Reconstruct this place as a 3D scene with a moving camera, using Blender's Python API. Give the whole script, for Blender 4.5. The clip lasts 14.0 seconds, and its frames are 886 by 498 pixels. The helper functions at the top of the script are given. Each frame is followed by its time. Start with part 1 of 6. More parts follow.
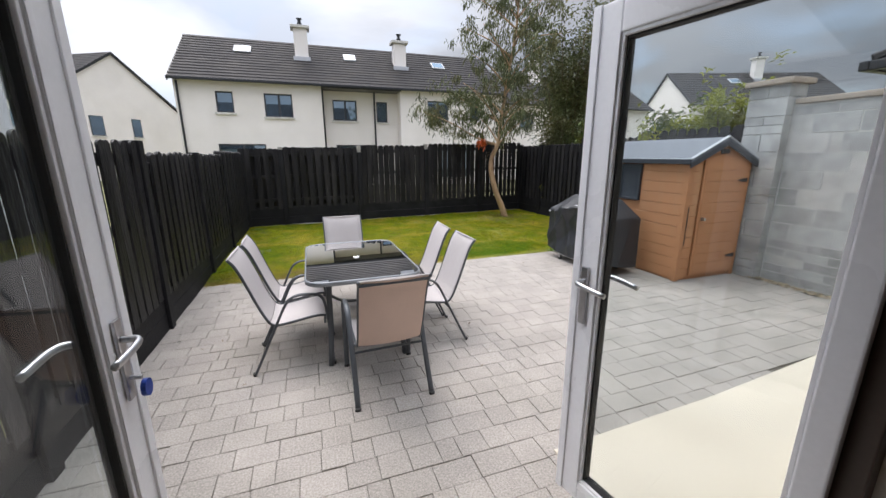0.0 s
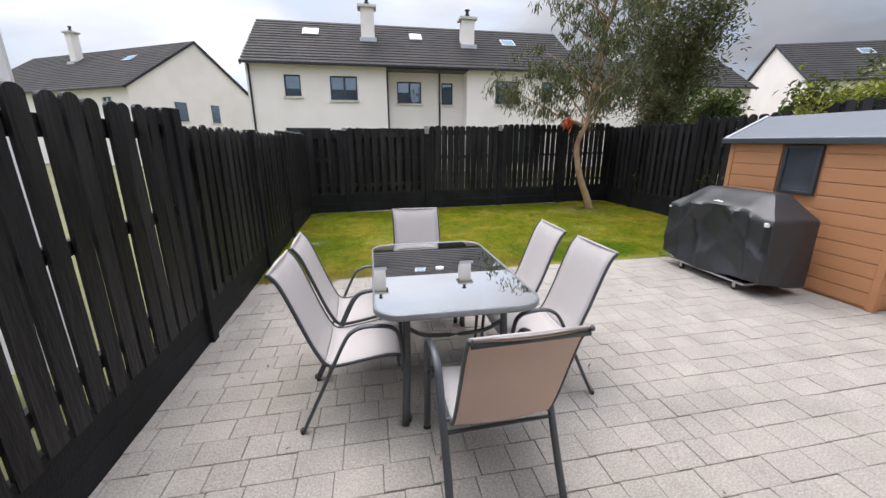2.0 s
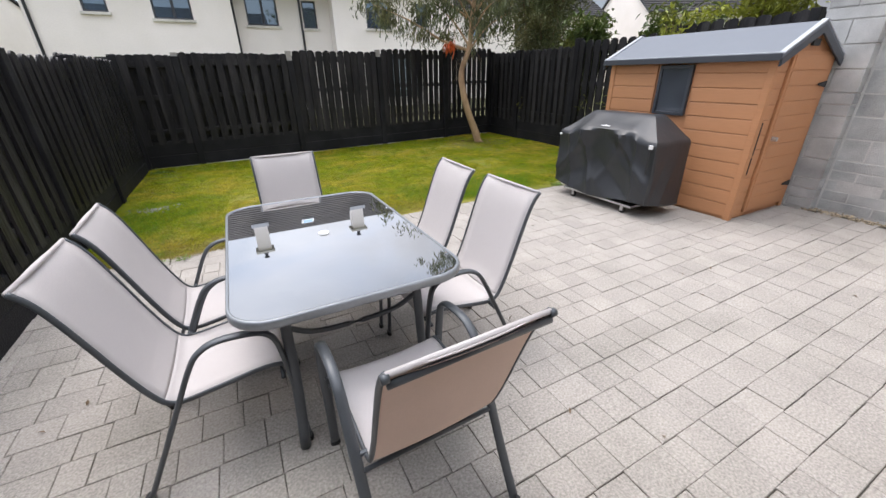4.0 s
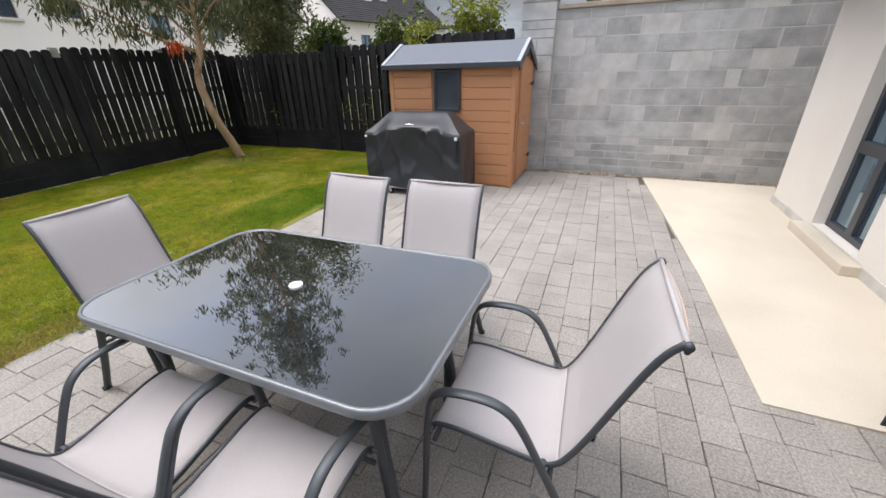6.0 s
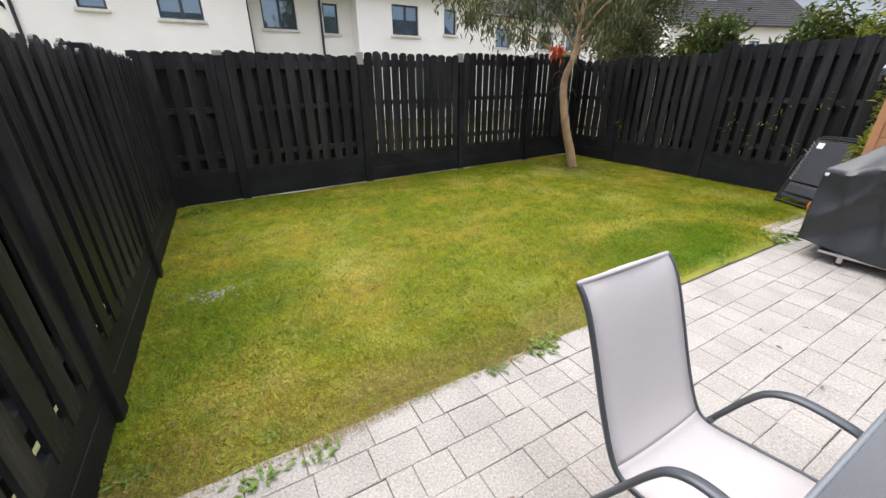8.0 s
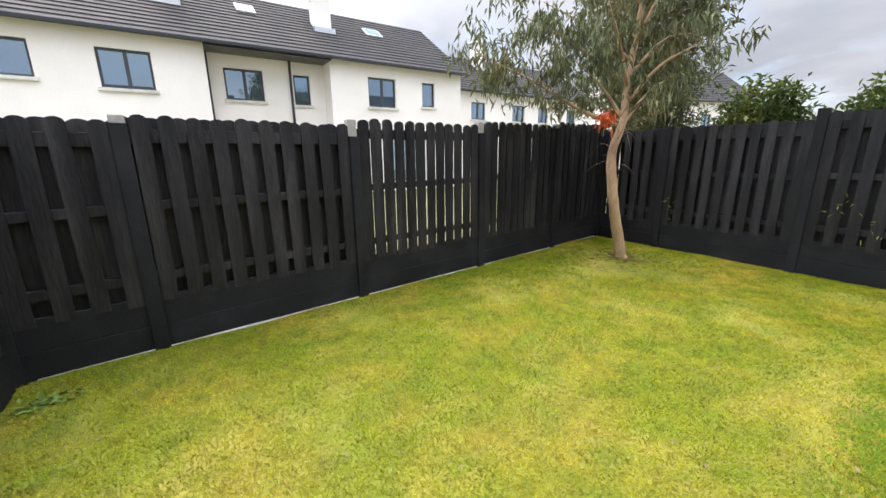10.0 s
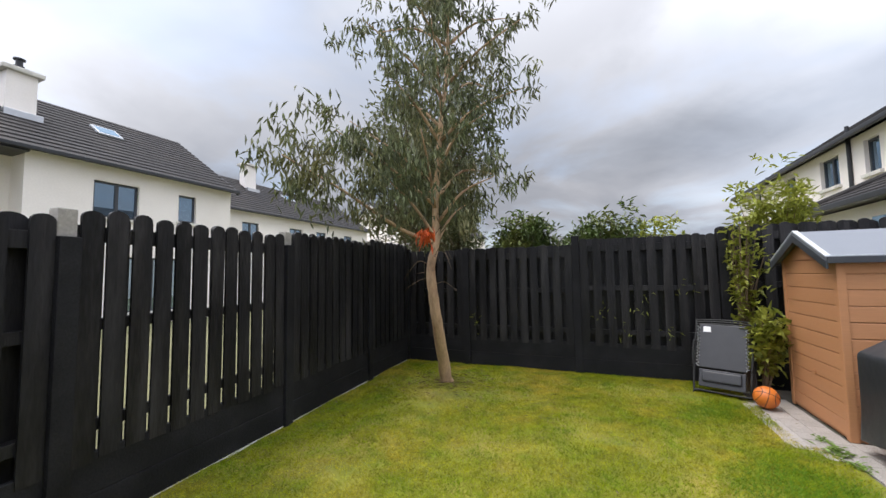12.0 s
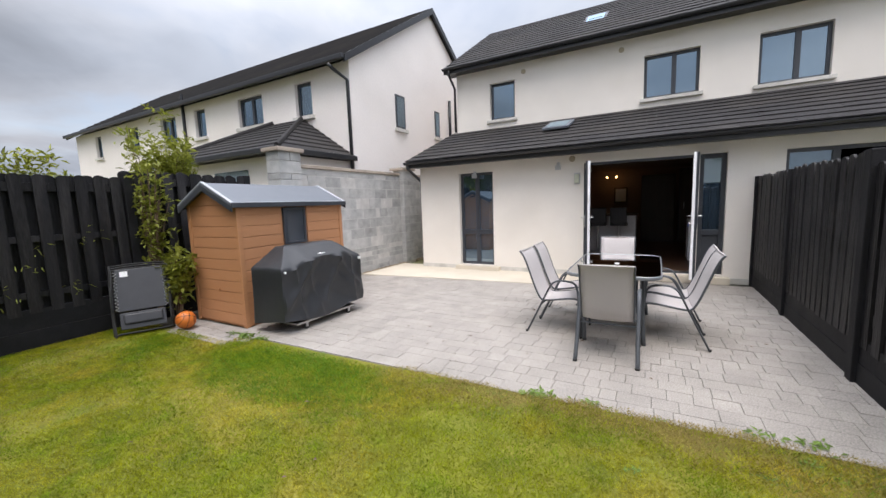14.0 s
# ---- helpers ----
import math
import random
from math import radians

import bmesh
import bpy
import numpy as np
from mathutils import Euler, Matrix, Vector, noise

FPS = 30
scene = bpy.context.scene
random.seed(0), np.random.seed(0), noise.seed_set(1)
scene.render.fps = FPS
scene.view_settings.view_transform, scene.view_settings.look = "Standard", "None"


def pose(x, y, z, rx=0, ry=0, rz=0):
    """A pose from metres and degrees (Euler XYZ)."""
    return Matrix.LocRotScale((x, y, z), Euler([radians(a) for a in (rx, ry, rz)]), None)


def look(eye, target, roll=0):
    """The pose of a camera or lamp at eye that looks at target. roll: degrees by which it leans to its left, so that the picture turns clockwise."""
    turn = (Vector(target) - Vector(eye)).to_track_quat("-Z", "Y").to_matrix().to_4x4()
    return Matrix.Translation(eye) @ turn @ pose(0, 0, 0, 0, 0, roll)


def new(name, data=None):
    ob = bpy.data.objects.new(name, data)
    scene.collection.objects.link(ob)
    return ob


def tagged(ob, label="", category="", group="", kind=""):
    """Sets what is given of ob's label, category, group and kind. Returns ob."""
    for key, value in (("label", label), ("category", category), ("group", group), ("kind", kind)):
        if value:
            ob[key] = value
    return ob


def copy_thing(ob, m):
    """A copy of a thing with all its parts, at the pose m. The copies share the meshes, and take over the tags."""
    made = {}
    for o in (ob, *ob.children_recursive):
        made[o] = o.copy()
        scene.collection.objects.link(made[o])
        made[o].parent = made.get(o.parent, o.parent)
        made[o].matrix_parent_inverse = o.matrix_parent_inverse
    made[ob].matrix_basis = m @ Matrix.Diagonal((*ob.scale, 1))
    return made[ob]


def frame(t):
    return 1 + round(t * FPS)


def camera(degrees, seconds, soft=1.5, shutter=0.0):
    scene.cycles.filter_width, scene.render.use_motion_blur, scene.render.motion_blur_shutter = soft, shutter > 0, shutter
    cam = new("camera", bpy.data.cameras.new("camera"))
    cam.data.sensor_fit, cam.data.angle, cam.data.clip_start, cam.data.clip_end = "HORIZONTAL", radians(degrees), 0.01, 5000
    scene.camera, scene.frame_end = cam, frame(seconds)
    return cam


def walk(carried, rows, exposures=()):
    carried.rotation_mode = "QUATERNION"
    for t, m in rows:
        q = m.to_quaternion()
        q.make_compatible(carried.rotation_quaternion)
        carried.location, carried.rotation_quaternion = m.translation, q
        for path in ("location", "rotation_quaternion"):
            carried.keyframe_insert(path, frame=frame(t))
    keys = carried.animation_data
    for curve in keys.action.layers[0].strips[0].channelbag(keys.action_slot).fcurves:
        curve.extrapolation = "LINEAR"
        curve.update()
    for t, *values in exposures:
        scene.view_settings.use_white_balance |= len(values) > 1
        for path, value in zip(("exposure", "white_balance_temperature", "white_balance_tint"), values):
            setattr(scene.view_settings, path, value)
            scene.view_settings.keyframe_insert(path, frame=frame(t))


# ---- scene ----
cam = camera(98.8, 14.0)

PATH = [
    (0, (0.395, 0.134, 1.688), (1.029, 1.97, 1.21), -0.2),
    (0.5, (0.402, 0.539, 1.658), (0.923, 2.412, 1.188), 0.2),
    (1, (0.375, 0.923, 1.651), (0.743, 2.832, 1.184), 0.1),
    (1.5, (0.33, 1.165, 1.641), (0.684, 3.077, 1.174), 0.1),
    (2, (0.318, 1.234, 1.596), (0.671, 3.127, 1.053), -0.1),
    (2.5, (0.327, 1.236, 1.529), (0.675, 3.071, 0.813), -0.1),
    (3, (0.356, 1.31, 1.511), (0.717, 3.095, 0.683), -0.3),
    (3.5, (0.454, 1.545, 1.504), (0.98, 3.28, 0.66), -0.4),
    (4, (0.456, 1.771, 1.504), (1.292, 3.384, 0.666), -0.9),
    (4.2, (0.412, 1.817, 1.508), (1.515, 3.258, 0.667), -1.2),
    (6.3, (-0.279, 2.809, 1.538), (1.389, 3.517, 0.691), -1.4),
    (6.5, (-0.269, 2.957, 1.533), (1.296, 3.869, 0.686), -1.2),
    (7, (-0.267, 3.36, 1.543), (1.012, 4.65, 0.707), -0.6),
    (7.5, (-0.331, 3.832, 1.537), (0.751, 5.301, 0.718), -0.3),
    (8, (-0.344, 4.341, 1.5), (0.549, 5.945, 0.706), -0.1),
    (8.2, (-0.336, 4.547, 1.517), (0.456, 6.221, 0.763), -0.0),
    (10.3, (0.189, 6.754, 1.599), (1.432, 8.279, 1.237), -0.8),
    (10.5, (0.24, 6.872, 1.605), (1.587, 8.33, 1.362), -0.7),
    (11, (0.405, 7.105, 1.639), (1.834, 8.503, 1.665), -0.6),
    (11.5, (0.36, 7.373, 1.638), (1.967, 8.556, 1.767), -0.6),
    (12, (0.46, 7.562, 1.519), (2.299, 8.334, 1.656), -0.9),
    (12.5, (0.45, 7.864, 1.464), (2.446, 7.858, 1.592), -1.8),
    (13, (0.43, 8.004, 1.565), (2.203, 7.079, 1.524), -2.9),
    (13.5, (0.404, 8.273, 1.545), (1.736, 6.789, 1.396), -2.3),
    (14, (0.375, 8.559, 1.529), (1.346, 6.827, 1.293), -2.0),
]
EXPOSURES = [(0.0, 0.92), (1.0, 0.84), (2.0, 0.92), (3.0, 1.08), (4.2, 0.99), (6.5, 0.76), (7.5, 1.05), (8.0, 1.22), (10.5, 1.74), (11.0, 1.56), (11.5, 1.24), (12.0, 1.06), (12.5, 0.98), (13.0, 0.84), (14.0, 0.86)]
walk(cam, [(t, look(eye, target, roll)) for t, eye, target, roll in PATH], EXPOSURES)

# ---- world, sun, exposure ----
SUN_EL, SUN_AZ = 66.0, 340.0
world = bpy.data.worlds.new("sky")
scene.world = world
world.use_nodes = True
wn, wl = world.node_tree.nodes, world.node_tree.links
wn.clear()


sky = wn.new("ShaderNodeTexSky")
sky.sky_type, sky.sun_disc = "NISHITA", False
sky.sun_elevation, sky.sun_rotation = radians(SUN_EL), radians(SUN_AZ)
sky.air_density, sky.dust_density = 1.0, 0.5
wtc = wn.new("ShaderNodeTexCoord")
wsep = wn.new("ShaderNodeSeparateXYZ")
wl.new(wtc.outputs["Generated"], wsep.inputs[0])
wz = wn.new("ShaderNodeMath"); wz.operation = "ADD"; wz.inputs[1].default_value = 0.22
wl.new(wsep.outputs["Z"], wz.inputs[0])
wmax = wn.new("ShaderNodeMath"); wmax.operation = "MAXIMUM"; wmax.inputs[1].default_value = 0.12
wl.new(wz.outputs[0], wmax.inputs[0])
wdx = wn.new("ShaderNodeMath"); wdx.operation = "DIVIDE"
wdy = wn.new("ShaderNodeMath"); wdy.operation = "DIVIDE"
wl.new(wsep.outputs["X"], wdx.inputs[0]); wl.new(wmax.outputs[0], wdx.inputs[1])
wl.new(wsep.outputs["Y"], wdy.inputs[0]); wl.new(wmax.outputs[0], wdy.inputs[1])
wcomb = wn.new("ShaderNodeCombineXYZ")
wl.new(wdx.outputs[0], wcomb.inputs[0]); wl.new(wdy.outputs[0], wcomb.inputs[1])
cl1 = wn.new("ShaderNodeTexNoise")
cl1.inputs["Scale"].default_value, cl1.inputs["Detail"].default_value, cl1.inputs["Roughness"].default_value = 1.5, 9.0, 0.52
cl1.inputs["Distortion"].default_value = 0.35
wl.new(wcomb.outputs[0], cl1.inputs["Vector"])
cl2 = wn.new("ShaderNodeTexNoise")
cl2.inputs["Scale"].default_value, cl2.inputs["Detail"].default_value = 0.95, 5.5
cl2.inputs["Distortion"].default_value = 0.3
wmap = wn.new("ShaderNodeMapping"); wmap.inputs["Location"].default_value = (3.7, 1.2, 5.0)
wl.new(wcomb.outputs[0], wmap.inputs[0]); wl.new(wmap.outputs[0], cl2.inputs["Vector"])
ramp_c = wn.new("ShaderNodeValToRGB")
ramp_c.color_ramp.elements[0].position, ramp_c.color_ramp.elements[0].color = 0.36, (4.25, 4.6, 5.4, 1)
ramp_c.color_ramp.elements[1].position, ramp_c.color_ramp.elements[1].color = 0.62, (6.45, 6.6, 7.25, 1)
wl.new(cl2.outputs["Fac"], ramp_c.inputs[0])
ramp_a = wn.new("ShaderNodeValToRGB")
ramp_a.color_ramp.elements[0].position, ramp_a.color_ramp.elements[0].color = 0.26, (0.55, 0.55, 0.55, 1)
ramp_a.color_ramp.elements[1].position, ramp_a.color_ramp.elements[1].color = 0.52, (1, 1, 1, 1)
wl.new(cl1.outputs["Fac"], ramp_a.inputs[0])
wmix = wn.new("ShaderNodeMix"); wmix.data_type = "RGBA"
wl.new(ramp_a.outputs[0], wmix.inputs["Factor"])
wl.new(sky.outputs[0], wmix.inputs[6]); wl.new(ramp_c.outputs[0], wmix.inputs[7])
zen = wn.new("ShaderNodeMath"); zen.operation = "MULTIPLY_ADD"; zen.inputs[1].default_value = 2.4; zen.inputs[2].default_value = 0.66
zsq = wn.new("ShaderNodeMath"); zsq.operation = "MULTIPLY"
wl.new(wsep.outputs["Z"], zsq.inputs[0]); wl.new(wsep.outputs["Z"], zsq.inputs[1]); wl.new(zsq.outputs[0], zen.inputs[0])
# brighter cloud towards the veiled sun
wdot = wn.new("ShaderNodeVectorMath"); wdot.operation = "DOT_PRODUCT"; wdot.inputs[1].default_value = (math.sin(radians(SUN_AZ)), math.cos(radians(SUN_AZ)), 0)
wl.new(wtc.outputs["Generated"], wdot.inputs[0])
wgl = wn.new("ShaderNodeMath"); wgl.operation = "MULTIPLY_ADD"; wgl.inputs[1].default_value = 0.15; wgl.inputs[2].default_value = 1.0
wl.new(wdot.outputs["Value"], wgl.inputs[0])
wzz = wn.new("ShaderNodeMath"); wzz.operation = "MULTIPLY"
wl.new(zen.outputs[0], wzz.inputs[0]); wl.new(wgl.outputs[0], wzz.inputs[1])
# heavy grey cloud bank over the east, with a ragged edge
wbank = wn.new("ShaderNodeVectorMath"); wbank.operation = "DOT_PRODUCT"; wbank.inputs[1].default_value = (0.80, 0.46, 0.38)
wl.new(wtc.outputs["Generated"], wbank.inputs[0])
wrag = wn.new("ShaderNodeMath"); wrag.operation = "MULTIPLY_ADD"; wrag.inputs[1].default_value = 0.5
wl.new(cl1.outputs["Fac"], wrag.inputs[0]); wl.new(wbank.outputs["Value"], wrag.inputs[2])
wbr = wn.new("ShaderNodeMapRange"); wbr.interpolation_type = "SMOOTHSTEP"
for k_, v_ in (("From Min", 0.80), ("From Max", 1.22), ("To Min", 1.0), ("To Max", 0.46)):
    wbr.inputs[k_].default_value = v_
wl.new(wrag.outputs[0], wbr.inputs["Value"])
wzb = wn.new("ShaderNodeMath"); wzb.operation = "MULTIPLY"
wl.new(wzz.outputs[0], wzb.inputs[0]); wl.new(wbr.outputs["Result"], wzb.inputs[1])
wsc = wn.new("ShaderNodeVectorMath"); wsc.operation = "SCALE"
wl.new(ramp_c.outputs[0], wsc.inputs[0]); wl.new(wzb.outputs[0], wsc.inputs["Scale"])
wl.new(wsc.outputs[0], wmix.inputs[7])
wbg = wn.new("ShaderNodeBackground"); wbg.inputs["Strength"].default_value = 0.10
wout = wn.new("ShaderNodeOutputWorld")
wl.new(wmix.outputs[2], wbg.inputs[0]); wl.new(wbg.outputs[0], wout.inputs[0])

sun = new("sun", bpy.data.lights.new("sun", "SUN"))
sun.data.energy, sun.data.angle, sun.data.color = 1.4, radians(40), (1.0, 0.915, 0.86)
sun.matrix_world = look((0, 0, 30), (-math.sin(radians(SUN_AZ)) * 10, -math.cos(radians(SUN_AZ)) * 10, 30 - 10 * math.tan(radians(SUN_EL))))


# ---- materials ----
def mat(name, base, rough=0.6, metal=0.0, var=0.12, scale=6.0, fine=60.0, fine_amt=0.06, bump=0.0, bump_scale=80.0,
        rnd=0.0, rnd_kind="object", spec=0.5, tint=None, tint_scale=1.5, tint_amt=0.0, tint2=None, tint2_scale=5.0, tint2_amt=0.0, stretch=(1, 1, 1), trans=0.0):
    """A surface: base colour with coarse and fine variation, an optional stain tint, piece-to-piece change and bump."""
    m = bpy.data.materials.new(name)
    m.use_nodes = True
    nt = m.node_tree
    nd, lk = nt.nodes, nt.links
    bs = nd["Principled BSDF"]
    bs.inputs["Roughness"].default_value, bs.inputs["Metallic"].default_value = rough, metal
    bs.inputs["Specular IOR Level"].default_value = spec
    tc = nd.new("ShaderNodeTexCoord")
    geo = nd.new("ShaderNodeNewGeometry")
    mp = nd.new("ShaderNodeMapping")
    mp.inputs["Scale"].default_value = stretch
    lk.new(geo.outputs["Position"], mp.inputs[0])

    def noise_tex(s, d):
        n = nd.new("ShaderNodeTexNoise")
        n.inputs["Scale"].default_value, n.inputs["Detail"].default_value = s, d
        lk.new(mp.outputs[0], n.inputs["Vector"])
        return n

    def math_n(op, a, b):
        n = nd.new("ShaderNodeMath"); n.operation = op
        for i, v in enumerate((a, b)):
            if isinstance(v, (int, float)):
                n.inputs[i].default_value = v
            else:
                lk.new(v, n.inputs[i])
        return n.outputs[0]

    n1, n2 = noise_tex(scale, 4.0), noise_tex(fine, 3.0)
    k = math_n("ADD", math_n("MULTIPLY", math_n("SUBTRACT", n1.outputs["Fac"], 0.5), 2 * var * 2), 1.0)
    k = math_n("ADD", k, math_n("MULTIPLY", math_n("SUBTRACT", n2.outputs["Fac"], 0.5), 2 * fine_amt * 2))
    if rnd:
        if rnd_kind == "object":
            src = nd.new("ShaderNodeObjectInfo").outputs["Random"]
        else:
            src = geo.outputs["Random Per Island"]
        k = math_n("ADD", k, math_n("MULTIPLY", math_n("SUBTRACT", src, 0.5), 2 * rnd))
    col = nd.new("ShaderNodeRGB"); col.outputs[0].default_value = (*base, 1)
    out = col.outputs[0]
    for tcol, tsc, tam in ((tint, tint_scale, tint_amt), (tint2, tint2_scale, tint2_amt)):
        if not tcol:
            continue
        n3 = noise_tex(tsc, 5.0)
        rp = nd.new("ShaderNodeValToRGB")
        rp.color_ramp.elements[0].position, rp.color_ramp.elements[1].position = 0.45, 0.68
        lk.new(n3.outputs["Fac"], rp.inputs[0])
        mx = nd.new("ShaderNodeMix"); mx.data_type = "RGBA"
        lk.new(math_n("MULTIPLY", rp.outputs[0], tam), mx.inputs["Factor"])
        lk.new(out, mx.inputs[6]); mx.inputs[7].default_value = (*tcol, 1)
        out = mx.outputs[2]
    vm = nd.new("ShaderNodeVectorMath"); vm.operation = "SCALE"
    lk.new(out, vm.inputs[0]); lk.new(k, vm.inputs["Scale"])
    lk.new(vm.outputs[0], bs.inputs["Base Color"])
    rr = math_n("ADD", math_n("MULTIPLY", math_n("SUBTRACT", n1.outputs["Fac"], 0.5), 0.25 * min(1, rough * 2)), rough)
    lk.new(rr, bs.inputs["Roughness"])
    if bump:
        n4 = noise_tex(bump_scale, 4.0)
        b = nd.new("ShaderNodeBump"); b.inputs["Strength"].default_value = bump; b.inputs["Distance"].default_value = 0.01
        lk.new(n4.outputs["Fac"], b.inputs["Height"]); lk.new(b.outputs[0], bs.inputs["Normal"])
    if trans:
        tr = nd.new("ShaderNodeBsdfTranslucent")
        lk.new(vm.outputs[0], tr.inputs[0])
        ms = nd.new("ShaderNodeMixShader"); ms.inputs[0].default_value = trans
        lk.new(bs.outputs[0], ms.inputs[1]); lk.new(tr.outputs[0], ms.inputs[2])
        lk.new(ms.outputs[0], nd["Material Output"].inputs[0])
    return m


def glass_mat(name, tint=(0.9, 0.93, 0.93), gloss=0.12, rough=0.01):
    """Clear window glass: see-through with a Fresnel-driven mirror on top."""
    m = bpy.data.materials.new(name)
    m.use_nodes = True
    nd, lk = m.node_tree.nodes, m.node_tree.links
    nd.remove(nd["Principled BSDF"])
    tr = nd.new("ShaderNodeBsdfTransparent"); tr.inputs[0].default_value = (*tint, 1)
    gl = nd.new("ShaderNodeBsdfGlossy"); gl.inputs["Roughness"].default_value = rough
    lw = nd.new("ShaderNodeLayerWeight"); lw.inputs[0].default_value = 0.5
    fr = nd.new("ShaderNodeMath"); fr.operation = "POWER"; fr.inputs[1].default_value = 4.0
    lk.new(lw.outputs["Facing"], fr.inputs[0])
    ad = nd.new("ShaderNodeMath"); ad.operation = "ADD"; ad.inputs[1].default_value = gloss; ad.use_clamp = True
    ms = nd.new("ShaderNodeMixShader")
    lk.new(fr.outputs[0], ad.inputs[0]); lk.new(ad.outputs[0], ms.inputs[0])
    lk.new(tr.outputs[0], ms.inputs[1]); lk.new(gl.outputs[0], ms.inputs[2])
    lk.new(ms.outputs[0], nd["Material Output"].inputs[0])
    return m


def window_glass(name, dark, gloss, power=4.0, gain=1.0, sky_tint=(1.0, 1.0, 1.0)):
    """A dark pane, standing in for a dim room behind windows, under a mirror that grows towards grazing."""
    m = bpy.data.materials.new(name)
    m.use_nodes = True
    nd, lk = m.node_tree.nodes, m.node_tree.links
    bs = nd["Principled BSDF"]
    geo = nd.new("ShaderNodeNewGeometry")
    # body colour, unevenly dark: the unlit room is painted into the pane
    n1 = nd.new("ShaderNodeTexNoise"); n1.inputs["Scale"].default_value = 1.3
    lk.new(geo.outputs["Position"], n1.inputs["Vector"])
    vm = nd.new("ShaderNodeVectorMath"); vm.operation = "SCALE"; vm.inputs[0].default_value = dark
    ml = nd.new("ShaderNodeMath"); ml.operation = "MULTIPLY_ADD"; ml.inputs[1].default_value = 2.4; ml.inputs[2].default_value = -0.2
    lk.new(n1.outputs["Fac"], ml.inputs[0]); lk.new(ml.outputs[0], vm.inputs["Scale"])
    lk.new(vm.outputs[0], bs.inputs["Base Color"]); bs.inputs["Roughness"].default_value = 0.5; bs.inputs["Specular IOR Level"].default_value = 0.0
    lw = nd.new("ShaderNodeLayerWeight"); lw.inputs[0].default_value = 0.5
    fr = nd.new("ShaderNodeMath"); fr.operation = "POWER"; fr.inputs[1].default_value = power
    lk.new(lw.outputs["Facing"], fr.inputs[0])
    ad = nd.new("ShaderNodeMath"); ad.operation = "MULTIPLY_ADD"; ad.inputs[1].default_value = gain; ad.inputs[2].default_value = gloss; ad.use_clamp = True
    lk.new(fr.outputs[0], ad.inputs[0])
    gl = nd.new("ShaderNodeBsdfGlossy"); gl.inputs["Roughness"].default_value = 0.012; gl.inputs["Color"].default_value = (*sky_tint, 1)
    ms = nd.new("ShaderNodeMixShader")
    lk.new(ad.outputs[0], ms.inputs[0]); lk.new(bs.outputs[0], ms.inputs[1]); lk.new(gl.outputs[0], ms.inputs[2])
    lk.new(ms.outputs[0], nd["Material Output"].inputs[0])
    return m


def glow_mat(name, colour, strength):
    m = bpy.data.materials.new(name)
    m.use_nodes = True
    nd, lk = m.node_tree.nodes, m.node_tree.links
    nd.remove(nd["Principled BSDF"])
    e = nd.new("ShaderNodeEmission"); e.inputs[0].default_value = (*colour, 1); e.inputs[1].default_value = strength
    lk.new(e.outputs[0], nd["Material Output"].inputs[0])
    return m


M = {}
M["render"] = mat("cream_render", (0.81, 0.765, 0.705), 0.85, var=0.05, scale=0.9, fine=120, fine_amt=0.04, bump=0.25, bump_scale=150, tint=(0.6, 0.55, 0.47), tint_scale=0.8, tint_amt=0.2)
M["render_far"] = mat("far_render", (0.86, 0.81, 0.775), 0.85, var=0.05, scale=0.5, fine=20, fine_amt=0.03, tint=(0.63, 0.58, 0.5), tint_scale=0.4, tint_amt=0.2)
M["roof"] = mat("roof_tile", (0.027, 0.0255, 0.0265), 0.75, spec=0.3, var=0.12, scale=2.0, fine=50, fine_amt=0.1, bump=0.3, bump_scale=60, rnd=0.12, rnd_kind="island", tint=(0.045, 0.04, 0.036), tint_scale=0.9, tint_amt=0.6)
M["fascia"] = mat("black_fascia", (0.02, 0.021, 0.024), 0.35, var=0.1, scale=3, fine_amt=0.04)
M["anthracite"] = mat("anthracite_upvc", (0.045, 0.05, 0.06), 0.38, var=0.06, scale=4, fine_amt=0.03)
M["upvc"] = mat("white_upvc", (0.91, 0.91, 0.93), 0.28, var=0.03, scale=3, fine_amt=0.02)
M["sill"] = mat("concrete_sill", (0.62, 0.6, 0.56), 0.8, var=0.12, scale=5, fine_amt=0.06, bump=0.2, tint=(0.35, 0.34, 0.3), tint_scale=3, tint_amt=0.5)
M["glass"] = glass_mat("clear_glass", gloss=0.04)
# the bluish mirror colour paints reflected blue sky into the panes
M["win_dark"] = window_glass("dim_room_pane", (0.03, 0.048, 0.072), 0.29, sky_tint=(0.66, 0.85, 1.0))
M["shed_pane"] = window_glass("dull_shed_pane", (0.075, 0.085, 0.10), 0.09)
M["paver"] = mat("concrete_paver", (0.333, 0.306, 0.277), 0.85, var=0.12, scale=3.0, fine=95, fine_amt=0.34, bump=0.5, bump_scale=160, rnd=0.06, tint=(0.275, 0.255, 0.225), tint_scale=1.9, tint_amt=0.6)
M["paver_far"] = mat("concrete_paver_far", (0.333, 0.306, 0.277), 0.85, var=0.12, scale=3.0, fine=95, fine_amt=0.34, bump=0.5, bump_scale=160, rnd=0.06, rnd_kind="island", tint=(0.275, 0.255, 0.225), tint_scale=1.9, tint_amt=0.6)
M["joint"] = mat("joint_sand", (0.105, 0.096, 0.08), 0.95, var=0.3, scale=8, fine=150, fine_amt=0.3, bump=0.4, tint=(0.06, 0.075, 0.03), tint_scale=3, tint_amt=0.4)
M["slab"] = mat("poured_concrete", (0.62, 0.56, 0.46), 0.8, var=0.06, scale=1.5, fine=140, fine_amt=0.05, bump=0.15, tint=(0.5, 0.44, 0.35), tint_scale=0.9, tint_amt=0.45)
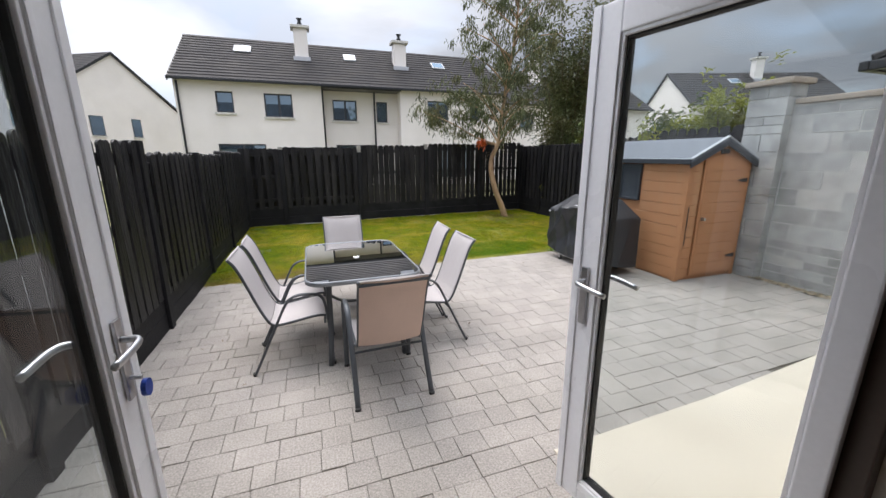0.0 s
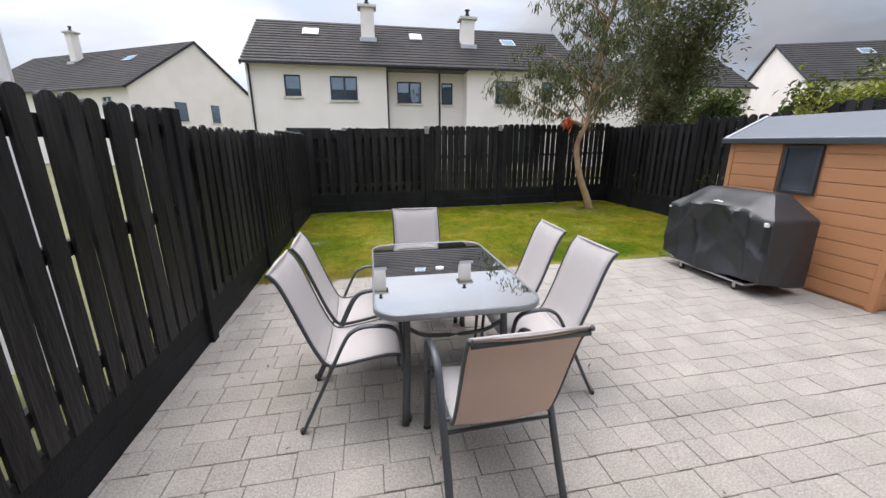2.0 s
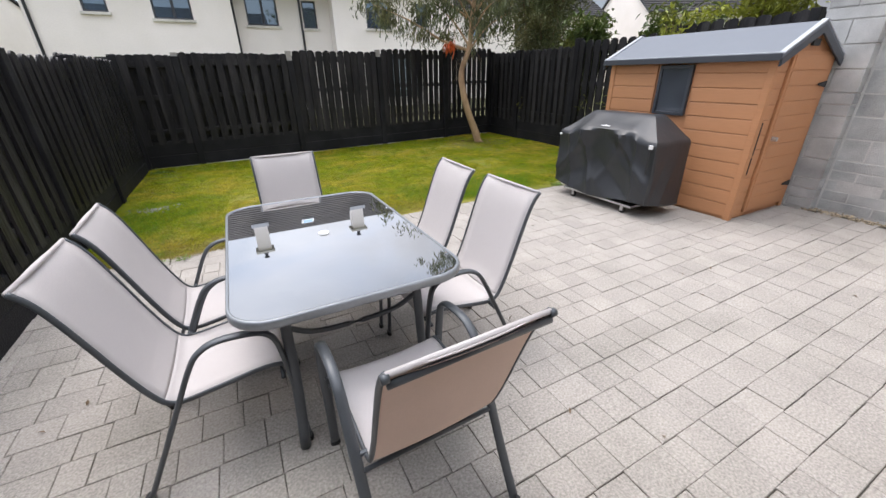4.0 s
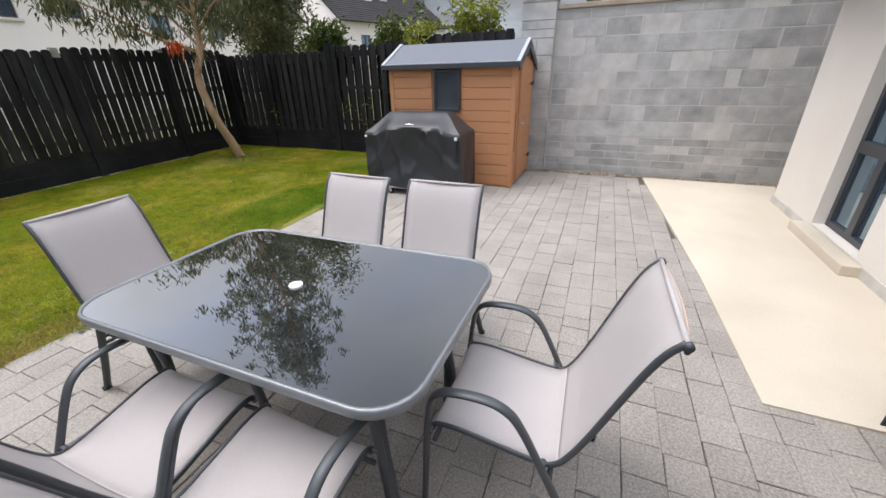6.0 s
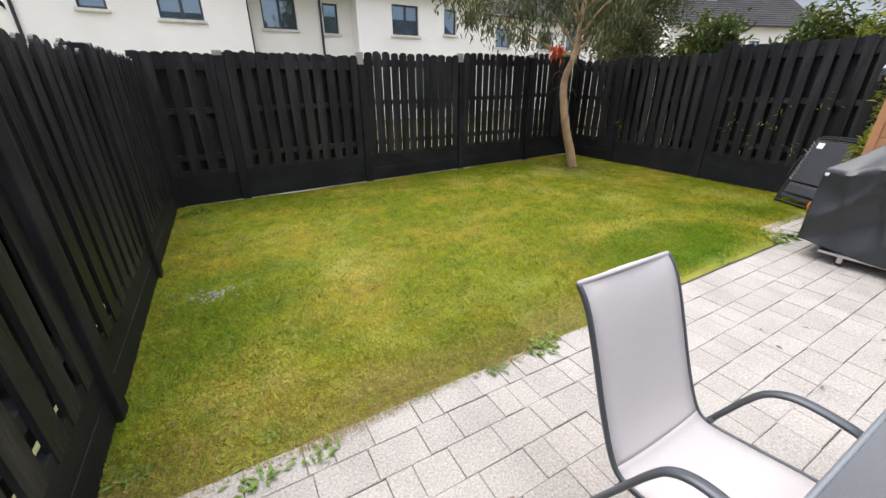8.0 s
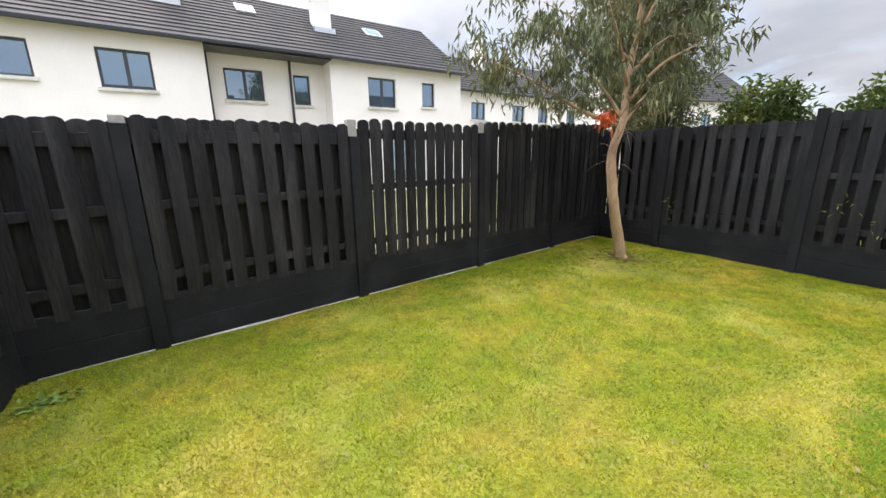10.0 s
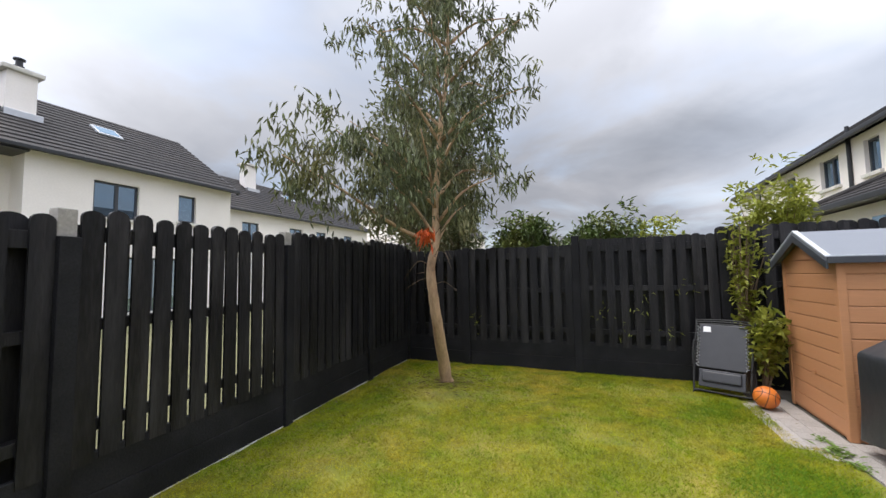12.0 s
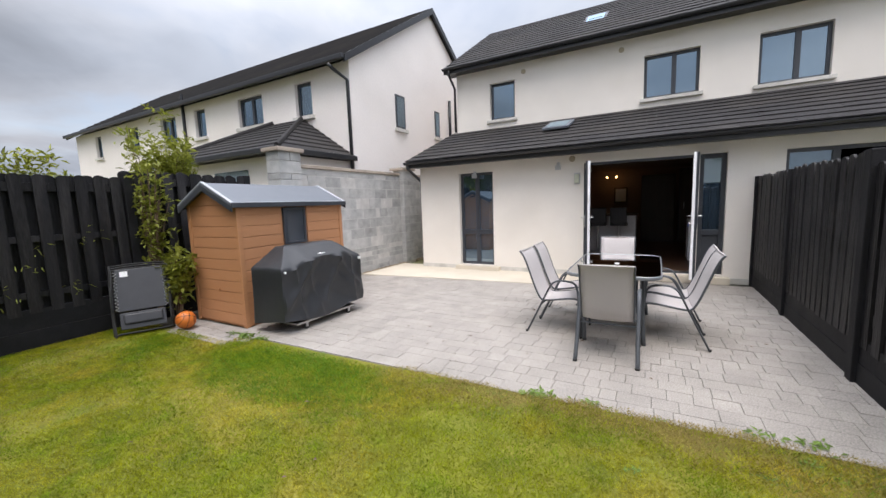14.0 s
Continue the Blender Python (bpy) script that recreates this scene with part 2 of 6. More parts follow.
M["turf"] = mat("turf", (0.155, 0.165, 0.012), 0.95, var=0.22, scale=2.5, fine=45, fine_amt=0.22, bump=0.3, bump_scale=70, tint=(0.26, 0.205, 0.04), tint_scale=1.1, tint_amt=0.9, tint2=(0.08, 0.115, 0.008), tint2_scale=4.5, tint2_amt=0.5)
M["blade"] = mat("grass_blade", (0.25, 0.28, 0.008), 0.75, var=0.34, scale=9.0, fine=26, fine_amt=0.22, rnd=0.42, rnd_kind="island", tint=(0.47, 0.365, 0.045), tint_scale=1.15, tint_amt=0.95, tint2=(0.12, 0.225, 0.006), tint2_scale=3.2, tint2_amt=0.7, trans=0.5, spec=0.2)
M["blade_green"] = mat("lush_blade", (0.115, 0.225, 0.010), 0.7, var=0.15, scale=2, fine=8, fine_amt=0.06, rnd=0.3, rnd_kind="island", trans=0.35, spec=0.25)
M["thatch"] = mat("dry_thatch", (0.285, 0.225, 0.075), 0.85, var=0.2, scale=4, fine=9, fine_amt=0.1, rnd=0.3, rnd_kind="island", trans=0.2, spec=0.2)
M["gravel_grey"] = mat("grey_stones", (0.24, 0.24, 0.21), 0.9, var=0.2, scale=9, fine_amt=0.1, rnd=0.3, rnd_kind="island")
M["canvas"] = mat("white_canvas", (0.78, 0.78, 0.82), 0.85, var=0.03, scale=2, fine=200, fine_amt=0.03, trans=0.25)
M["weed"] = mat("weed_leaf", (0.17, 0.26, 0.05), 0.6, var=0.2, scale=9, fine=40, fine_amt=0.1, rnd=0.25, rnd_kind="island", trans=0.3)
M["fence"] = mat("black_fence_paint", (0.0135, 0.0131, 0.0146), 0.5, spec=0.25, var=0.35, scale=7, fine=70, fine_amt=0.35, bump=0.8, bump_scale=45, rnd=0.32, stretch=(1, 1, 0.15), tint=(0.045, 0.042, 0.042), tint_scale=6, tint_amt=0.6)
M["board"] = mat("black_painted_concrete", (0.0105, 0.0104, 0.012), 0.65, spec=0.22, var=0.3, scale=4, fine=80, fine_amt=0.25, bump=0.4, bump_scale=70, tint=(0.025, 0.025, 0.027), tint_scale=2.5, tint_amt=0.55)
M["bare_post"] = mat("bare_concrete_post", (0.33, 0.31, 0.28), 0.9, var=0.2, scale=8, fine_amt=0.15, bump=0.4)
M["block"] = mat("concrete_block", (0.43, 0.43, 0.42), 0.92, var=0.22, scale=5, fine=130, fine_amt=0.16, bump=0.6, bump_scale=120, rnd=0.13, tint=(0.30, 0.305, 0.30), tint_scale=2.2, tint_amt=0.6)
M["mortar"] = mat("mortar", (0.52, 0.51, 0.49), 0.95, var=0.15, scale=6, fine=120, fine_amt=0.15, bump=0.5)
M["cap"] = mat("concrete_cap", (0.42, 0.36, 0.30), 0.9, var=0.2, scale=3, fine_amt=0.12, bump=0.4, tint=(0.25, 0.2, 0.15), tint_scale=2, tint_amt=0.6)
M["gravel"] = mat("pea_gravel", (0.33, 0.27, 0.19), 0.9, var=0.2, scale=9, fine_amt=0.1, rnd=0.5, rnd_kind="island")
M["shed"] = mat("tan_resin_board", (0.475, 0.225, 0.105), 0.62, var=0.06, scale=3, fine=25, fine_amt=0.06, bump=0.12, bump_scale=30, stretch=(1, 0.3, 5), tint=(0.41, 0.185, 0.082), tint_scale=1.5, tint_amt=0.4)
M["shed_roof"] = mat("grey_resin_roof", (0.135, 0.15, 0.175), 0.5, var=0.05, scale=3, fine_amt=0.03, bump=0.08)
M["shed_trim"] = mat("pale_grey_roof_trim", (0.42, 0.44, 0.47), 0.5, var=0.06, scale=4, fine_amt=0.03)
M["cover"] = mat("black_vinyl_cover", (0.026, 0.028, 0.032), 0.4, var=0.15, scale=4, fine=120, fine_amt=0.1, bump=0.3, bump_scale=14, spec=0.5, tint=(0.04, 0.042, 0.046), tint_scale=3, tint_amt=0.4)
M["steel"] = mat("brushed_steel", (0.55, 0.55, 0.56), 0.32, metal=1.0, var=0.06, scale=6, fine_amt=0.05)
M["rubber"] = mat("black_rubber", (0.02, 0.02, 0.02), 0.7, var=0.1)
M["whitebit"] = mat("white_plastic", (0.78, 0.78, 0.78), 0.45, var=0.04)
M["frame"] = mat("graphite_powder_coat", (0.07, 0.077, 0.085), 0.42, metal=0.2, var=0.06, scale=8, fine=150, fine_amt=0.06)
M["sling"] = mat("taupe_textilene", (0.555, 0.52, 0.51), 0.75, var=0.03, scale=4, fine=420, fine_amt=0.10, bump=0.25, bump_scale=600, trans=0.18)
M["table_glass"] = window_glass("black_tempered_glass", (0.016, 0.018, 0.021), 0.05, 2.2, 1.75)
M["tan_mesh"] = mat("tan_mesh_back", (0.66, 0.50, 0.42), 0.8, var=0.04, scale=5, fine=420, fine_amt=0.10, bump=0.25, bump_scale=600)
M["table_rim"] = mat("silver_grey_rim", (0.24, 0.255, 0.27), 0.35, metal=0.4, var=0.05)
M["bark"] = mat("peeling_bark", (0.47, 0.32, 0.19), 0.9, var=0.3, scale=7, fine=60, fine_amt=0.2, bump=1.0, bump_scale=40, stretch=(1, 1, 0.25), tint=(0.20, 0.11, 0.06), tint_scale=5, tint_amt=0.7)
M["euca"] = mat("eucalyptus_leaf", (0.115, 0.135, 0.058), 0.5, var=0.2, scale=2, fine_amt=0.05, rnd=0.5, rnd_kind="island", trans=0.2, tint=(0.20, 0.16, 0.065), tint_scale=1.6, tint_amt=0.55)
M["laurel"] = mat("laurel_leaf", (0.10, 0.145, 0.04), 0.42, var=0.25, scale=2, fine_amt=0.05, rnd=0.5, rnd_kind="island", trans=0.2, tint=(0.20, 0.19, 0.05), tint_scale=2.5, tint_amt=0.6)
M["yellow_leaf"] = mat("yellow_green_leaf", (0.28, 0.30, 0.045), 0.5, var=0.2, scale=3, fine_amt=0.05, rnd=0.45, rnd_kind="island", trans=0.35, tint=(0.18, 0.22, 0.04), tint_scale=3, tint_amt=0.5)
M["twig"] = mat("twig", (0.16, 0.11, 0.07), 0.85, var=0.2, fine_amt=0.1)
M["dry_leaf"] = mat("orange_dry_leaf", (0.55, 0.10, 0.02), 0.6, var=0.2, rnd=0.3, rnd_kind="island", trans=0.3)
M["pumpkin"] = mat("orange_ball", (0.62, 0.17, 0.025), 0.45, var=0.08, scale=9, fine_amt=0.05)
M["black_cloth"] = mat("black_lounger_cloth", (0.034, 0.035, 0.04), 0.45, var=0.15, scale=9, fine=200, fine_amt=0.1)
M["cord"] = mat("grey_elastic_cord", (0.35, 0.36, 0.37), 0.6, var=0.1)
M["wood_floor"] = mat("dark_wood_floor", (0.13, 0.07, 0.04), 0.35, var=0.25, scale=3, fine=40, fine_amt=0.15, stretch=(0.2, 2, 1))
# ceiling and inner walls: the room's dimness is put into this dark brown
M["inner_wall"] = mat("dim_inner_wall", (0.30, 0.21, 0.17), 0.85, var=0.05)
M["kitchen"] = mat("brown_kitchen_front", (0.055, 0.035, 0.026), 0.4, var=0.15, scale=4)
M["blue_fob"] = mat("blue_key_fob", (0.01, 0.05, 0.35), 0.4, var=0.05)
M["brass"] = mat("vent_beige", (0.45, 0.38, 0.27), 0.7, var=0.1)
M["lamp_glass"] = mat("frosted_lamp", (0.55, 0.57, 0.45), 0.4, var=0.06)
M["bulb"] = glow_mat("warm_bulb", (1.0, 0.55, 0.2), 6.0)
M["rope"] = mat("rope", (0.33, 0.2, 0.09), 0.9, var=0.2, fine_amt=0.2)
M["ground"] = mat("far_ground", (0.135, 0.135, 0.06), 0.95, var=0.3, scale=0.3, fine=3, fine_amt=0.2, tint=(0.17, 0.16, 0.10), tint_scale=0.06, tint_amt=0.5)


# ---- mesh helpers ----
def obj(name, bm, m, smooth=False):
    me = bpy.data.meshes.new(name)
    bm.to_mesh(me)
    bm.free()
    for mm in (m if isinstance(m, (list, tuple)) else [m]):
        me.materials.append(mm)
    if smooth:
        me.polygons.foreach_set("use_smooth", [True] * len(me.polygons))
    return new(name, me)


def part(name, bm, m, parent, label="", smooth=False):
    ob = obj(name, bm, m, smooth)
    ob.parent = parent
    return tagged(ob, label=label)


def share(name, mesh, parent, m=None):
    ob = new(name, mesh)
    ob.parent = parent
    if m is not None:
        ob.matrix_basis = m
    return ob


def base(name, m, label, category, group="", kind=""):
    e = new(name)
    e.empty_display_size = 0.1
    e.matrix_basis = m
    return tagged(e, label, category, group, kind)


def cuboid(bm, x0, x1, y0, y1, z0, z1, bev=0.0, mi=0):
    vs = [bm.verts.new((x, y, z)) for x in (x0, x1) for y in (y0, y1) for z in (z0, z1)]
    fs = []
    for idx in ((0, 1, 3, 2), (4, 6, 7, 5), (0, 4, 5, 1), (2, 3, 7, 6), (0, 2, 6, 4), (1, 5, 7, 3)):
        f = bm.faces.new([vs[i] for i in idx])
        f.material_index = mi
        fs.append(f)
    if bev:
        es = list({e for f in fs for e in f.edges})
        bmesh.ops.bevel(bm, geom=es, offset=bev, segments=2, affect="EDGES", profile=0.6)
    return bm


def box(x0, x1, y0, y1, z0, z1, bev=0.0):
    return cuboid(bmesh.new(), x0, x1, y0, y1, z0, z1, bev)


def prism(bm, pts, axis, a, b, mi=0):
    """A closed outline of 2D points pushed along an axis from a to b."""
    def at(p, v):
        return {"x": (v, p[0], p[1]), "y": (p[0], v, p[1]), "z": (p[0], p[1], v)}[axis]
    lo = [bm.verts.new(at(p, a)) for p in pts]
    hi = [bm.verts.new(at(p, b)) for p in pts]
    n = len(pts)
    for f in [bm.faces.new(lo), bm.faces.new(hi[::-1])] + [bm.faces.new((lo[i], hi[i], hi[(i + 1) % n], lo[(i + 1) % n])) for i in range(n)]:
        f.material_index = mi
    bmesh.ops.recalc_face_normals(bm, faces=bm.faces[:])
    return bm


def tube(bm, pts, ra, rb=None, side=(1, 0, 0), n=8, caps=True, taper=None):
    """A tube of elliptic section along a line of points: ra across (along side), rb the other way."""
    rb = ra if rb is None else rb
    pts = [Vector(p) for p in pts]
    rings = []
    for i, p in enumerate(pts):
        d = (pts[min(i + 1, len(pts) - 1)] - pts[max(i - 1, 0)]).normalized()
        s = Vector(side)
        s = (s - d * s.dot(d))
        s = s.normalized() if s.length > 1e-4 else d.orthogonal().normalized()
        u = d.cross(s)
        k = taper[i] if taper else 1.0
        rings.append([bm.verts.new(p + (s * math.cos(a) * ra + u * math.sin(a) * rb) * k) for a in [2 * math.pi * j / n for j in range(n)]])
    for r0, r1 in zip(rings, rings[1:]):
        for j in range(n):
            bm.faces.new((r0[j], r0[(j + 1) % n], r1[(j + 1) % n], r1[j]))
    if caps:
        bm.faces.new(rings[0][::-1])
        bm.faces.new(rings[-1])
    return bm


def smooth_path(pts, n=6):
    """A Catmull-Rom line through the points."""
    p = [Vector(q) for q in pts]
    p = [2 * p[0] - p[1]] + p + [2 * p[-1] - p[-2]]
    out = []
    for i in range(1, len(p) - 2):
        for k in range(n):
            t = k / n
            out.append(0.5 * (2 * p[i] + (p[i + 1] - p[i - 1]) * t + (2 * p[i - 1] - 5 * p[i] + 4 * p[i + 1] - p[i + 2]) * t * t
                              + (3 * p[i] - p[i - 1] - 3 * p[i + 1] + p[i + 2]) * t ** 3))
    return out + [p[-2]]


def quads(name, verts, faces, m, parent=None, label=""):
    me = bpy.data.meshes.new(name)
    me.from_pydata(verts, [], faces)
    me.materials.append(m)
    ob = new(name, me)
    ob.parent = parent
    return tagged(ob, label=label)


def wall_with_holes(bm, u0, u1, z0, z1, holes, d0, d1, along="x"):
    """A wall slab from u0 to u1 and z0 to z1, thick from d0 to d1, with rectangular holes (ua, ub, za, zb)."""
    us = sorted({u0, u1, *[h[0] for h in holes], *[h[1] for h in holes]})
    zs = sorted({z0, z1, *[h[2] for h in holes], *[h[3] for h in holes]})
    us, zs = [u for u in us if u0 <= u <= u1], [z for z in zs if z0 <= z <= z1]
    for ua, ub in zip(us, us[1:]):
        run = None
        for za, zb in list(zip(zs, zs[1:])) + [(None, None)]:
            solid = za is not None and not any(h[0] <= ua and ub <= h[1] and h[2] <= za and zb <= h[3] for h in holes)
            if solid:
                run = (run[0], zb) if run else (za, zb)
            elif run:
                if along == "x":
                    cuboid(bm, ua, ub, d0, d1, *run)
                else:
                    cuboid(bm, d0, d1, ua, ub, *run)
                run = None
    bmesh.ops.remove_doubles(bm, verts=bm.verts[:], dist=1e-4)
    return bm


# ---- setting: ground, patio, lawn ----
LF_X = -1.07                      # inner face of the boundary fence beside the table
RF_X = 6.70                       # inner face of the fence behind the shed


def bf_y(x):
    """The back fence runs slightly askew."""
    return 10.25 + 0.083 * (x + 1.07)


def edge_y(x):
    """Where paving ends and lawn begins."""
    return 5.72 + 0.028 * x + 0.025 * noise.noise((x * 2.1, 0.3, 0))


bm = bmesh.new()
R = 900.0
for xa, xb, ya, yb in ((-R, LF_X - 0.05, -R, R), (RF_X + 0.05, R, -R, R), (LF_X - 0.05, RF_X + 0.05, 10.2, R), (LF_X - 0.05, RF_X + 0.05, -R, 0.4)):
    bm.faces.new([bm.verts.new(p) for p in ((xa, ya, -0.04), (xb, ya, -0.04), (xb, yb, -0.04), (xa, yb, -0.04))])
ground = tagged(obj("ground", bm, M["ground"]), "rough open ground of gardens around the plot", "ground", kind="structure")

bm = box(LF_X - 0.05, RF_X + 0.05, 0.4, 6.3, -0.12, -0.014)
patio = tagged(obj("pavement", bm, M["joint"]), "grey concrete block paving with dark sand joints", "paving", kind="structure")

nx, ny = 78, 56
verts, faces = [], []
for j in range(ny + 1):
    for i in range(nx + 1):
        x = LF_X - 0.05 + (RF_X - LF_X + 0.1) * i / nx
        y0, y1 = edge_y(x) - 0.02, bf_y(x) + 0.1
        if x > 4.75:
            y0 = max(y0, 6.02 + 0.02 * noise.noise((x * 3, 1, 0)))
        y = y0 + (y1 - y0) * j / ny
        lip = min(1.0, 8 * j / ny)
        verts.append((x, y, -0.004 + 0.012 * lip + 0.022 * lip * noise.noise((x * 1.3, y * 1.3, 2.0))))
for j in range(ny):
    for i in range(nx):
        a = j * (nx + 1) + i
        faces.append((a, a + 1, a + nx + 2, a + nx + 1))
lawn = quads("lawn", verts, faces, M["turf"])
tagged(lawn, "patchy yellow-green mown lawn with bare dry spots", "lawn", kind="structure")
me = lawn.data
me.polygons.foreach_set("use_smooth", [True] * len(me.polygons))


def lawn_z(x, y):
    return 0.008 + 0.022 * noise.noise((x * 1.3, y * 1.3, 2.0))


# poured slab beside the house
bm = bmesh.new()
prism(bm, [(1.62, 0.4), (6.14, 0.4), (6.14, 2.02), (4.2, 1.86), (3.0, 1.76), (1.62, 1.70)], "z", -0.1, 0.012)
slab = tagged(obj("slab", bm, M["slab"]), "smooth cream poured concrete slab along the house", "concrete slab", kind="structure")

# ---- the house ----
HY = 0.63                         # outer face of the ground-floor wall
UY = -1.5                         # outer face of the upper wall
HX = 5.38                         # end of the house
DOOR = (-0.255, 1.61, 0.14, 2.22)
SIDE = (-0.66, -0.275, 0.14, 2.22)
WIN = (3.51, 4.34, 0.11, 2.20)
NWIN = (-3.3, -1.40, 0.9, 2.20)
wall = bmesh.new()
wall_with_holes(wall, -9.0, HX, 0.0, 2.50, [DOOR, SIDE, WIN, NWIN], HY - 0.32, HY)
house_wall = tagged(obj("wall_north", wall, M["render"]), "cream rendered garden wall of the house extension", "house wall", kind="structure")
bm = box(HX - 0.32, HX, -9.0, HY - 0.32, 0.0, 2.5)
cuboid(bm, HX - 0.32, HX, -9.0, UY - 0.3, 2.5, 5.2)
tagged(obj("wall_east", bm, M["render"]), "cream rendered end wall of the house", "house wall", kind="structure")
bm = bmesh.new()
UW = [(3.69, 4.39, 3.74, 4.70), (-0.37, 0.68, 3.72, 4.65), (-2.43, -1.35, 3.67, 4.66), (-5.2, -4.2, 3.7, 4.65)]
wall_with_holes(bm, -9.0, HX, 2.6, 5.25, UW, UY - 0.3, UY)
tagged(obj("wall_upper", bm, M["render"]), "cream rendered upper wall of the house", "house wall", kind="structure")
bm = bmesh.new()
prism(bm, [(UY, 5.2), (-4.85, 7.25), (-8.7, 5.2)], "x", HX - 0.3, HX)
tagged(obj("wall_gable", bm, M["render"]), "cream rendered gable of the house", "house wall", kind="structure")
bm = box(-9.0, HX + 0.01, HY + 0.001, HY + 0.018, 0.0, 0.10, 0.004)
tagged(obj("trim_plinth", bm, M["sill"]), "weathered cement plinth strip along the house base", "plinth", kind="structure")


def tile_roof(name, x0, x1, y0, z0, y1, z1, gauge, tile_w, m, label, lap=0.028, thick=0.02, waves=True):
    """One roof slope: courses of tiles, each course lapping the one below; joined."""
    rise = Vector((0, y1 - y0, z1 - z0))
    ln = rise.length
    d = rise / ln
    up = Vector((1, 0, 0)).cross(d)
    if up.z < 0:
        up = -up
    n = max(1, round(ln / gauge))
    vs, fs = [], []
    rng = random.Random(5)
    for r in range(n):
        a, b = ln * r / n, min(ln, ln * (r + 1) / n + 0.05)
        x = x0 + (-(tile_w / 2) if r % 2 else 0.0)
        while x < x1:
            xa, xb = max(x, x0) + 0.002, min(x + tile_w, x1) - 0.002
            if xb - xa > 0.02:
                o = Vector((0, y0, z0))
                hh = lap + rng.uniform(-0.003, 0.003)
                lo = o + d * a + up * hh
                hi = o + d * b + up * 0.006
                k = len(vs)
                for q, xx in ((lo, xa), (lo, xb), (hi, xb), (hi, xa)):
                    vs.append((xx, q.y, q.z))
                q = lo - up * thick
                vs.append((xa, q.y, q.z)); vs.append((xb, q.y, q.z))
                fs += [(k, k + 1, k + 2, k + 3), (k + 4, k + 5, k + 1, k), (k, k + 3, k + 4), (k + 1, k + 5, k + 2)]
            x += tile_w
    ob = quads(name, vs, fs, m)
    return tagged(ob, label, "roof", kind="structure")


def roof_body(bm, x0, x1, y0, z0, y1, z1, t=0.09):
    prism(bm, [(y0, z0), (y1, z1), (y1, z1 - t), (y0, z0 - t)], "x", x0, x1)


EY, EZ, TY, TZ = HY + 0.40, 2.52, UY, 3.52
bm = bmesh.new()
roof_body(bm, -9.0, HX + 0.13, EY, EZ, TY, TZ)
cuboid(bm, -9.0, HX + 0.12, HY - 0.1, EY - 0.01, EZ - 0.12, EZ - 0.095)
tagged(obj("roof_base_low", bm, M["fascia"]), "dark boarded underside of the extension roof", "roof", kind="structure")
tile_roof("roof_low", -9.0, HX + 0.14, EY + 0.03, EZ, TY, TZ, 0.30, 0.33, M["roof"], "dark grey concrete tiles on the low extension roof")
bm = bmesh.new()
roof_body(bm, -9.0, HX + 0.22, UY + 0.35, 5.20, -4.85, 7.45)
roof_body(bm, -9.0, HX + 0.22, -8.9, 5.20, -4.85, 7.45)
cuboid(bm, -9.0, HX + 0.2, UY - 0.1, UY + 0.34, 5.09, 5.11)
tagged(obj("roof_base_main", bm, M["fascia"]), "dark boarded underside of the main roof", "roof", kind="structure")
tile_roof("roof_main", -9.0, HX + 0.24, UY + 0.38, 5.20, -4.85, 7.46, 0.30, 0.33, M["roof"], "dark grey concrete tiles on the main house roof")
tile_roof("roof_main_rear", -9.0, HX + 0.24, -8.95, 5.20, -4.85, 7.46, 0.35, 0.6, M["roof"], "dark grey concrete tiles on the far roof slope")


def gutter(x0, x1, y, z, end_label="black half-round gutter with fascia board"):
    bm = bmesh.new()
    pts = [(y + 0.055 * math.cos(a), z - 0.055 * math.sin(a)) for a in [math.pi * i / 8 for i in range(9)]]
    inner = [(y + 0.047 * math.cos(a), z - 0.047 * math.sin(a)) for a in [math.pi * (8 - i) / 8 for i in range(9)]]
    prism(bm, pts + inner, "x", x0, x1)
    cuboid(bm, x0, x1, y - 0.075, y - 0.057, z - 0.13, z + 0.01)
    return tagged(obj("trim_gutter", bm, M["fascia"], False), end_label, "gutter", kind="structure")


gutter(-9.0, HX + 0.13, EY + 0.07, EZ - 0.02)
gutter(-9.0, HX + 0.22, UY + 0.42, 5.19)


def pipe(name, pts, r=0.034, label="black plastic downpipe", m=None):
    bm = bmesh.new()
    tube(bm, pts, r, n=10)
    ob = obj(name, bm, m or M["fascia"], True)
    return tagged(ob, label, "downpipe", kind="structure")


pipe("trim_downpipe", [(HX + 0.05, EY + 0.07, EZ - 0.06), (HX + 0.05, EY + 0.05, EZ - 0.16), (HX + 0.05, HY - 0.10, EZ - 0.42), (HX + 0.05, HY - 0.12, EZ - 0.5), (HX + 0.05, HY - 0.12, 0.02)])
pipe("trim_downpipe", [(HX + 0.03, UY + 0.42, 5.14), (HX + 0.03, UY + 0.40, 5.0), (HX + 0.06, UY + 0.02, 4.75), (HX + 0.06, UY + 0.02, 3.55)])


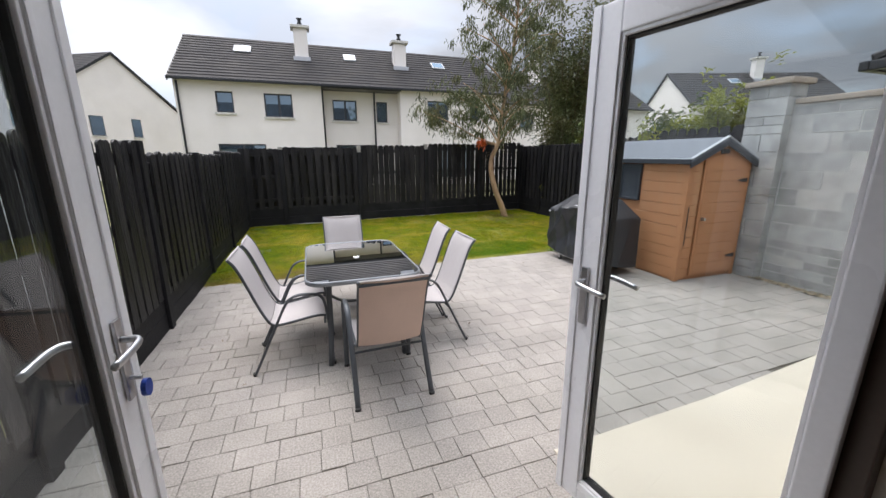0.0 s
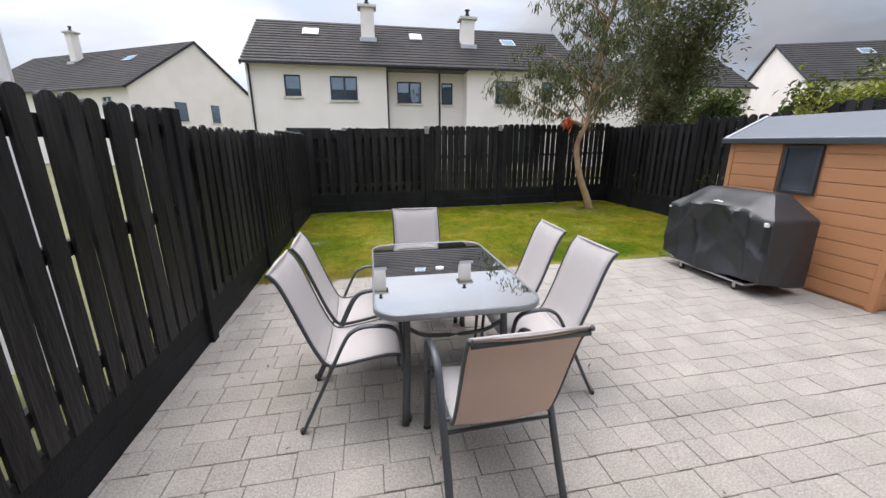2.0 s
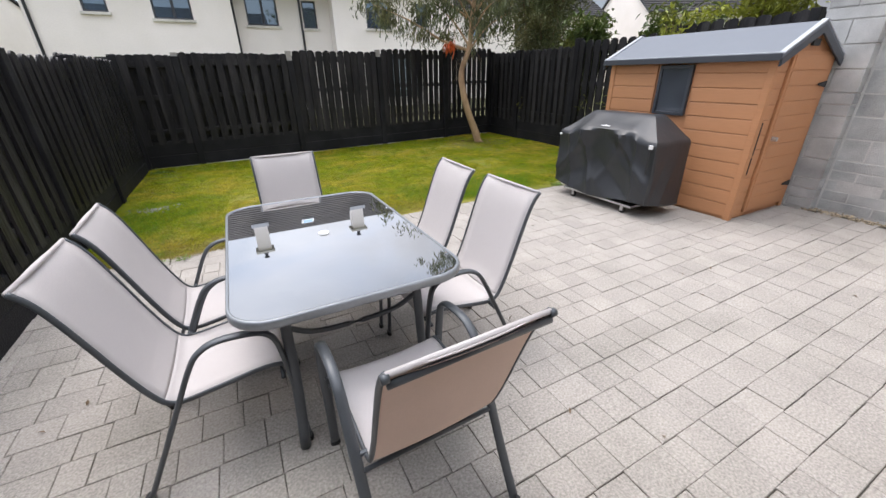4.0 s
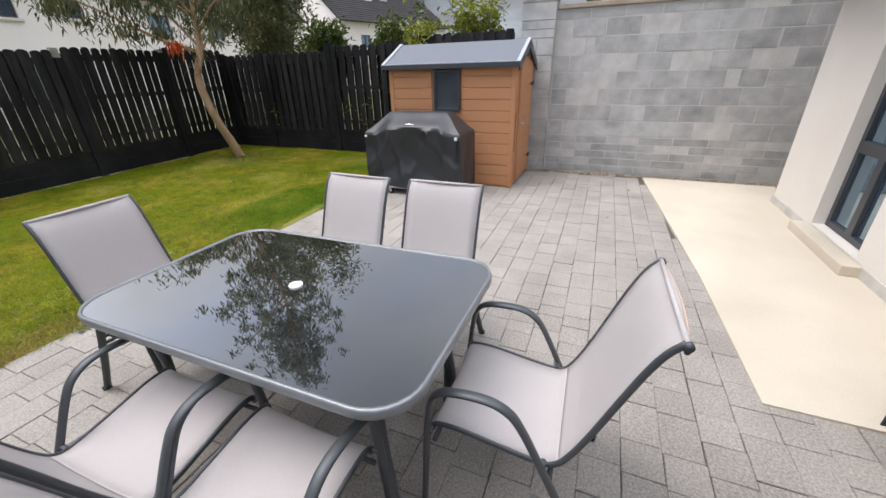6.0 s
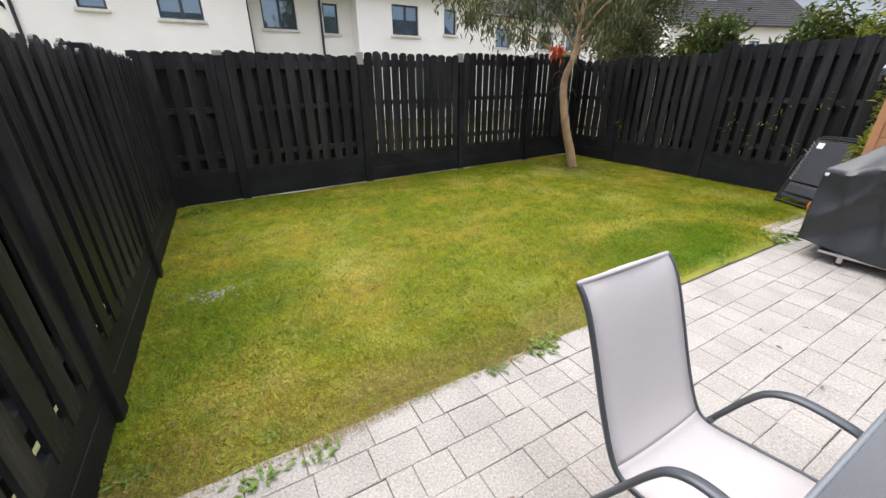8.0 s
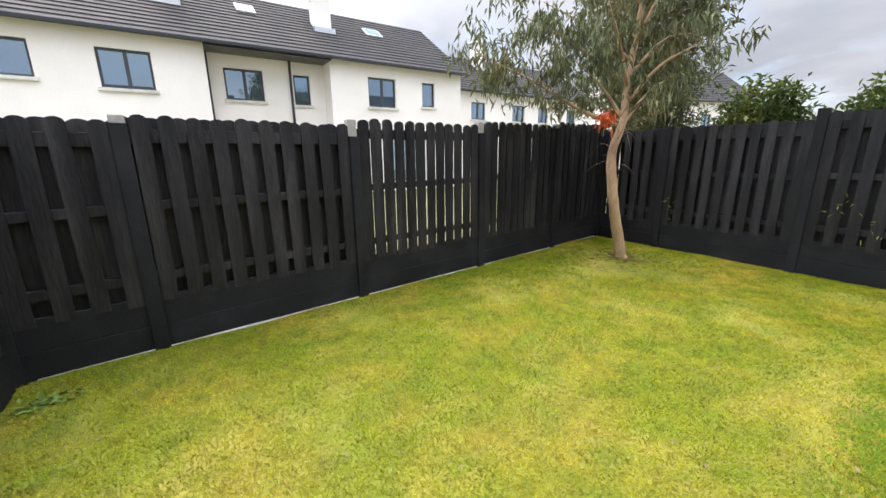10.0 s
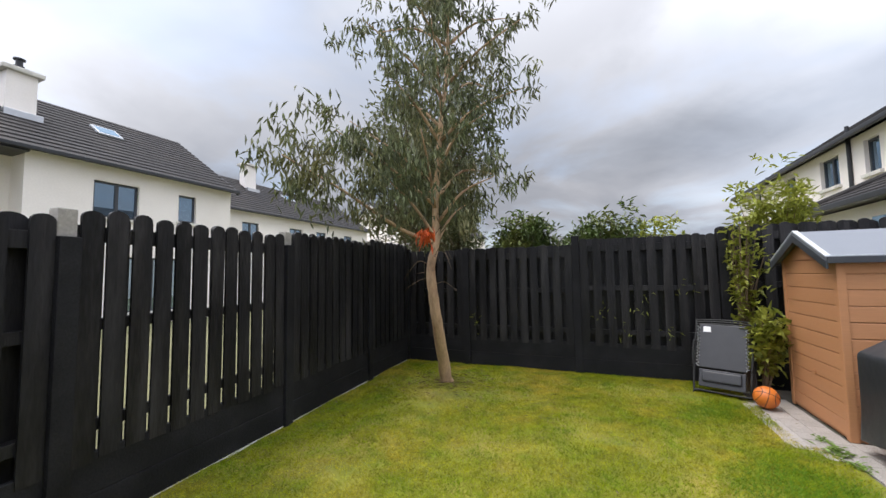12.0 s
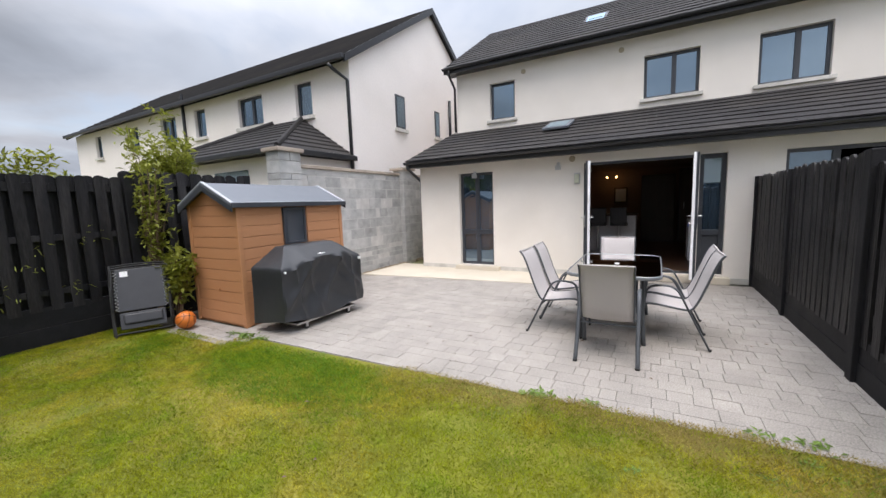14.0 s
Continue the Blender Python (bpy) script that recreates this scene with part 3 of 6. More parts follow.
def window(name, hole, y, m_frame, label, bars=(), sill=True, depth=0.07, pane=None, rails=()):
    """A window in a wall facing +y: frame, panes, bars, sill. bars are x places, rails are z places."""
    x0, x1, z0, z1 = hole
    th = 0.06
    e = base(name, pose((x0 + x1) / 2, y, z0), label, "window", kind="structure")
    inv = e.matrix_basis.inverted()

    def loc(bm):
        bmesh.ops.transform(bm, matrix=inv, verts=bm.verts[:])
        return bm
    bm = bmesh.new()
    ya, yb = y - 0.10 - depth, y - 0.10
    cuboid(bm, x0, x0 + th, ya, yb, z0, z1, 0.006); cuboid(bm, x1 - th, x1, ya, yb, z0, z1, 0.006)
    cuboid(bm, x0 + th, x1 - th, ya, yb, z0, z0 + th, 0.006); cuboid(bm, x0 + th, x1 - th, ya, yb, z1 - th, z1, 0.006)
    for b in bars:
        cuboid(bm, b - 0.045, b + 0.045, ya + 0.004, yb + 0.006, z0 + th, z1 - th, 0.006)
    for r in rails:
        cuboid(bm, x0 + th, x1 - th, ya + 0.006, yb + 0.009, r - 0.05, r + 0.05, 0.006)
    part("window_frame", loc(bm), m_frame, e)
    xs = [x0 + th] + list(bars) + [x1 - th]
    zs = [z0 + th] + list(rails) + [z1 - th]
    for xa, xb in zip(xs, xs[1:]):
        for za, zb in zip(zs, zs[1:]):
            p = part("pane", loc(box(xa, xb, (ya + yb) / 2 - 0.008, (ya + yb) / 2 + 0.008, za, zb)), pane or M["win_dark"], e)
    if sill:
        part("window_sill", loc(box(x0 - 0.07, x1 + 0.07, y - 0.10, y + 0.07, z0 - 0.075, z0 - 0.002, 0.008)), M["sill"], e, "pale concrete sill")
    return e


window("window_1", WIN, HY, M["anthracite"], "tall narrow anthracite garden window with four panes", bars=(3.925,), rails=(0.86,), sill=False)
bm = box(3.35, 4.42, HY, HY + 0.14, 0.01, 0.10, 0.01)
tagged(obj("trim_step", bm, M["slab"]), "low concrete ledge under the tall window", "ledge", kind="structure")
window("window_2", UW[0], UY, M["anthracite"], "small anthracite upstairs window with an open vent")
window("window_3", UW[1], UY, M["anthracite"], "anthracite two-pane upstairs bedroom window", bars=(0.1,))
window("window_4", UW[2], UY, M["anthracite"], "anthracite two-pane upstairs bedroom window", bars=(-1.95,))
window("window_5", UW[3], UY, M["anthracite"], "anthracite two-pane upstairs bedroom window", bars=(-4.7,))
window("window_6", NWIN, HY, M["anthracite"], "wide anthracite window of the adjoining house", bars=(-2.0, -2.6), sill=True)


# ---- french door ----
def door_leaf(hinge, angle, flip, label):
    """A half-glazed leaf: white inside, dark grey outside. Local x runs from the hinge to the free edge."""
    w, z0, z1, h0 = 0.80, 0.17, 2.19, -0.026
    e = base("door_1", pose(hinge[0], hinge[1], 0, 0, 0, angle), label, "door", kind="structure")
    s, sh = 0.105, 0.040
    for nm, (ya, yb), m in (("frame_inside", (-0.034, 0.0), M["upvc"]), ("frame_outside", (0.0, 0.03), M["anthracite"])):
        if flip:
            ya, yb = -yb, -ya
        bm = bmesh.new()
        cuboid(bm, h0, sh, ya, yb, z0, z1, 0.006); cuboid(bm, w - s, w, ya, yb, z0, z1, 0.006)
        cuboid(bm, sh, w - s, ya, yb, z0, z0 + s, 0.006); cuboid(bm, sh, w - s, ya, yb, z1 - s, z1, 0.006)
        g = 0.012
        yc = (ya + yb) / 2
        for xa, xb, za, zb in ((sh, sh + g, z0 + s, z1 - s), (w - s - g, w - s, z0 + s, z1 - s), (sh, w - s, z0 + s, z0 + s + g), (sh, w - s, z1 - s - g, z1 - s)):
            cuboid(bm, xa, xb, yc - 0.012, yc + 0.012, za, zb, 0.003)
        # raised overlap lip along the free edge and bead beside the glass
        out = ya if abs(ya) > abs(yb) else yb
        lip = out * 1.22
        cuboid(bm, w - 0.022, w + 0.012, min(out, lip), max(out, lip), z0, z1, 0.003)
        cuboid(bm, w - s, w - s + 0.02, min(out, out * 1.12), max(out, out * 1.12), z0 + s, z1 - s, 0.002)
        part(nm, bm, m, e, "white plastic inner face" if m is M["upvc"] else "dark grey outer face")
    bm = bmesh.new()
    for xa, xb, za, zb in ((sh, sh + 0.014, z0 + s, z1 - s), (w - s - 0.02, w - s, z0 + s, z1 - s), (sh, w - s, z0 + s, z0 + s + 0.02), (sh, w - s, z1 - s - 0.02, z1 - s)):
        cuboid(bm, xa, xb, -0.016, 0.016, za, zb)
    part("gasket", bm, M["rubber"], e, "black rubber gasket")
    p = part("pane", box(sh + 0.004, w - s - 0.004, -0.006, 0.006, z0 + s, z1 - s), M["glass"], e)
    p.visible_shadow = False
    for sgn in (-1, 1):
        yy = sgn * 0.036
        h = part("handle_plate", box(w - 0.07, w - 0.037, min(yy, yy * 1.3), max(yy, yy * 1.3), 1.02, 1.26, 0.004), M["steel"], e, "brushed steel handle plate")
        bm = bmesh.new()
        tube(bm, smooth_path([(w - 0.053, yy * 1.2, 1.20), (w - 0.053, yy * 2.3, 1.20), (w - 0.09, yy * 2.7, 1.198), (w - 0.19, yy * 2.6, 1.188)], 5), 0.011, 0.009, side=(0, 0, 1), n=8)
        part("handle", bm, M["steel"], e, "steel lever handle", True)
    for zz in (0.45, 1.15, 1.95):
        part("hinge", box(-0.02, 0.02, -0.045, -0.03, zz, zz + 0.1, 0.004), M["whitebit"], e)
    return e


ra = math.degrees(math.atan2(1.40 - 0.58, 1.425 - 1.562))
door_leaf((1.562, 0.58), ra, True, "open french door leaf, white inside and anthracite outside")
la = math.degrees(math.atan2(1.37 - 0.58, -0.185 + 0.25))
left_leaf = door_leaf((-0.235, 0.58), la, False, "open french door leaf with a blue key fob in its lock")
bm = bmesh.new()
tube(bm, [(0.747, -0.03, 1.085), (0.747, -0.075, 1.083)], 0.006, n=6)
part("key", bm, M["steel"], left_leaf, "steel key")
bm = bmesh.new()
tube(bm, [(0.747, -0.075, 1.05), (0.747, -0.088, 1.05)], 0.021, 0.026, n=14)
part("key_fob", bm, M["blue_fob"], left_leaf, "round blue plastic key fob")
# frame of the opening
x0, x1, z0, z1 = DOOR
e = base("door_frame", pose((x0 + x1) / 2, HY - 0.2, z0), "anthracite door frame with a dark inner face round the french doors", "door frame", kind="structure")
inv = e.matrix_basis.inverted()
for nm, ya, yb, m in (("frame_outside", HY - 0.035, HY - 0.01, M["anthracite"]), ("frame_inside", HY - 0.13, HY - 0.037, M["kitchen"])):
    bm = bmesh.new()
    cuboid(bm, x0, x0 + 0.03, ya, yb, z0, z1, 0.004); cuboid(bm, x1 - 0.04, x1, ya, yb, z0, z1, 0.004)
    cuboid(bm, x0 + 0.03, x1 - 0.04, ya, yb, z1 - 0.05, z1, 0.004); cuboid(bm, x0 + 0.03, x1 - 0.04, ya, yb, z0 - 0.0, z0 + 0.03, 0.005)
    bmesh.ops.transform(bm, matrix=inv, verts=bm.verts[:])
    part(nm, bm, m, e)
# sidelight
x0, x1, z0, z1 = SIDE
e = base("window_7", pose((x0 + x1) / 2, HY, z0), "anthracite sidelight beside the french doors, glass above a solid panel", "sidelight", kind="structure")
inv = e.matrix_basis.inverted()
bm = bmesh.new()
ya, yb = HY - 0.2, HY - 0.1
cuboid(bm, x0, x0 + 0.07, ya, yb, z0, z1, 0.006); cuboid(bm, x1 - 0.07, x1, ya, yb, z0, z1, 0.006)
for za, zb in ((z0, z0 + 0.08), (0.83, 0.92), (z1 - 0.08, z1)):
    cuboid(bm, x0 + 0.07, x1 - 0.07, ya, yb, za, zb, 0.006)
bmesh.ops.transform(bm, matrix=inv, verts=bm.verts[:])
part("window_frame", bm, M["anthracite"], e)
bm = box(x0 + 0.07, x1 - 0.07, ya + 0.03, yb - 0.03, z0 + 0.08, 0.83, 0.01)
bmesh.ops.transform(bm, matrix=inv, verts=bm.verts[:])
part("panel", bm, M["anthracite"], e)
bm = box(x0 + 0.07, x1 - 0.07, ya + 0.04, ya + 0.055, 0.92, z1 - 0.08)
bmesh.ops.transform(bm, matrix=inv, verts=bm.verts[:])
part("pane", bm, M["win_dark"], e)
# threshold step
bm = box(-0.75, 1.6, HY, HY + 0.16, 0.0, 0.12, 0.01)
tagged(obj("trim_threshold", bm, M["slab"]), "concrete doorstep below the french doors", "doorstep", kind="structure")

# ---- inside of the house ----
bm = box(-4.0, HX - 0.33, -5.5, HY - 0.33, 0.02, 0.14)
tagged(obj("floor", bm, M["wood_floor"]), "dark brown wooden floor indoors", "floor", kind="structure")
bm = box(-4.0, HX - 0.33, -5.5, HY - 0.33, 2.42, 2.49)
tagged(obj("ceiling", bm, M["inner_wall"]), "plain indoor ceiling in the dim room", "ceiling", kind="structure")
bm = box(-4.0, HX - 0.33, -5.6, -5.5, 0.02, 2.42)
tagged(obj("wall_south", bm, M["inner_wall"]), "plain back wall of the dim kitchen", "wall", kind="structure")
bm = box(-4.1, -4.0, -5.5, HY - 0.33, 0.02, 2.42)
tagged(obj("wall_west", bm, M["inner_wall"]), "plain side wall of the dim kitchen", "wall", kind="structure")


# ---- fences ----
def picket_mesh(w, h, name="picket"):
    """A flat board with a rounded top."""
    bm = bmesh.new()
    r = w / 2
    pts = [(-r, 0), (r, 0), (r, h - r * 0.7)] + [(r * math.cos(a), h - r * 0.7 + 0.7 * r * math.sin(a)) for a in [math.pi * i / 8 for i in range(1, 8)]] + [(-r, h - r * 0.7)]
    prism(bm, pts, "y", -0.010, 0.010)
    me = bpy.data.meshes.new(name)
    bm.to_mesh(me)
    bm.free()
    me.materials.append(M["fence"])
    return me


rng = random.Random(11)


def fence_bay(a, b, h, double, board_h, label, n=None, gap=False, shift=None):
    """A bay between two posts: pickets on rails over a gravel board. a, b: plan points; local x runs from a to b and
    local +y looks into the garden."""
    ln = math.hypot(b[0] - a[0], b[1] - a[1])
    ang = math.degrees(math.atan2(b[1] - a[1], b[0] - a[0]))
    e = base("picket_fence", pose(a[0], a[1], 0, 0, 0, ang), label, "fence", "garden picket fences")
    bm = bmesh.new()
    cuboid(bm, 0.05, ln - 0.05, -0.035, 0.012, -0.03, board_h * 0.47, 0.004)
    cuboid(bm, 0.05, ln - 0.05, -0.035, 0.008, board_h * 0.475, board_h, 0.004)
    part("gravel_board", bm, M["board"], e, "black painted gravel board")
    lo = board_h - 0.05
    for zz, hh in ((board_h + 0.16, 0.036), ((board_h + h) / 2 + 0.03, 0.036), (h - 0.15, 0.05)):
        part("rail", box(0.05, ln - 0.05, -0.080 if double else -0.050, -0.008, zz - hh, zz + hh, 0.003), M["fence"], e)
    w, pitch = (0.113, 0.163) if double else ((0.109, 0.140) if gap else (0.117, 0.141))
    n = n or int((ln - 0.12) / pitch)
    step = (ln - 0.12) / n
    me = picket_mesh(w, h - lo)
    rear = picket_mesh(0.157, h - lo)
    for i in range(n):
        x = 0.058 + w / 2 + (ln - 0.116 - w) * i / (n - 1)
        share("picket", me, e, pose(x + rng.uniform(-1, 1) * (0.007 if double else 0.003), 0.004, lo + rng.uniform(-0.012, 0.012), rng.uniform(-0.4, 0.4), rng.uniform(-0.5, 0.5), 0))
        if shift is not None:
            share("picket", me, e, pose(x + shift, -0.036, lo + rng.uniform(-0.01, 0.01)))
        elif double:
            share("picket", rear, e, pose(x + (ln - 0.116 - w) / (n - 1) / 2, -0.092, lo + rng.uniform(-0.01, 0.01)))
            if i == 0:
                share("picket", rear, e, pose(x - (ln - 0.116 - w) / (n - 1) / 2, -0.092, lo))
    return e


def fence_post(x, y, h, ang=0, bare=0.0):
    e = base("fence_post", pose(x, y, 0, 0, 0, ang), "black painted concrete fence post" + (" with a bare grey top" if bare else ""), "fence post", "garden fence posts")
    part("shaft", box(-0.055, 0.055, -0.075, 0.045, -0.03, h, 0.008), M["board"], e)
    if bare:
        part("post_top", box(-0.05, 0.05, -0.085, 0.0, h + 0.0005, h + bare, 0.008), M["bare_post"], e, "bare concrete top")
    return e


LY = [0.62, 2.45, 4.41, 6.32, 8.02, 10.2]
LH = [1.80, 1.82, 1.73, 1.72, 1.78]
LD = [False, False, True, True, True]
for i in range(5):
    fence_bay((LF_X, LY[i + 1]), (LF_X, LY[i]), LH[i], LD[i], 0.36, "black painted picket fence panel with gaps" if not LD[i] else "black painted close-boarded picket fence panel", gap=True)
for i, y in enumerate(LY[:-1]):
    fence_post(LF_X, y, [1.80, 1.80, 1.83, 1.74, 1.76][i], -90)
BX = [-1.07, -0.22, 1.66, 3.53, 5.25, 6.70]
BH = [1.87, 1.90, 1.96, 2.02, 2.07]
BD = [True, True, False, False, False]
for i in range(5):
    xa, xb = BX[i], BX[i + 1]
    fence_bay((xb, bf_y(xb)), (xa, bf_y(xa)), BH[i], BD[i], 0.47, "black painted picket fence panel with daylight gaps" if not BD[i] else "black painted close-boarded picket fence panel", shift=None if BD[i] else -0.034)
for i, x in enumerate(BX):
    fence_post(x, bf_y(x), [1.86, 1.84, 1.78, 1.86, 1.98, 2.0][i], 184.7, [0, 0.06, 0.17, 0.14, 0.06, 0][i])
RY = [10.9, 9.75, 7.95, 6.05, 4.30]
RH = [1.96, 1.97, 2.04, 2.13]
for i in range(4):
    fence_bay((RF_X, RY[i + 1]), (RF_X, RY[i]), RH[i], True, 0.47, "black painted close-boarded picket fence panel behind the shed")
for i, y in enumerate(RY[1:]):
    fence_post(RF_X, y, [1.98, 2.09, 2.10, 2.14][i], 90)

# ---- block wall ----
WX = 6.30                         # garden face of the wall
blocks = base("wall_block", pose(WX, 0, 0), "unrendered grey concrete block wall with pale mortar", "block wall", kind="structure")
part("mortar_core", box(0.002, 0.215, -9.0, 3.60, -0.05, 2.30), M["mortar"], blocks, "pale mortar and block core")
part("coping", box(-0.03, 0.25, -9.0, 3.50, 2.305, 2.37, 0.012), M["cap"], blocks, "brown stained concrete coping")
BLOCK_ROWS = [0.02 + 0.112 * i for i in range(6)]
COURSES = [(z, 0.102) for z in BLOCK_ROWS[:5]] + [(0.58 + 0.2275 * i, 0.2165) for i in range(7)] + [(0.58 + 0.2275 * 7, 0.105)]


def block_mesh(l, h):
    bm = box(0.0, 0.09, -l / 2, l / 2, 0, h, 0.005)
    me = bpy.data.meshes.new("block")
    bm.to_mesh(me)
    bm.free()
    me.materials.append(M["block"])
    return me


BLK = {}
for ci, (z, h) in enumerate(COURSES):
    y = 3.50 - (0.225 if ci % 2 else 0.0)
    if ci % 2:
        l = 0.215
        me = BLK.setdefault((l, h), block_mesh(l, h))
        share("block", me, blocks, pose(rng.uniform(-0.003, 0.003), 3.50 - 0.1075, z))
    while y > -5.0:
        l = 0.44
        me = BLK.setdefault((l, h), block_mesh(l, h))
        share("block", me, blocks, pose(rng.uniform(-0.003, 0.003), y - l / 2, z, 0, 0, rng.uniform(-0.15, 0.15)))
        y -= 0.45


def pier(y0, y1, x0, top, label):
    e = base("pier", pose(0, 0, 0), label, "wall pier", kind="structure")
    part("core", box(x0 + 0.012, WX + 0.2, y0 + 0.012, y1 - 0.012, -0.05, top), M["mortar"], e)
    z = 0.02
    i = 0
    while z < top - 0.12:
        h = 0.102 if (i % 5 in (1, 2) or i < 3) else 0.2165
        m2 = bmesh.new()
        if i % 2:
            cuboid(m2, x0, WX + 0.21, y0, y1, z, min(z + h, top - 0.004), 0.006)
            part("block", m2, M["block"], e)
        else:
            ym = (y0 + y1) / 2
            part("block", cuboid(m2, x0, WX + 0.21, y0, ym - 0.005, z, min(z + h, top - 0.004), 0.006), M["block"], e)
            part("block", box(x0, WX + 0.21, ym + 0.005, y1, z, min(z + h, top - 0.004), 0.006), M["block"], e)
        z += h + 0.011
        i += 1
    part("cap", box(x0 - 0.05, WX + 0.27, y0 - 0.05, y1 + 0.05, top, top + 0.07, 0.014), M["cap"], e, "weathered concrete pier cap")
    return e


pier(3.52, 4.00, 6.17, 2.56, "grey concrete block pier with a stained cap")
pier(-0.25, 0.22, 6.17, 2.44, "grey concrete block pier at the side passage")

# gravel strip at the wall foot
vs, fs = [], []
for i in range(1500):
    x, y = rng.uniform(6.13, 6.29), rng.uniform(-1.0, 3.6)
    r = rng.uniform(0.007, 0.017)
    k = len(vs)
    z = rng.uniform(0.0, 0.012)
    for dx, dy, dz in ((1, 0, 0), (0, 1, 0), (-1, 0, 0), (0, -1, 0), (0, 0, 0.7), (0, 0, -0.7)):
        vs.append((x + dx * r * rng.uniform(0.7, 1.3), y + dy * r * rng.uniform(0.7, 1.3), z + dz * r))
    fs += [(k + a, k + b, k + c) for a, b, c in ((0, 1, 4), (1, 2, 4), (2, 3, 4), (3, 0, 4), (1, 0, 5), (2, 1, 5), (3, 2, 5), (0, 3, 5))]
g = quads("gravel", vs, fs, M["gravel"])
tagged(g, "strip of tan gravel at the foot of the block wall", "gravel", kind="stuff")


# ---- garden shed ----
SX0, SX1, SY0, SY1, SE, SR = 5.0, 6.11, 3.78, 5.62, 1.62, 1.88
shed = base("garden_shed", pose(SX0, SY0, 0), "tan plastic board garden shed with a grey ridged roof", "shed")
inv = shed.matrix_basis.inverted()
SXM = (SX0 + SX1) / 2


def sp(name, bm, m, label="", parent=None, smooth=False):
    bmesh.ops.transform(bm, matrix=inv, verts=bm.verts[:])
    return part(name, bm, m, parent or shed, label, smooth)


SW = (4.54, 4.93, 1.03, 1.555)      # window: y0 y1 z0 z1
bm = bmesh.new()
prism(bm, [(SX0 + 0.02, 0.0), (SX1 - 0.02, 0.0), (SX1 - 0.02, SE), (SXM, SR - 0.04), (SX0 + 0.02, SE)], "y", SY0 + 0.02, SY1 - 0.02)
sp("core", bm, M["shed"])
n = 11
for i in range(n):
    za, zb = 0.03 + (SE - 0.03) * i / n, 0.03 + (SE - 0.03) * (i + 1) / n - 0.005
    # long sides, in lengths broken by the window
    spans = [(SY0 + 0.05, SY1 - 0.05)]
    if zb > SW[2] and za < SW[3]:
        spans = [(SY0 + 0.05, SW[0] - 0.035), (SW[1] + 0.035, SY1 - 0.05)]
    for ya, yb in spans:
        bm = bmesh.new()
        prism(bm, [(SX0 + 0.021, za), (SX0 + 0.021, zb), (SX0 + 0.008, zb), (SX0 + 0.003, zb - 0.008), (SX0 + 0.001, za + 0.006), (SX0 + 0.004, za)], "y", ya, yb)
        sp("board", bm, M["shed"])
    for side, yy in ((-1, SY0), (1, SY1)):
        xa, xb = SX0 + 0.05, SX1 - 0.05
        if side < 0:
            xa, xb = SX0 + 0.05, SX0 + 0.22
        bm = bmesh.new()
        q = [(yy - side * 0.021, za), (yy - side * 0.021, zb), (yy - side * 0.008, zb), (yy - side * 0.003, zb - 0.008), (yy - side * 0.001, za + 0.006), (yy - side * 0.004, za)]
        prism(bm, q, "x", xa, xb)
        sp("board", bm, M["shed"])
for xx in (SX0, SX1 - 0.05):
    for yy in (SY0, SY1 - 0.05):
        sp("corner_post", box(xx - 0.008, xx + 0.058, yy - 0.008, yy + 0.058, 0.0, SE, 0.008), M["shed"])
# gables
for side, yy in ((-1, SY0), (1, SY1)):
    bm = bmesh.new()
    prism(bm, [(SX0 + 0.03, SE), (SX1 - 0.03, SE), (SXM, SR - 0.03)], "y", yy - 0.006 if side < 0 else yy - 0.02, yy + 0.02 if side < 0 else yy + 0.006)
    sp("gable", bm, M["shed"])
# door
door = sp("door", box(SX0 + 0.24, SX1 - 0.07, SY0 - 0.018, SY0 + 0.01, 0.06, 1.66, 0.006), M["shed"], "tan boarded shed door")
for i in range(11):
    za = 0.09 + 1.54 * i / 11
    sp("board", box(SX0 + 0.27, SX1 - 0.10, SY0 - 0.024, SY0 - 0.016, za, za + 1.54 / 11 - 0.006, 0.003), M["shed"], parent=door)
for zz in (0.3, 1.35):
    bm = bmesh.new()
    prism(bm, [(SX1 - 0.08, zz - 0.03), (SX1 - 0.08, zz + 0.03), (SX1 - 0.24, zz + 0.008), (SX1 - 0.24, zz - 0.008)], "y", SY0 - 0.042, SY0 - 0.030)
    sp("hinge", bm, M["rubber"], "black strap hinge", door)
bm = bmesh.new()
tube(bm, [(SX0 + 0.30, SY0 - 0.03, 0.85), (SX0 + 0.30, SY0 - 0.075, 0.85)], 0.022, n=10)
sp("knob", bm, M["steel"], "round metal door knob", door)
for za, zb in ((0.50, 0.68), (0.70, 1.02)):
    sp("catch", box(SX0 + 0.062, SX0 + 0.074, SY0 - 0.012, SY0 - 0.005, za, zb, 0.002), M["rubber"], "black latch slot")
sp("vent", box(SXM - 0.07, SXM + 0.07, SY0 - 0.03, SY0 - 0.005, 1.70, 1.76, 0.004), M["rubber"], "dark gable vent")
sp("vent", box(SXM - 0.04, SXM + 0.03, SY1 + 0.0, SY1 + 0.012, 0.46, 0.49, 0.003), M["shed"], "small moulded vent")
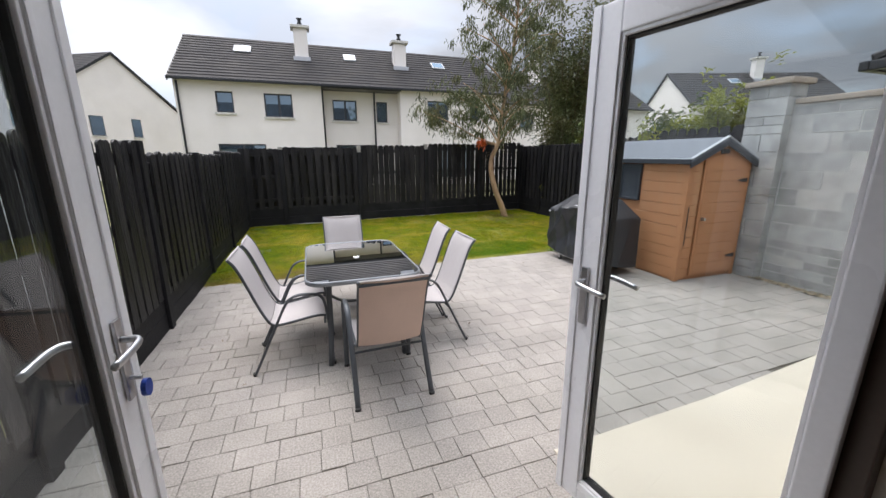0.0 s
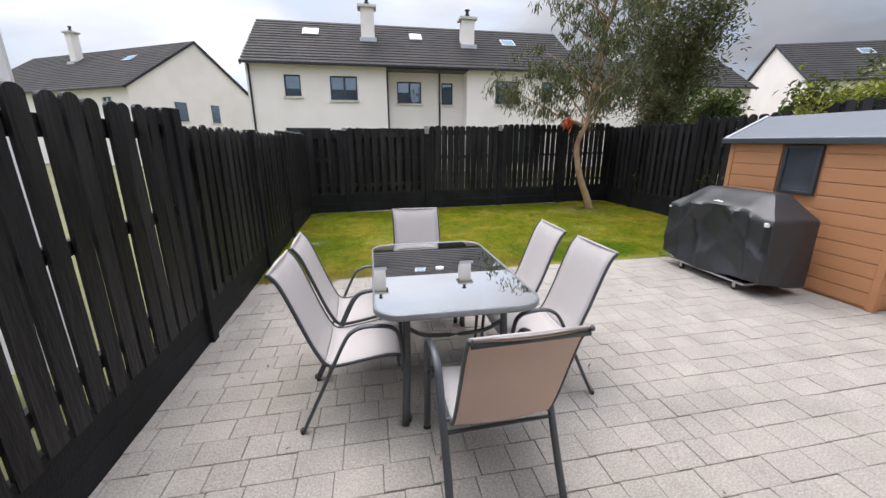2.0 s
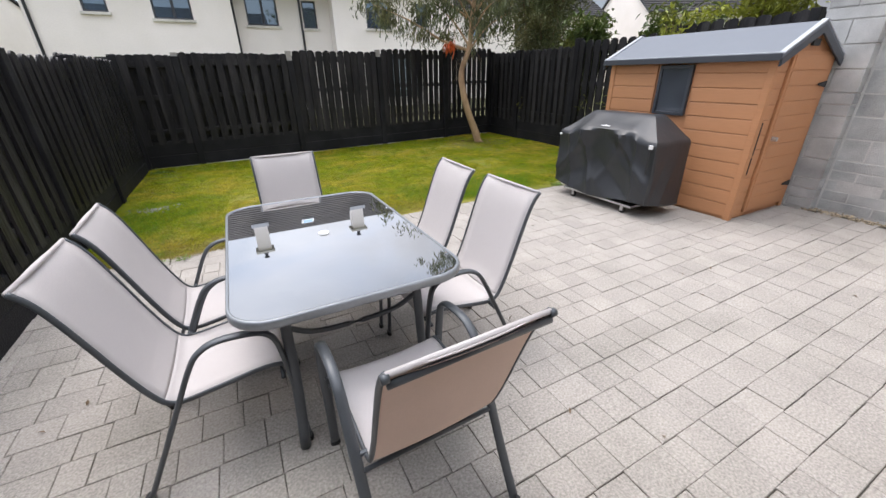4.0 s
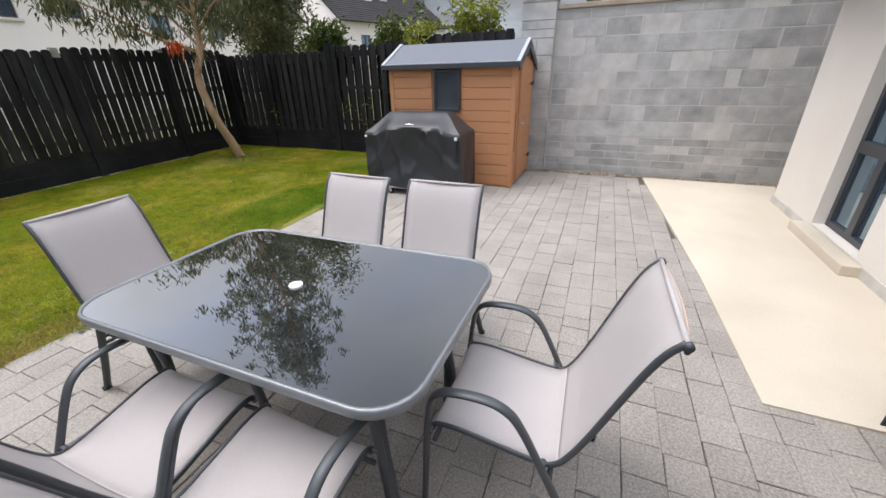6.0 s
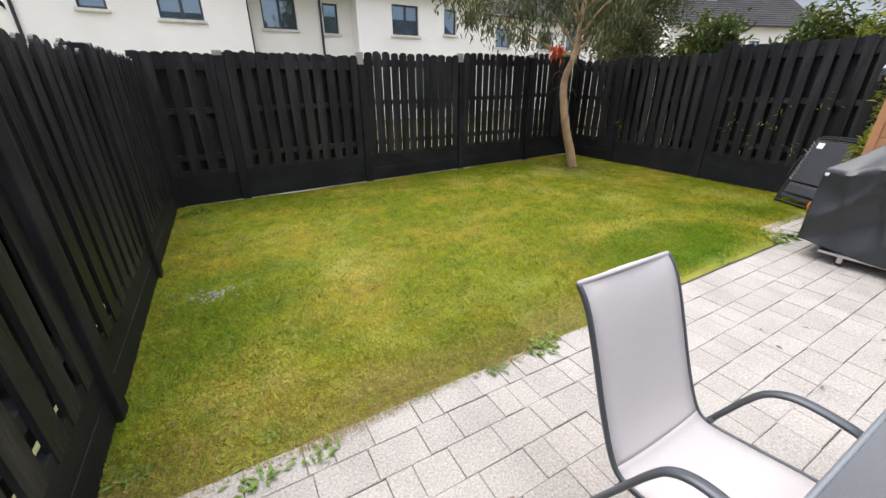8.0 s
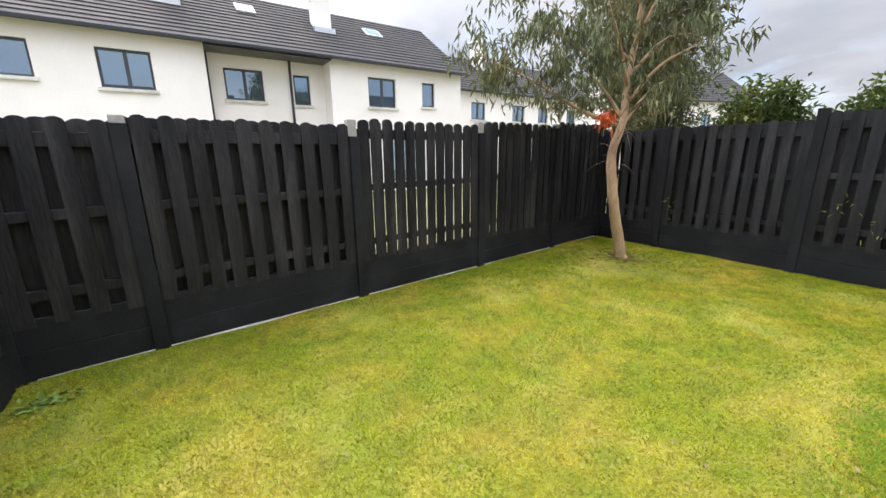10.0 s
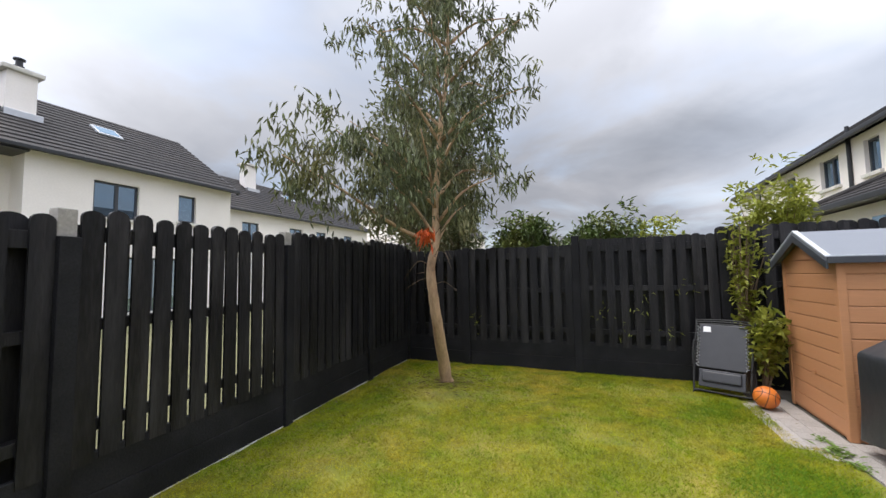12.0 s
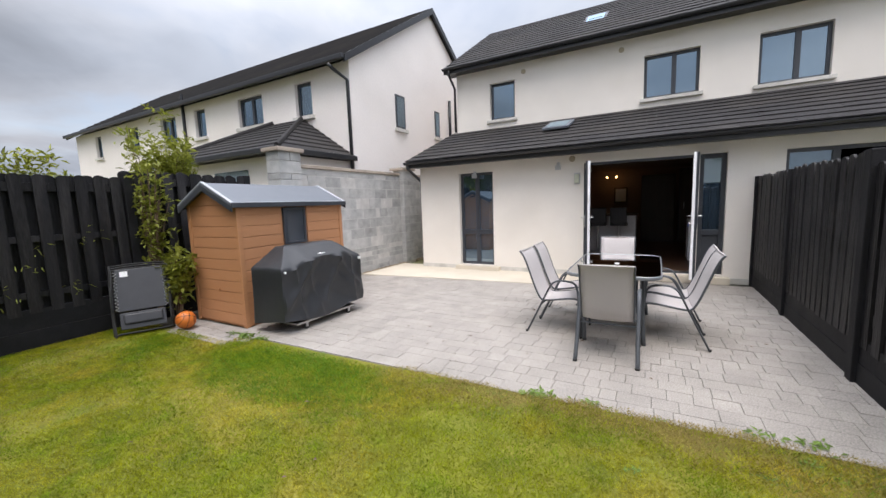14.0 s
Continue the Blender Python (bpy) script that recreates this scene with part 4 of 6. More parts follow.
# window
wf = bmesh.new()
for ya, yb, za, zb in ((SW[0], SW[0] + 0.035, SW[2], SW[3]), (SW[1] - 0.035, SW[1], SW[2], SW[3]), (SW[0] + 0.035, SW[1] - 0.035, SW[2], SW[2] + 0.035), (SW[0] + 0.035, SW[1] - 0.035, SW[3] - 0.035, SW[3])):
    cuboid(wf, SX0 - 0.016, SX0 + 0.03, ya, yb, za, zb, 0.004)
swin = sp("window", wf, M["anthracite"], "small grey framed shed window")
sp("pane", box(SX0 + 0.004, SX0 + 0.012, SW[0] + 0.03, SW[1] - 0.03, SW[2] + 0.03, SW[3] - 0.03), M["shed_pane"], "", swin)
# roof
RYA, RYB, OV = SY0 - 0.05, SY1 + 0.09, 0.06
for s in (-1, 1):
    ex = SXM + s * ((SX1 - SX0) / 2 + OV)
    ez = SE - OV * (SR - SE) / ((SX1 - SX0) / 2)
    bm = bmesh.new()
    prism(bm, [(ex, ez), (SXM, SR), (SXM, SR + 0.03), (ex, ez + 0.03)], "y", RYA, RYB)
    sp("roof_panel", bm, M["shed_roof"], "grey plastic roof slope")
    for yy in (RYA - 0.004, RYB - 0.041):
        bm = bmesh.new()
        prism(bm, [(ex - s * 0.005, ez + 0.031), (SXM, SR + 0.031), (SXM, SR + 0.046), (ex - s * 0.005, ez + 0.046)], "y", yy, yy + 0.045)
        sp("roof_trim", bm, M["shed_trim"])
        bm = bmesh.new()
        y2 = RYA - 0.006 if yy < 4.5 else RYB - 0.012
        prism(bm, [(ex, ez - 0.07), (SXM, SR - 0.075), (SXM, SR + 0.0), (ex, ez + 0.0)], "y", y2, y2 + 0.018)
        sp("barge_board", bm, M["anthracite"])
    sp("roof_trim", box(min(ex, ex - s * 0.05), max(ex, ex - s * 0.05), RYA, RYB, ez + 0.036, ez + 0.050, 0.004), M["shed_trim"])
    sp("eave_board", box(min(ex, ex + s * 0.016), max(ex, ex + s * 0.016), RYA, RYB, ez - 0.022, ez + 0.038, 0.004), M["anthracite"])

# ---- covered barbecue ----
bbq = base("barbecue", pose(4.505, 4.94, 0), "barbecue under a creased black vinyl cover on castors", "barbecue")
# local: x towards the shed is +, y along the shed
L, D = 0.685, 0.285


def crease(p):
    """A sharp-ridged wave between -1 and 1."""
    return 1 - 4 * abs(p - math.floor(p) - 0.5)


verts, faces = [], []
NU, ring_z = 220, [0.135, 0.15] + [0.175 + 0.0265 * i for i in range(24)]
FOLDS = ((0.24, 1.0, 0.64, 0.30, 0.034, 0.045), (-0.22, 1.0, -0.62, 0.42, 0.036, 0.05), (0.30, 1.0, 0.10, 0.05, 0.030, 0.05), (-0.28, 1.0, 0.02, 0.30, 0.026, 0.045),
         (-0.46, 1.0, -0.52, 0.0, 0.030, 0.05), (0.50, 1.0, 0.40, 0.0, 0.028, 0.05), (0.05, 0.95, 0.45, 0.60, -0.026, 0.06), (-0.05, 0.95, -0.42, 0.66, -0.026, 0.06))


def hood(y):
    """How far the cover is held up by the hood: 1 over its width, falling to the side shelves."""
    k = max(0.0, min(1.0, (0.56 - abs(y + 0.02)) / 0.24))
    return k * k * (3 - 2 * k)


def drape(y, v):
    """Ridges and hollows that fan out from the hood over the front of the cover."""
    out = 0.0
    for ya, va, yb, vb, amp, wid in FOLDS:
        dy, dv = yb - ya, (vb - va) * 0.66
        k = max(0.0, min(1.0, ((y - ya) * dy + (v - va) * 0.66 * dv) / (dy * dy + dv * dv)))
        d = math.hypot(y - ya - k * dy, (v - va) * 0.66 - k * dv)
        out += 1.25 * amp * math.exp(-1.25 * d / wid) * (1 - 0.35 * k)
    return out



def cover_xy(u, d, l):
    """A rounded rectangle walked by u 0..1."""
    p = 2 * (d + l) * 2
    s = u * p
    r = 0.05
    if s < 2 * l:
        q, nrm = (-d, -l + s), (-1, 0)
    elif s < 2 * l + 2 * d:
        q, nrm = (-d + (s - 2 * l), l), (0, 1)
    elif s < 4 * l + 2 * d:
        q, nrm = (d, l - (s - 2 * l - 2 * d)), (1, 0)
    else:
        q, nrm = (d - (s - 4 * l - 2 * d), -l), (0, -1)
    return q, nrm


for k, z in enumerate(ring_z):
    v = k / (len(ring_z) - 1)
    for i in range(NU):
        u = i / NU
        (x, y), (nx_, ny_) = cover_xy(u, D, L)
        fold = 0.036 * (1 - v) ** 0.7 * crease(u * 5 + 0.35 * math.sin(u * 19 + v * 2.2)) + 0.008 * noise.noise((x * 3 + v * 1.5, y * 3 + v, v * 2))
        fold += (0.055 * crease(1.7 * (abs(y - 0.08) * 0.9 + 0.75 * v) + 0.1) * (0.35 + 0.65 * math.sin(math.pi * min(1, v + 0.15)))) if nx_ < 0 else 0.0
        fold = fold * 0.35 + (1.05 * drape(y, v) if nx_ < 0 else 0.0)
        sag = 0.07 * math.sin(math.pi * min(1, max(0, (y + L) / (2 * L)))) * math.sin(math.pi * v) * (1 if nx_ else 0)
        fold -= sag * 0.8
        flare = 0.02 * (1 - v)
        hem = 0.035 * math.sin(u * 2 * math.pi * 3 + 1) * (1 - v) ** 3
        verts.append((x + nx_ * (fold + flare), y + ny_ * (fold + flare), z + hem + 0.085 * hood(y) * max(0.0, (v - 0.62) / 0.38) ** 1.5 * (nx_ < 0)))
# top: shelves rise to the hood
TOP = [(0.985, 0.99, 0.812), (0.95, 0.97, 0.828), (0.80, 0.88, 0.876), (0.62, 0.78, 0.936), (0.46, 0.69, 0.992), (0.34, 0.62, 1.036), (0.28, 0.585, 1.052), (0.10, 0.5, 1.058)]
for fx, fy, z in TOP:
    for i in range(NU):
        u = i / NU
        (x, y), _ = cover_xy(u, D, L)
        sx, sy = x * fx, y * fy
        wr = 0.014 * abs(noise.noise((sx * 4, sy * 3, z * 3))) 
        front = 1.0 if x < -D * 0.98 else 0.0
        verts.append((sx + 0.11 * (1 - fx), sy, min(1.062, z + wr + 0.085 * hood(sy) * front * max(0.0, (fx - 0.25) / 0.75))))
rows = len(ring_z) + len(TOP)
for k in range(rows - 1):
    for i in range(NU):
        a, b = k * NU + i, k * NU + (i + 1) % NU
        faces.append((a, b, b + NU, a + NU))
faces.append(tuple((rows - 1) * NU + i for i in range(NU)))
me = bpy.data.meshes.new("cover")
me.from_pydata(verts, [], faces)
me.materials.append(M["cover"])
me.polygons.foreach_set("use_smooth", [True] * len(me.polygons))
me.set_sharp_from_angle(angle=radians(38))
cov = new("cover", me)
cov.parent = bbq
sol = cov.modifiers.new("thick", "SOLIDIFY"); sol.thickness = 0.003
tagged(cov, label="creased black vinyl cover")
part("base_shelf", box(-0.285, 0.25, -0.52, 0.52, 0.085, 0.112, 0.006), M["steel"], bbq, "pale metal bottom shelf")
part("grill_body", box(-0.2, 0.2, -0.45, 0.45, 0.112, 0.74, 0.02), M["rubber"], bbq)
for xx in (-0.255, 0.22):
    for yy in (-0.40, 0.36):
        w = bmesh.new()
        tube(w, [(xx - 0.012, yy, 0.036), (xx + 0.012, yy, 0.036)], 0.036, n=16)
        c = part("castor", w, M["rubber"], bbq, "black castor wheel")
        f = bmesh.new()
        cuboid(f, xx - 0.02, xx - 0.014, yy - 0.018, yy + 0.018, 0.03, 0.086); cuboid(f, xx + 0.014, xx + 0.02, yy - 0.018, yy + 0.018, 0.03, 0.086)
        part("castor_fork", f, M["steel"], c, "steel castor fork")
part("buckle", box(-0.325, -0.30, -0.66, -0.62, 0.765, 0.805, 0.005), M["whitebit"], bbq, "white plastic buckle")
part("strap", box(-0.325, -0.315, -0.65, -0.63, 0.50, 0.765, 0.002), M["rubber"], bbq, "hanging black strap")
part("buckle", box(-0.315, -0.295, 0.64, 0.665, 0.765, 0.79, 0.004), M["whitebit"], bbq, "white plastic buckle")
bm = bmesh.new()
prism(bm, [(-0.05, 0.0), (0.07, 0.0), (0.07, 0.012), (0.02, 0.012), (0.01, 0.03), (-0.005, 0.03), (-0.01, 0.012), (-0.05, 0.012)], "y", -0.0015, 0.0015)
logo = part("emblem", bm, M["whitebit"], bbq, "small white printed emblem")
logo.matrix_basis = pose(-0.252, 0.03, 0.930, -62, 0, -90)


# ---- patio table and chairs ----
def rounded_rect(w, l, r, n=7):
    pts = []
    for cx, cy, a0 in ((w / 2 - r, l / 2 - r, 0), (-w / 2 + r, l / 2 - r, 90), (-w / 2 + r, -l / 2 + r, 180), (w / 2 - r, -l / 2 + r, 270)):
        for i in range(n + 1):
            a = radians(a0 + 90 * i / n)
            pts.append((cx + r * math.cos(a), cy + r * math.sin(a)))
    return pts


TH = 0.762
TW, TL = 0.92, 1.47
table = base("patio_table", pose(0.752, 3.68, -0.006, -0.9, 0, 0), "patio table with a black glass top on graphite metal legs", "table")
bm = bmesh.new()
prism(bm, rounded_rect(TW - 0.022, TL - 0.022, 0.148), "z", TH - 0.008, TH)
part("tabletop", bm, M["table_glass"], table, "shiny black glass tabletop")
bm = bmesh.new()
out, mid, inn = rounded_rect(TW, TL, 0.155), rounded_rect(TW - 0.008, TL - 0.008, 0.153), rounded_rect(TW - 0.026, TL - 0.026, 0.146)
loops = []
for pts, z in ((inn, TH - 0.012), (inn, TH + 0.004), (mid, TH + 0.005), (out, TH - 0.004), (out, TH - 0.026), (mid, TH - 0.032), (inn, TH - 0.028)):
    loops.append([bm.verts.new((x, y, z)) for x, y in pts])
for a, b in zip(loops, loops[1:] + loops[:1]):
    for i in range(len(a)):
        bm.faces.new((a[i], a[(i + 1) % len(a)], b[(i + 1) % len(a)], b[i]))
bmesh.ops.recalc_face_normals(bm, faces=bm.faces[:])
part("rim", bm, M["table_rim"], table, "silver grey metal rim", True)
for sx in (-1, 1):
    for sy in (-1, 1):
        bm = bmesh.new()
        tube(bm, smooth_path([(sx * 0.28, sy * 0.52, TH - 0.03), (sx * 0.285, sy * 0.535, 0.55), (sx * 0.29, sy * 0.55, 0.3), (sx * 0.31, sy * 0.585, 0.005)], 4), 0.022, 0.018, n=10)
        part("leg", bm, M["frame"], table, smooth=True)
for sy in (-1, 1):
    bm = bmesh.new()
    tube(bm, smooth_path([(-0.285, sy * 0.535, 0.6), (-0.15, sy * 0.5, 0.52), (0.15, sy * 0.5, 0.52), (0.285, sy * 0.535, 0.6)], 5), 0.012, n=8)
    part("brace", bm, M["frame"], table, smooth=True)
for sx in (-1, 1):
    part("apron", box(sx * 0.28 - 0.012, sx * 0.28 + 0.012, -0.52, 0.52, TH - 0.06, TH - 0.03, 0.004), M["frame"], table)
bm = bmesh.new()
o, i_ = [], []
for a in [2 * math.pi * k / 28 for k in range(28)]:
    o.append((0.028 * math.cos(a), 0.028 * math.sin(a))); i_.append((0.016 * math.cos(a), 0.016 * math.sin(a)))
ls = []
for pts, z in ((i_, TH + 0.0005), (i_, TH + 0.006), (o, TH + 0.006), (o, TH + 0.0005)):
    ls.append([bm.verts.new((x, y, z)) for x, y in pts])
for a, b in zip(ls, ls[1:] + ls[:1]):
    for k in range(28):
        bm.faces.new((a[k], a[(k + 1) % 28], b[(k + 1) % 28], b[k]))
bmesh.ops.recalc_face_normals(bm, faces=bm.faces[:])
part("parasol_ring", bm, M["whitebit"], table, "white plastic parasol hole ring")
bm = bmesh.new()
tube(bm, [(0, 0, TH + 0.0005), (0, 0, TH + 0.003)], 0.016, n=20)
part("parasol_plug", bm, M["whitebit"], table, "grey plug in the parasol hole")


def make_chair():
    """A sling armchair looking along local +y, with its origin on the floor under the seat."""
    e = base("patio_chair", pose(0, 0, 0), "grey textilene sling patio armchair with graphite tube frame", "chair", "chairs round the patio table")
    hw = 0.222
    prof = [(0.245, 0.395), (0.225, 0.425), (0.14, 0.428), (0.0, 0.405), (-0.12, 0.388), (-0.175, 0.40), (-0.215, 0.46), (-0.265, 0.58), (-0.315, 0.72), (-0.36, 0.84), (-0.392, 0.905), (-0.425, 0.945)]
    line = smooth_path([(0, y, z) for y, z in prof], 4)
    vs, fs = [], []
    cols = 9
    for p in line:
        for c in range(cols):
            u = -1 + 2 * c / (cols - 1)
            dip = 0.016 * (1 - u * u)
            vs.append((u * hw, p.y - (dip if p.z > 0.46 else 0), p.z - (dip if p.z <= 0.46 else 0)))
    n = len(line)
    for i in range(n - 1):
        for c in range(cols - 1):
            a = i * cols + c
            fs.append((a, a + 1, a + cols + 1, a + cols))
    cut = next(i for i, p in enumerate(line) if p.z > 0.41 and p.y < -0.15)
    for nm, rows_ in (("seat", range(0, cut)), ("backrest", range(cut, n - 1))):
        me = bpy.data.meshes.new(nm)
        used = [f for i in rows_ for f in fs[i * (cols - 1):(i + 1) * (cols - 1)]]
        idx = sorted({v for f in used for v in f})
        re = {v: k for k, v in enumerate(idx)}
        me.from_pydata([vs[v] for v in idx], [], [[re[v] for v in f] for f in used])
        me.materials.append(M["sling"])
        me.polygons.foreach_set("use_smooth", [True] * len(me.polygons))
        ob = new(nm, me)
        ob.parent = e
        s = ob.modifiers.new("thick", "SOLIDIFY"); s.thickness = 0.004
    for sx in (-1, 1):
        bm = bmesh.new()
        tube(bm, [(sx * (hw + 0.006), p.y, p.z) for p in line], 0.0075, 0.011, side=(1, 0, 0), n=8)
        part("side_rail", bm, M["frame"], e, smooth=True)
        x = sx * 0.262
        leg = smooth_path([(x + sx * 0.004, -0.33, 0.004), (x, -0.235, 0.2), (x, -0.14, 0.40), (x, -0.075, 0.535), (x, -0.03, 0.60), (x, 0.04, 0.632), (x, 0.15, 0.628), (x, 0.205, 0.605), (x, 0.232, 0.55), (x, 0.25, 0.40), (x, 0.262, 0.2), (x, 0.275, 0.004)], 4)
        bm = bmesh.new()
        tube(bm, leg, 0.019, 0.0105, side=(1, 0, 0), n=10)
        part("side_frame", bm, M["frame"], e, "bent graphite tube forming arm and legs", True)
        for yy, zz in ((0.243, 0.41), (-0.14, 0.395)):
            bm = bmesh.new()
            tube(bm, [(sx * hw, yy, zz), (x, yy, zz)], 0.010, n=8)
            part("bracket", bm, M["frame"], e)
        for yy in (-0.33, 0.275):
            bm = bmesh.new()
            tube(bm, [(x + sx * 0.004 * (yy < 0), yy, 0.0), (x + sx * 0.004 * (yy < 0), yy - 0.006 * (1 if yy < 0 else -0.2), 0.022)], 0.021, 0.013, n=10)
            part("foot_cap", bm, M["rubber"], e, "black plastic foot")
    bm = bmesh.new()
    tube(bm, [(-hw - 0.006, -0.425, 0.945), (hw + 0.006, -0.425, 0.945)], 0.008, 0.008, side=(0, 1, 0), n=8)
    part("top_rail", bm, M["sling"], e, "fabric sleeve over the top rail", True)
    for yy, zz in ((-0.165, 0.345), (0.225, 0.375)):
        bm = bmesh.new()
        tube(bm, [(-0.255, yy, zz), (0.255, yy, zz)], 0.009, n=8)
        part("cross_bar", bm, M["frame"], e, smooth=True)
    return e


chair = make_chair()
SEATS = [(0.835, 2.79, 2), (0.745, 4.608, 181), (0.20, 3.41, -91), (0.21, 3.935, -88), (1.335, 3.43, 91), (1.32, 4.04, 88)]
chair.matrix_basis = pose(SEATS[0][0], SEATS[0][1], 0, 0, 0, SEATS[0][2])
tagged(chair, "taupe sling patio armchair with its back to the house")
for x, y, a in SEATS[1:]:
    c = copy_thing(chair, pose(x, y, 0, 0, 0, a))
    tagged(c, "pale grey sling patio armchair drawn up to the table")


# the nearest chair shows a tan woven rear face
src = next(o for o in chair.children if o.name.startswith("backrest"))
back = new("back_mesh", src.data.copy())
back.data.materials.clear()
back.data.materials.append(M["tan_mesh"])
back.parent = chair
back.matrix_basis = pose(0, -0.007, -0.003)
tagged(back, "tan woven rear face")
bm = bmesh.new()
tube(bm, [(-0.228, -0.430, 0.922), (0.228, -0.430, 0.922)], 0.008, 0.011, side=(0, 1, 0), n=8)
part("back_bar", bm, M["frame"], chair, "graphite bar across the rear of the backrest", True)
for sx in (-1, 1):
    bm = bmesh.new()
    tube(bm, [(sx * 0.222, -0.428, 0.940), (sx * 0.240, -0.428, 0.940)], 0.012, 0.012, side=(0, 1, 0), n=10)
    part("rail_end", bm, M["frame"], chair, "graphite end of the top rail", True)

# ---- folded lounger and ball ----
lg = base("sun_lounger", pose(6.15, 6.27, 0, 0, 20, -24), "folded black zero-gravity sun lounger leaning on the fence", "sun lounger")
for k, xx in enumerate((0.0, -0.055, -0.10)):
    bm = bmesh.new()
    w, h = 0.31 - 0.012 * k, 0.92 - 0.04 * k
    tube(bm, smooth_path([(xx, -w, 0.03), (xx, -w, h - 0.1), (xx, -w + 0.06, h), (xx, w - 0.06, h), (xx, w, h - 0.1), (xx, w, 0.03), (xx, w - 0.05, 0.012), (xx, -w + 0.05, 0.012), (xx, -w, 0.03)], 5), 0.011, n=8)
    part("frame", bm, M["rubber"], lg, "black steel tube frame", True)
part("backrest_cloth", box(-0.118, -0.098, -0.245, 0.245, 0.29, 0.84, 0.008), M["black_cloth"], lg, "black mesh cloth")
part("seat_cloth", box(-0.122, -0.102, -0.235, 0.235, 0.06, 0.27, 0.008), M["black_cloth"], lg, "black mesh cloth")
part("pillow", box(-0.15, -0.122, -0.2, 0.2, 0.12, 0.25, 0.02), M["black_cloth"], lg, "black head pillow")
for sgn in (-1, 1):
    bm = bmesh.new()
    tube(bm, [(-0.124, sgn * (0.235 + 0.032 * (i % 2)), 0.30 + 0.022 * i) for i in range(24)], 0.005, n=5)
    part("lacing", bm, M["cord"], lg, "grey elastic lacing")
part("tag", box(-0.1225, -0.1185, 0.12, 0.2, 0.74, 0.81), M["whitebit"], lg, "white care label")
for sgn in (-1, 1):
    bm = bmesh.new()
    tube(bm, smooth_path([(-0.12, sgn * 0.30, 0.30), (-0.135, sgn * 0.305, 0.45), (-0.12, sgn * 0.30, 0.62)], 5), 0.016, 0.009, n=8)
    part("armrest", bm, M["rubber"], lg, "black plastic armrest", True)

ball = base("ball", pose(5.76, 5.97, 0.125, 20, 35, 0), "orange basketball with black seams on the lawn by the shed", "ball")
bm = bmesh.new()
bmesh.ops.create_uvsphere(bm, u_segments=40, v_segments=24, radius=0.118)
part("skin", bm, M["pumpkin"], ball, "pebbled orange skin", True)


def seam(pts):
    b = bmesh.new()
    tube(b, [Vector(p).normalized() * 0.1175 for p in pts], 0.0032, n=6, caps=False)
    part("seam", b, M["rubber"], ball, "black rubber seam", True)


ring = [2 * math.pi * k / 48 for k in range(49)]
seam([(math.cos(a), math.sin(a), 0) for a in ring])
seam([(math.cos(a), 0, math.sin(a)) for a in ring])
for sg in (-1, 1):
    seam([(0.75 * math.cos(a), sg * (0.62 - 0.22 * math.cos(2 * a)), 0.75 * math.sin(a)) for a in ring])


# ---- trees and shrubs ----
def leaf_mesh(name, items, m, parent, label=""):
    """items: (point, direction along the leaf, length, width). Each leaf is a folded pair of quads."""
    vs, fs = [], []
    for p, d, l, w in items:
        d = d.normalized()
        s = d.cross(Vector((0.31, 0.22, 0.93)))
        s = s.normalized() if s.length > 1e-3 else d.orthogonal().normalized()
        u = s.cross(d)
        k = len(vs)
        mid = p + d * (l * 0.45) + u * (w * 0.25)
        tip = p + d * l - u * (l * 0.06)
        vs += [tuple(p), tuple(mid + s * (w / 2)), tuple(tip), tuple(mid - s * (w / 2))]
        fs += [(k, k + 1, k + 2), (k, k + 2, k + 3)]
    return quads(name, vs, fs, m, parent, label)


def limb(bm, pts, r0, r1, n=8):
    line = smooth_path(pts, 4)
    tube(bm, line, 1.0, n=n, taper=[r0 + (r1 - r0) * i / (len(line) - 1) for i in range(len(line))])
    return line


trng = random.Random(21)
euca = base("eucalyptus_tree", pose(5.56, 9.67, 0), "young eucalyptus tree with a curved peeling trunk on the lawn", "tree")
TO = Vector((5.56, 9.67, 0))
bm = bmesh.new()
trunk_pts = [(0.0, 0, -0.05), (-0.09, 0, 0.22), (-0.33, -0.03, 0.72), (-0.47, -0.02, 1.2), (-0.46, 0.02, 1.6), (-0.28, 0.02, 2.03), (-0.2, 0.05, 2.6), (-0.05, 0.02, 3.7), (0.1, -0.05, 4.8), (0.15, 0.0, 6.0), (0.1, 0.05, 7.1)]
tr = smooth_path(trunk_pts, 5)
tube(bm, tr, 1.0, n=10, taper=[0.082 * (1 - i / (len(tr) - 1)) ** 0.8 + 0.006 + (0.05 if i < 2 else 0) * (1 - i / 2) for i in range(len(tr))])
for v in bm.verts:
    v.co += Vector((noise.noise(v.co * 9), noise.noise(v.co * 9 + Vector((5, 0, 0))), 0)) * 0.012
part("trunk", bm, M["bark"], euca, "curved tan trunk with peeling bark", True)
leaves, dry = [], []


def branch(pts, r0, r1, n=6):
    b = bmesh.new()
    line = limb(b, pts, r0, r1, n)
    part("branch", b, M["bark"], euca, smooth=True)
    return line


def hang_cluster(c, r, n, out):
    """A drooping spray of lance leaves about c."""
    for _ in range(n):
        o = Vector((trng.gauss(0, 1), trng.gauss(0, 1), trng.gauss(0, 0.9))) * r * 0.5
        d = Vector((trng.gauss(0, 0.55), trng.gauss(0, 0.55), -1.0 + trng.gauss(0, 0.45)))
        out.append((c + o, d, trng.uniform(0.09, 0.19), trng.uniform(0.022, 0.036)))


